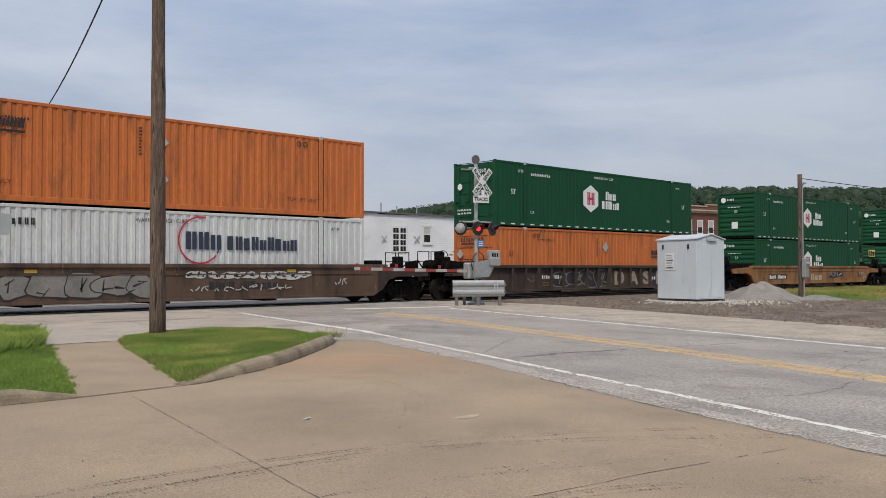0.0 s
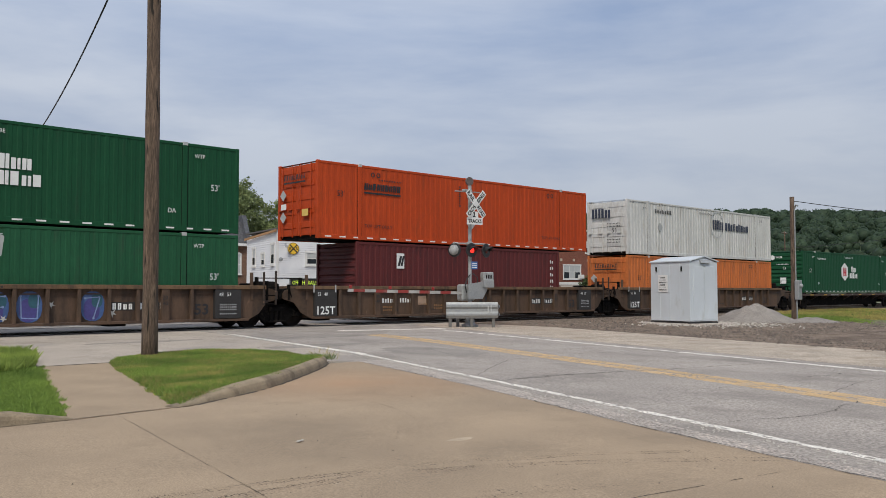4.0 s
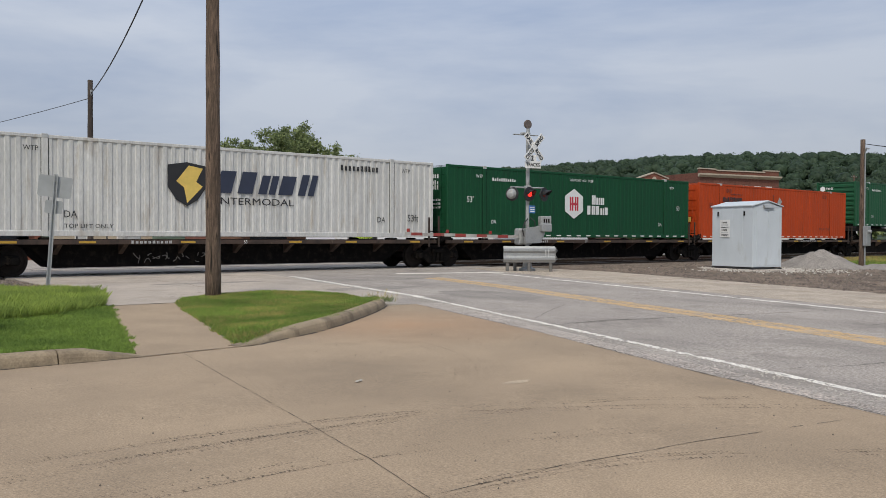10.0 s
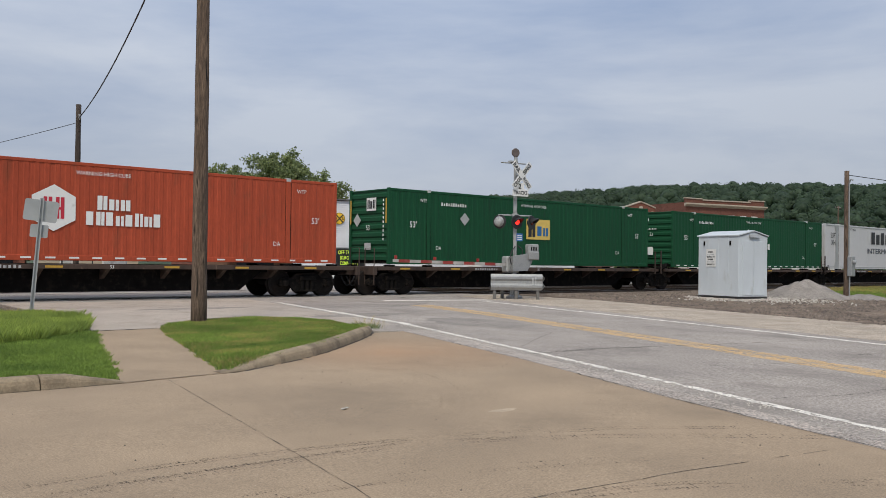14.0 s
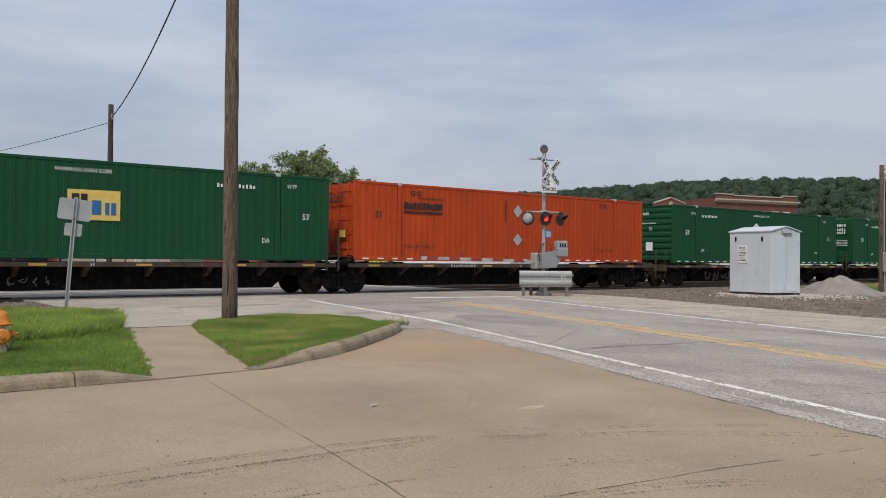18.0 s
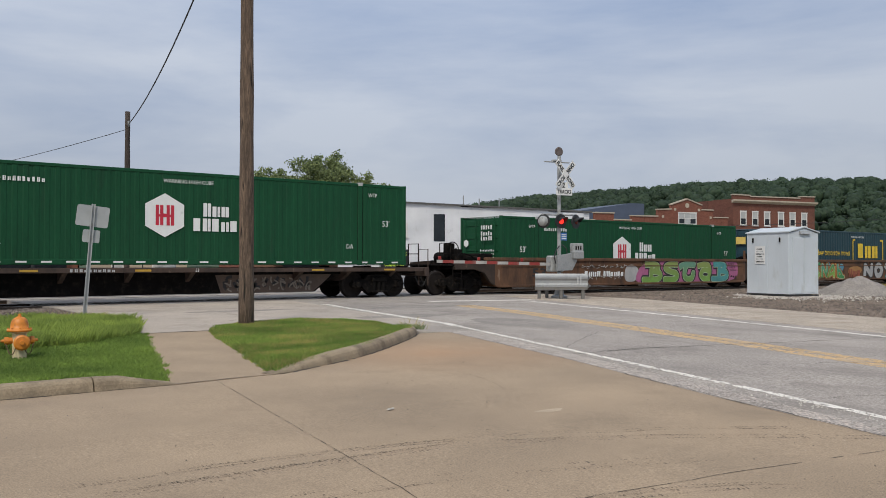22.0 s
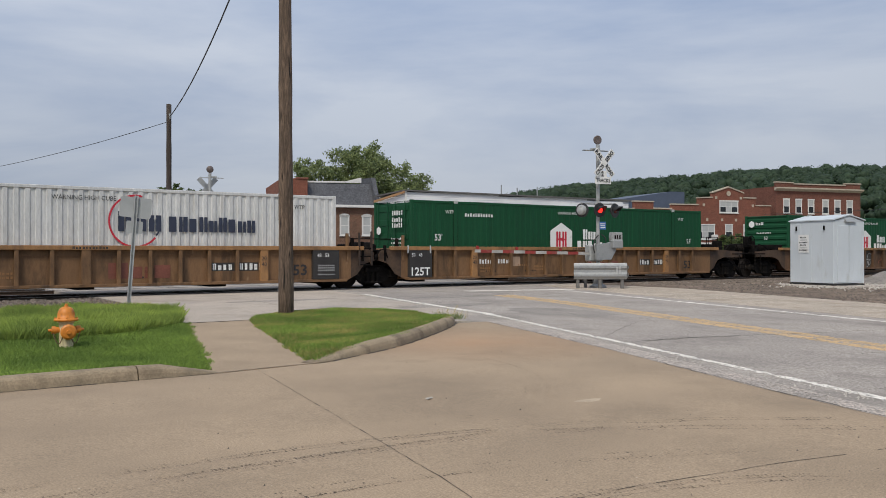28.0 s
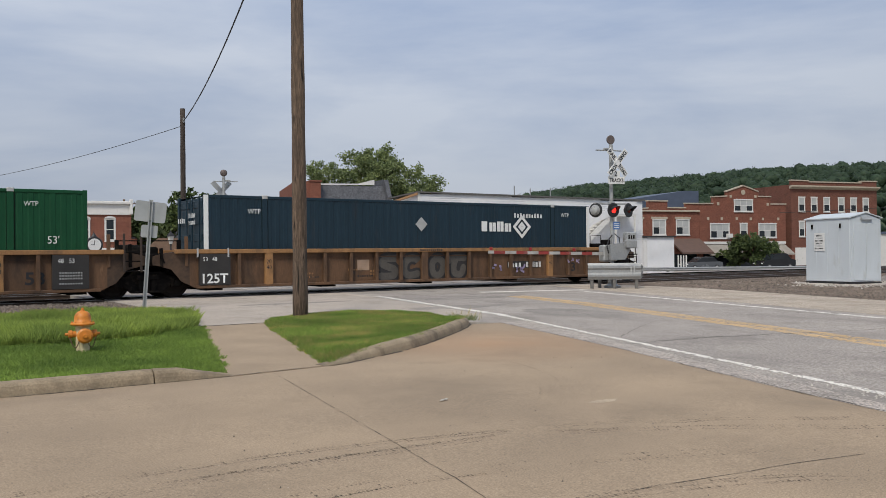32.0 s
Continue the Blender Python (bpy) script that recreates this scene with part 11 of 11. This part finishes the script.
paving("lawn", [(4.98, 9.93), (6.3, 10.6), (8.01, 11.86), (9.17, 12.91), (9.93, 13.78), (10.6, 16.2), (10.3, 17.2), (9.5, 17.7), (8.2, 17.5), (6.8, 16.0), (6.3, 14.5)], SOIL, 0.008, "thin soil at the edge of the grass island", "soil", depth=0.03)
NEAR_LAWN = [(0.4, 9.84), (1.2, 9.88), (3.1, 9.95), (3.72, 9.98), (4.60, 12.9), (5.58, 16.2), (5.25, 15.9), (4.2, 14.85), (3.4, 14.5), (2.75, 14.4), (2.1, 14.55), (0.4, 14.6)]
WEED_BED = [(0.4, 14.6), (2.1, 14.5), (2.75, 14.35), (3.4, 14.45), (4.2, 14.8), (5.3, 15.9), (5.9, 17.5), (5.8, 19.2), (4.6, 19.6), (0.4, 19.6)]
blades("grass", "short green mown grass on the island", ISLAND, 3600, 0.045, GRASS, 41, 0.10, 1.3, 0.0045)
blades("grass", "short green mown grass beside the footpath", NEAR_LAWN, 3800, 0.05, GRASS, 42, 0.10, 1.3, 0.0045)
blades("tall_grass", "tall pale green weeds behind the mown lawn", WEED_BED, 5200, 0.21, WEEDS, 43, 0.08, 0.9, 0.0028)
blades("dry_grass", "dry straw grass among the weeds", [(0.4, 17.8), (5.9, 17.8), (6.2, 20.4), (0.4, 20.6)], 420, 0.17, DRY, 44, 0.02, 1.0, 0.004, 0.3)
blades("dry_grass", "yellowed thin grass on the island", ISLAND, 1500, 0.046, DRY, 45, 0.10, 1.3, 0.0045, 0.62)
blades("weeds", "low weeds at the tip of the kerb", [(10.05, 14.1), (10.5, 14.15), (10.95, 14.9), (10.6, 15.3), (10.2, 14.9)], 420, 0.10, LEAF, 46, 0.0, 1.2)
blades("weeds", "dry stalks at the tip of the kerb", [(10.1, 14.1), (10.9, 14.3), (10.9, 15.0), (10.3, 15.0)], 40, 0.24, DRY, 47, 0.0, 0.8, 0.003)
blades("field_grass", "green field grass beyond the gravel", [(39.3, 14.2), (45, 17.5), (62, 19.5), (62, 24.4), (41.2, 21.0), (40.3, 18.6)], 160, 0.13, GRASS, 48, -0.03, 0.9, 0.014)
blades("field_grass", "straw-coloured dry field grass beyond the gravel", [(44, 15.5), (64, 17.5), (64, 24.8), (46, 24.2), (46, 20)], 170, 0.15, DRY, 49, -0.03, 0.9, 0.012)


def motions():
    beats = [0, 2, 4, 6, 8, 10, 12, 14, 16, 18, 20, 22, 24, 26, 28, 30, 32]
    for ob, x, z in ROLLING:
        walk(ob, [(t, pose(x - gone(t), YC, z)) for t in beats])


motions()
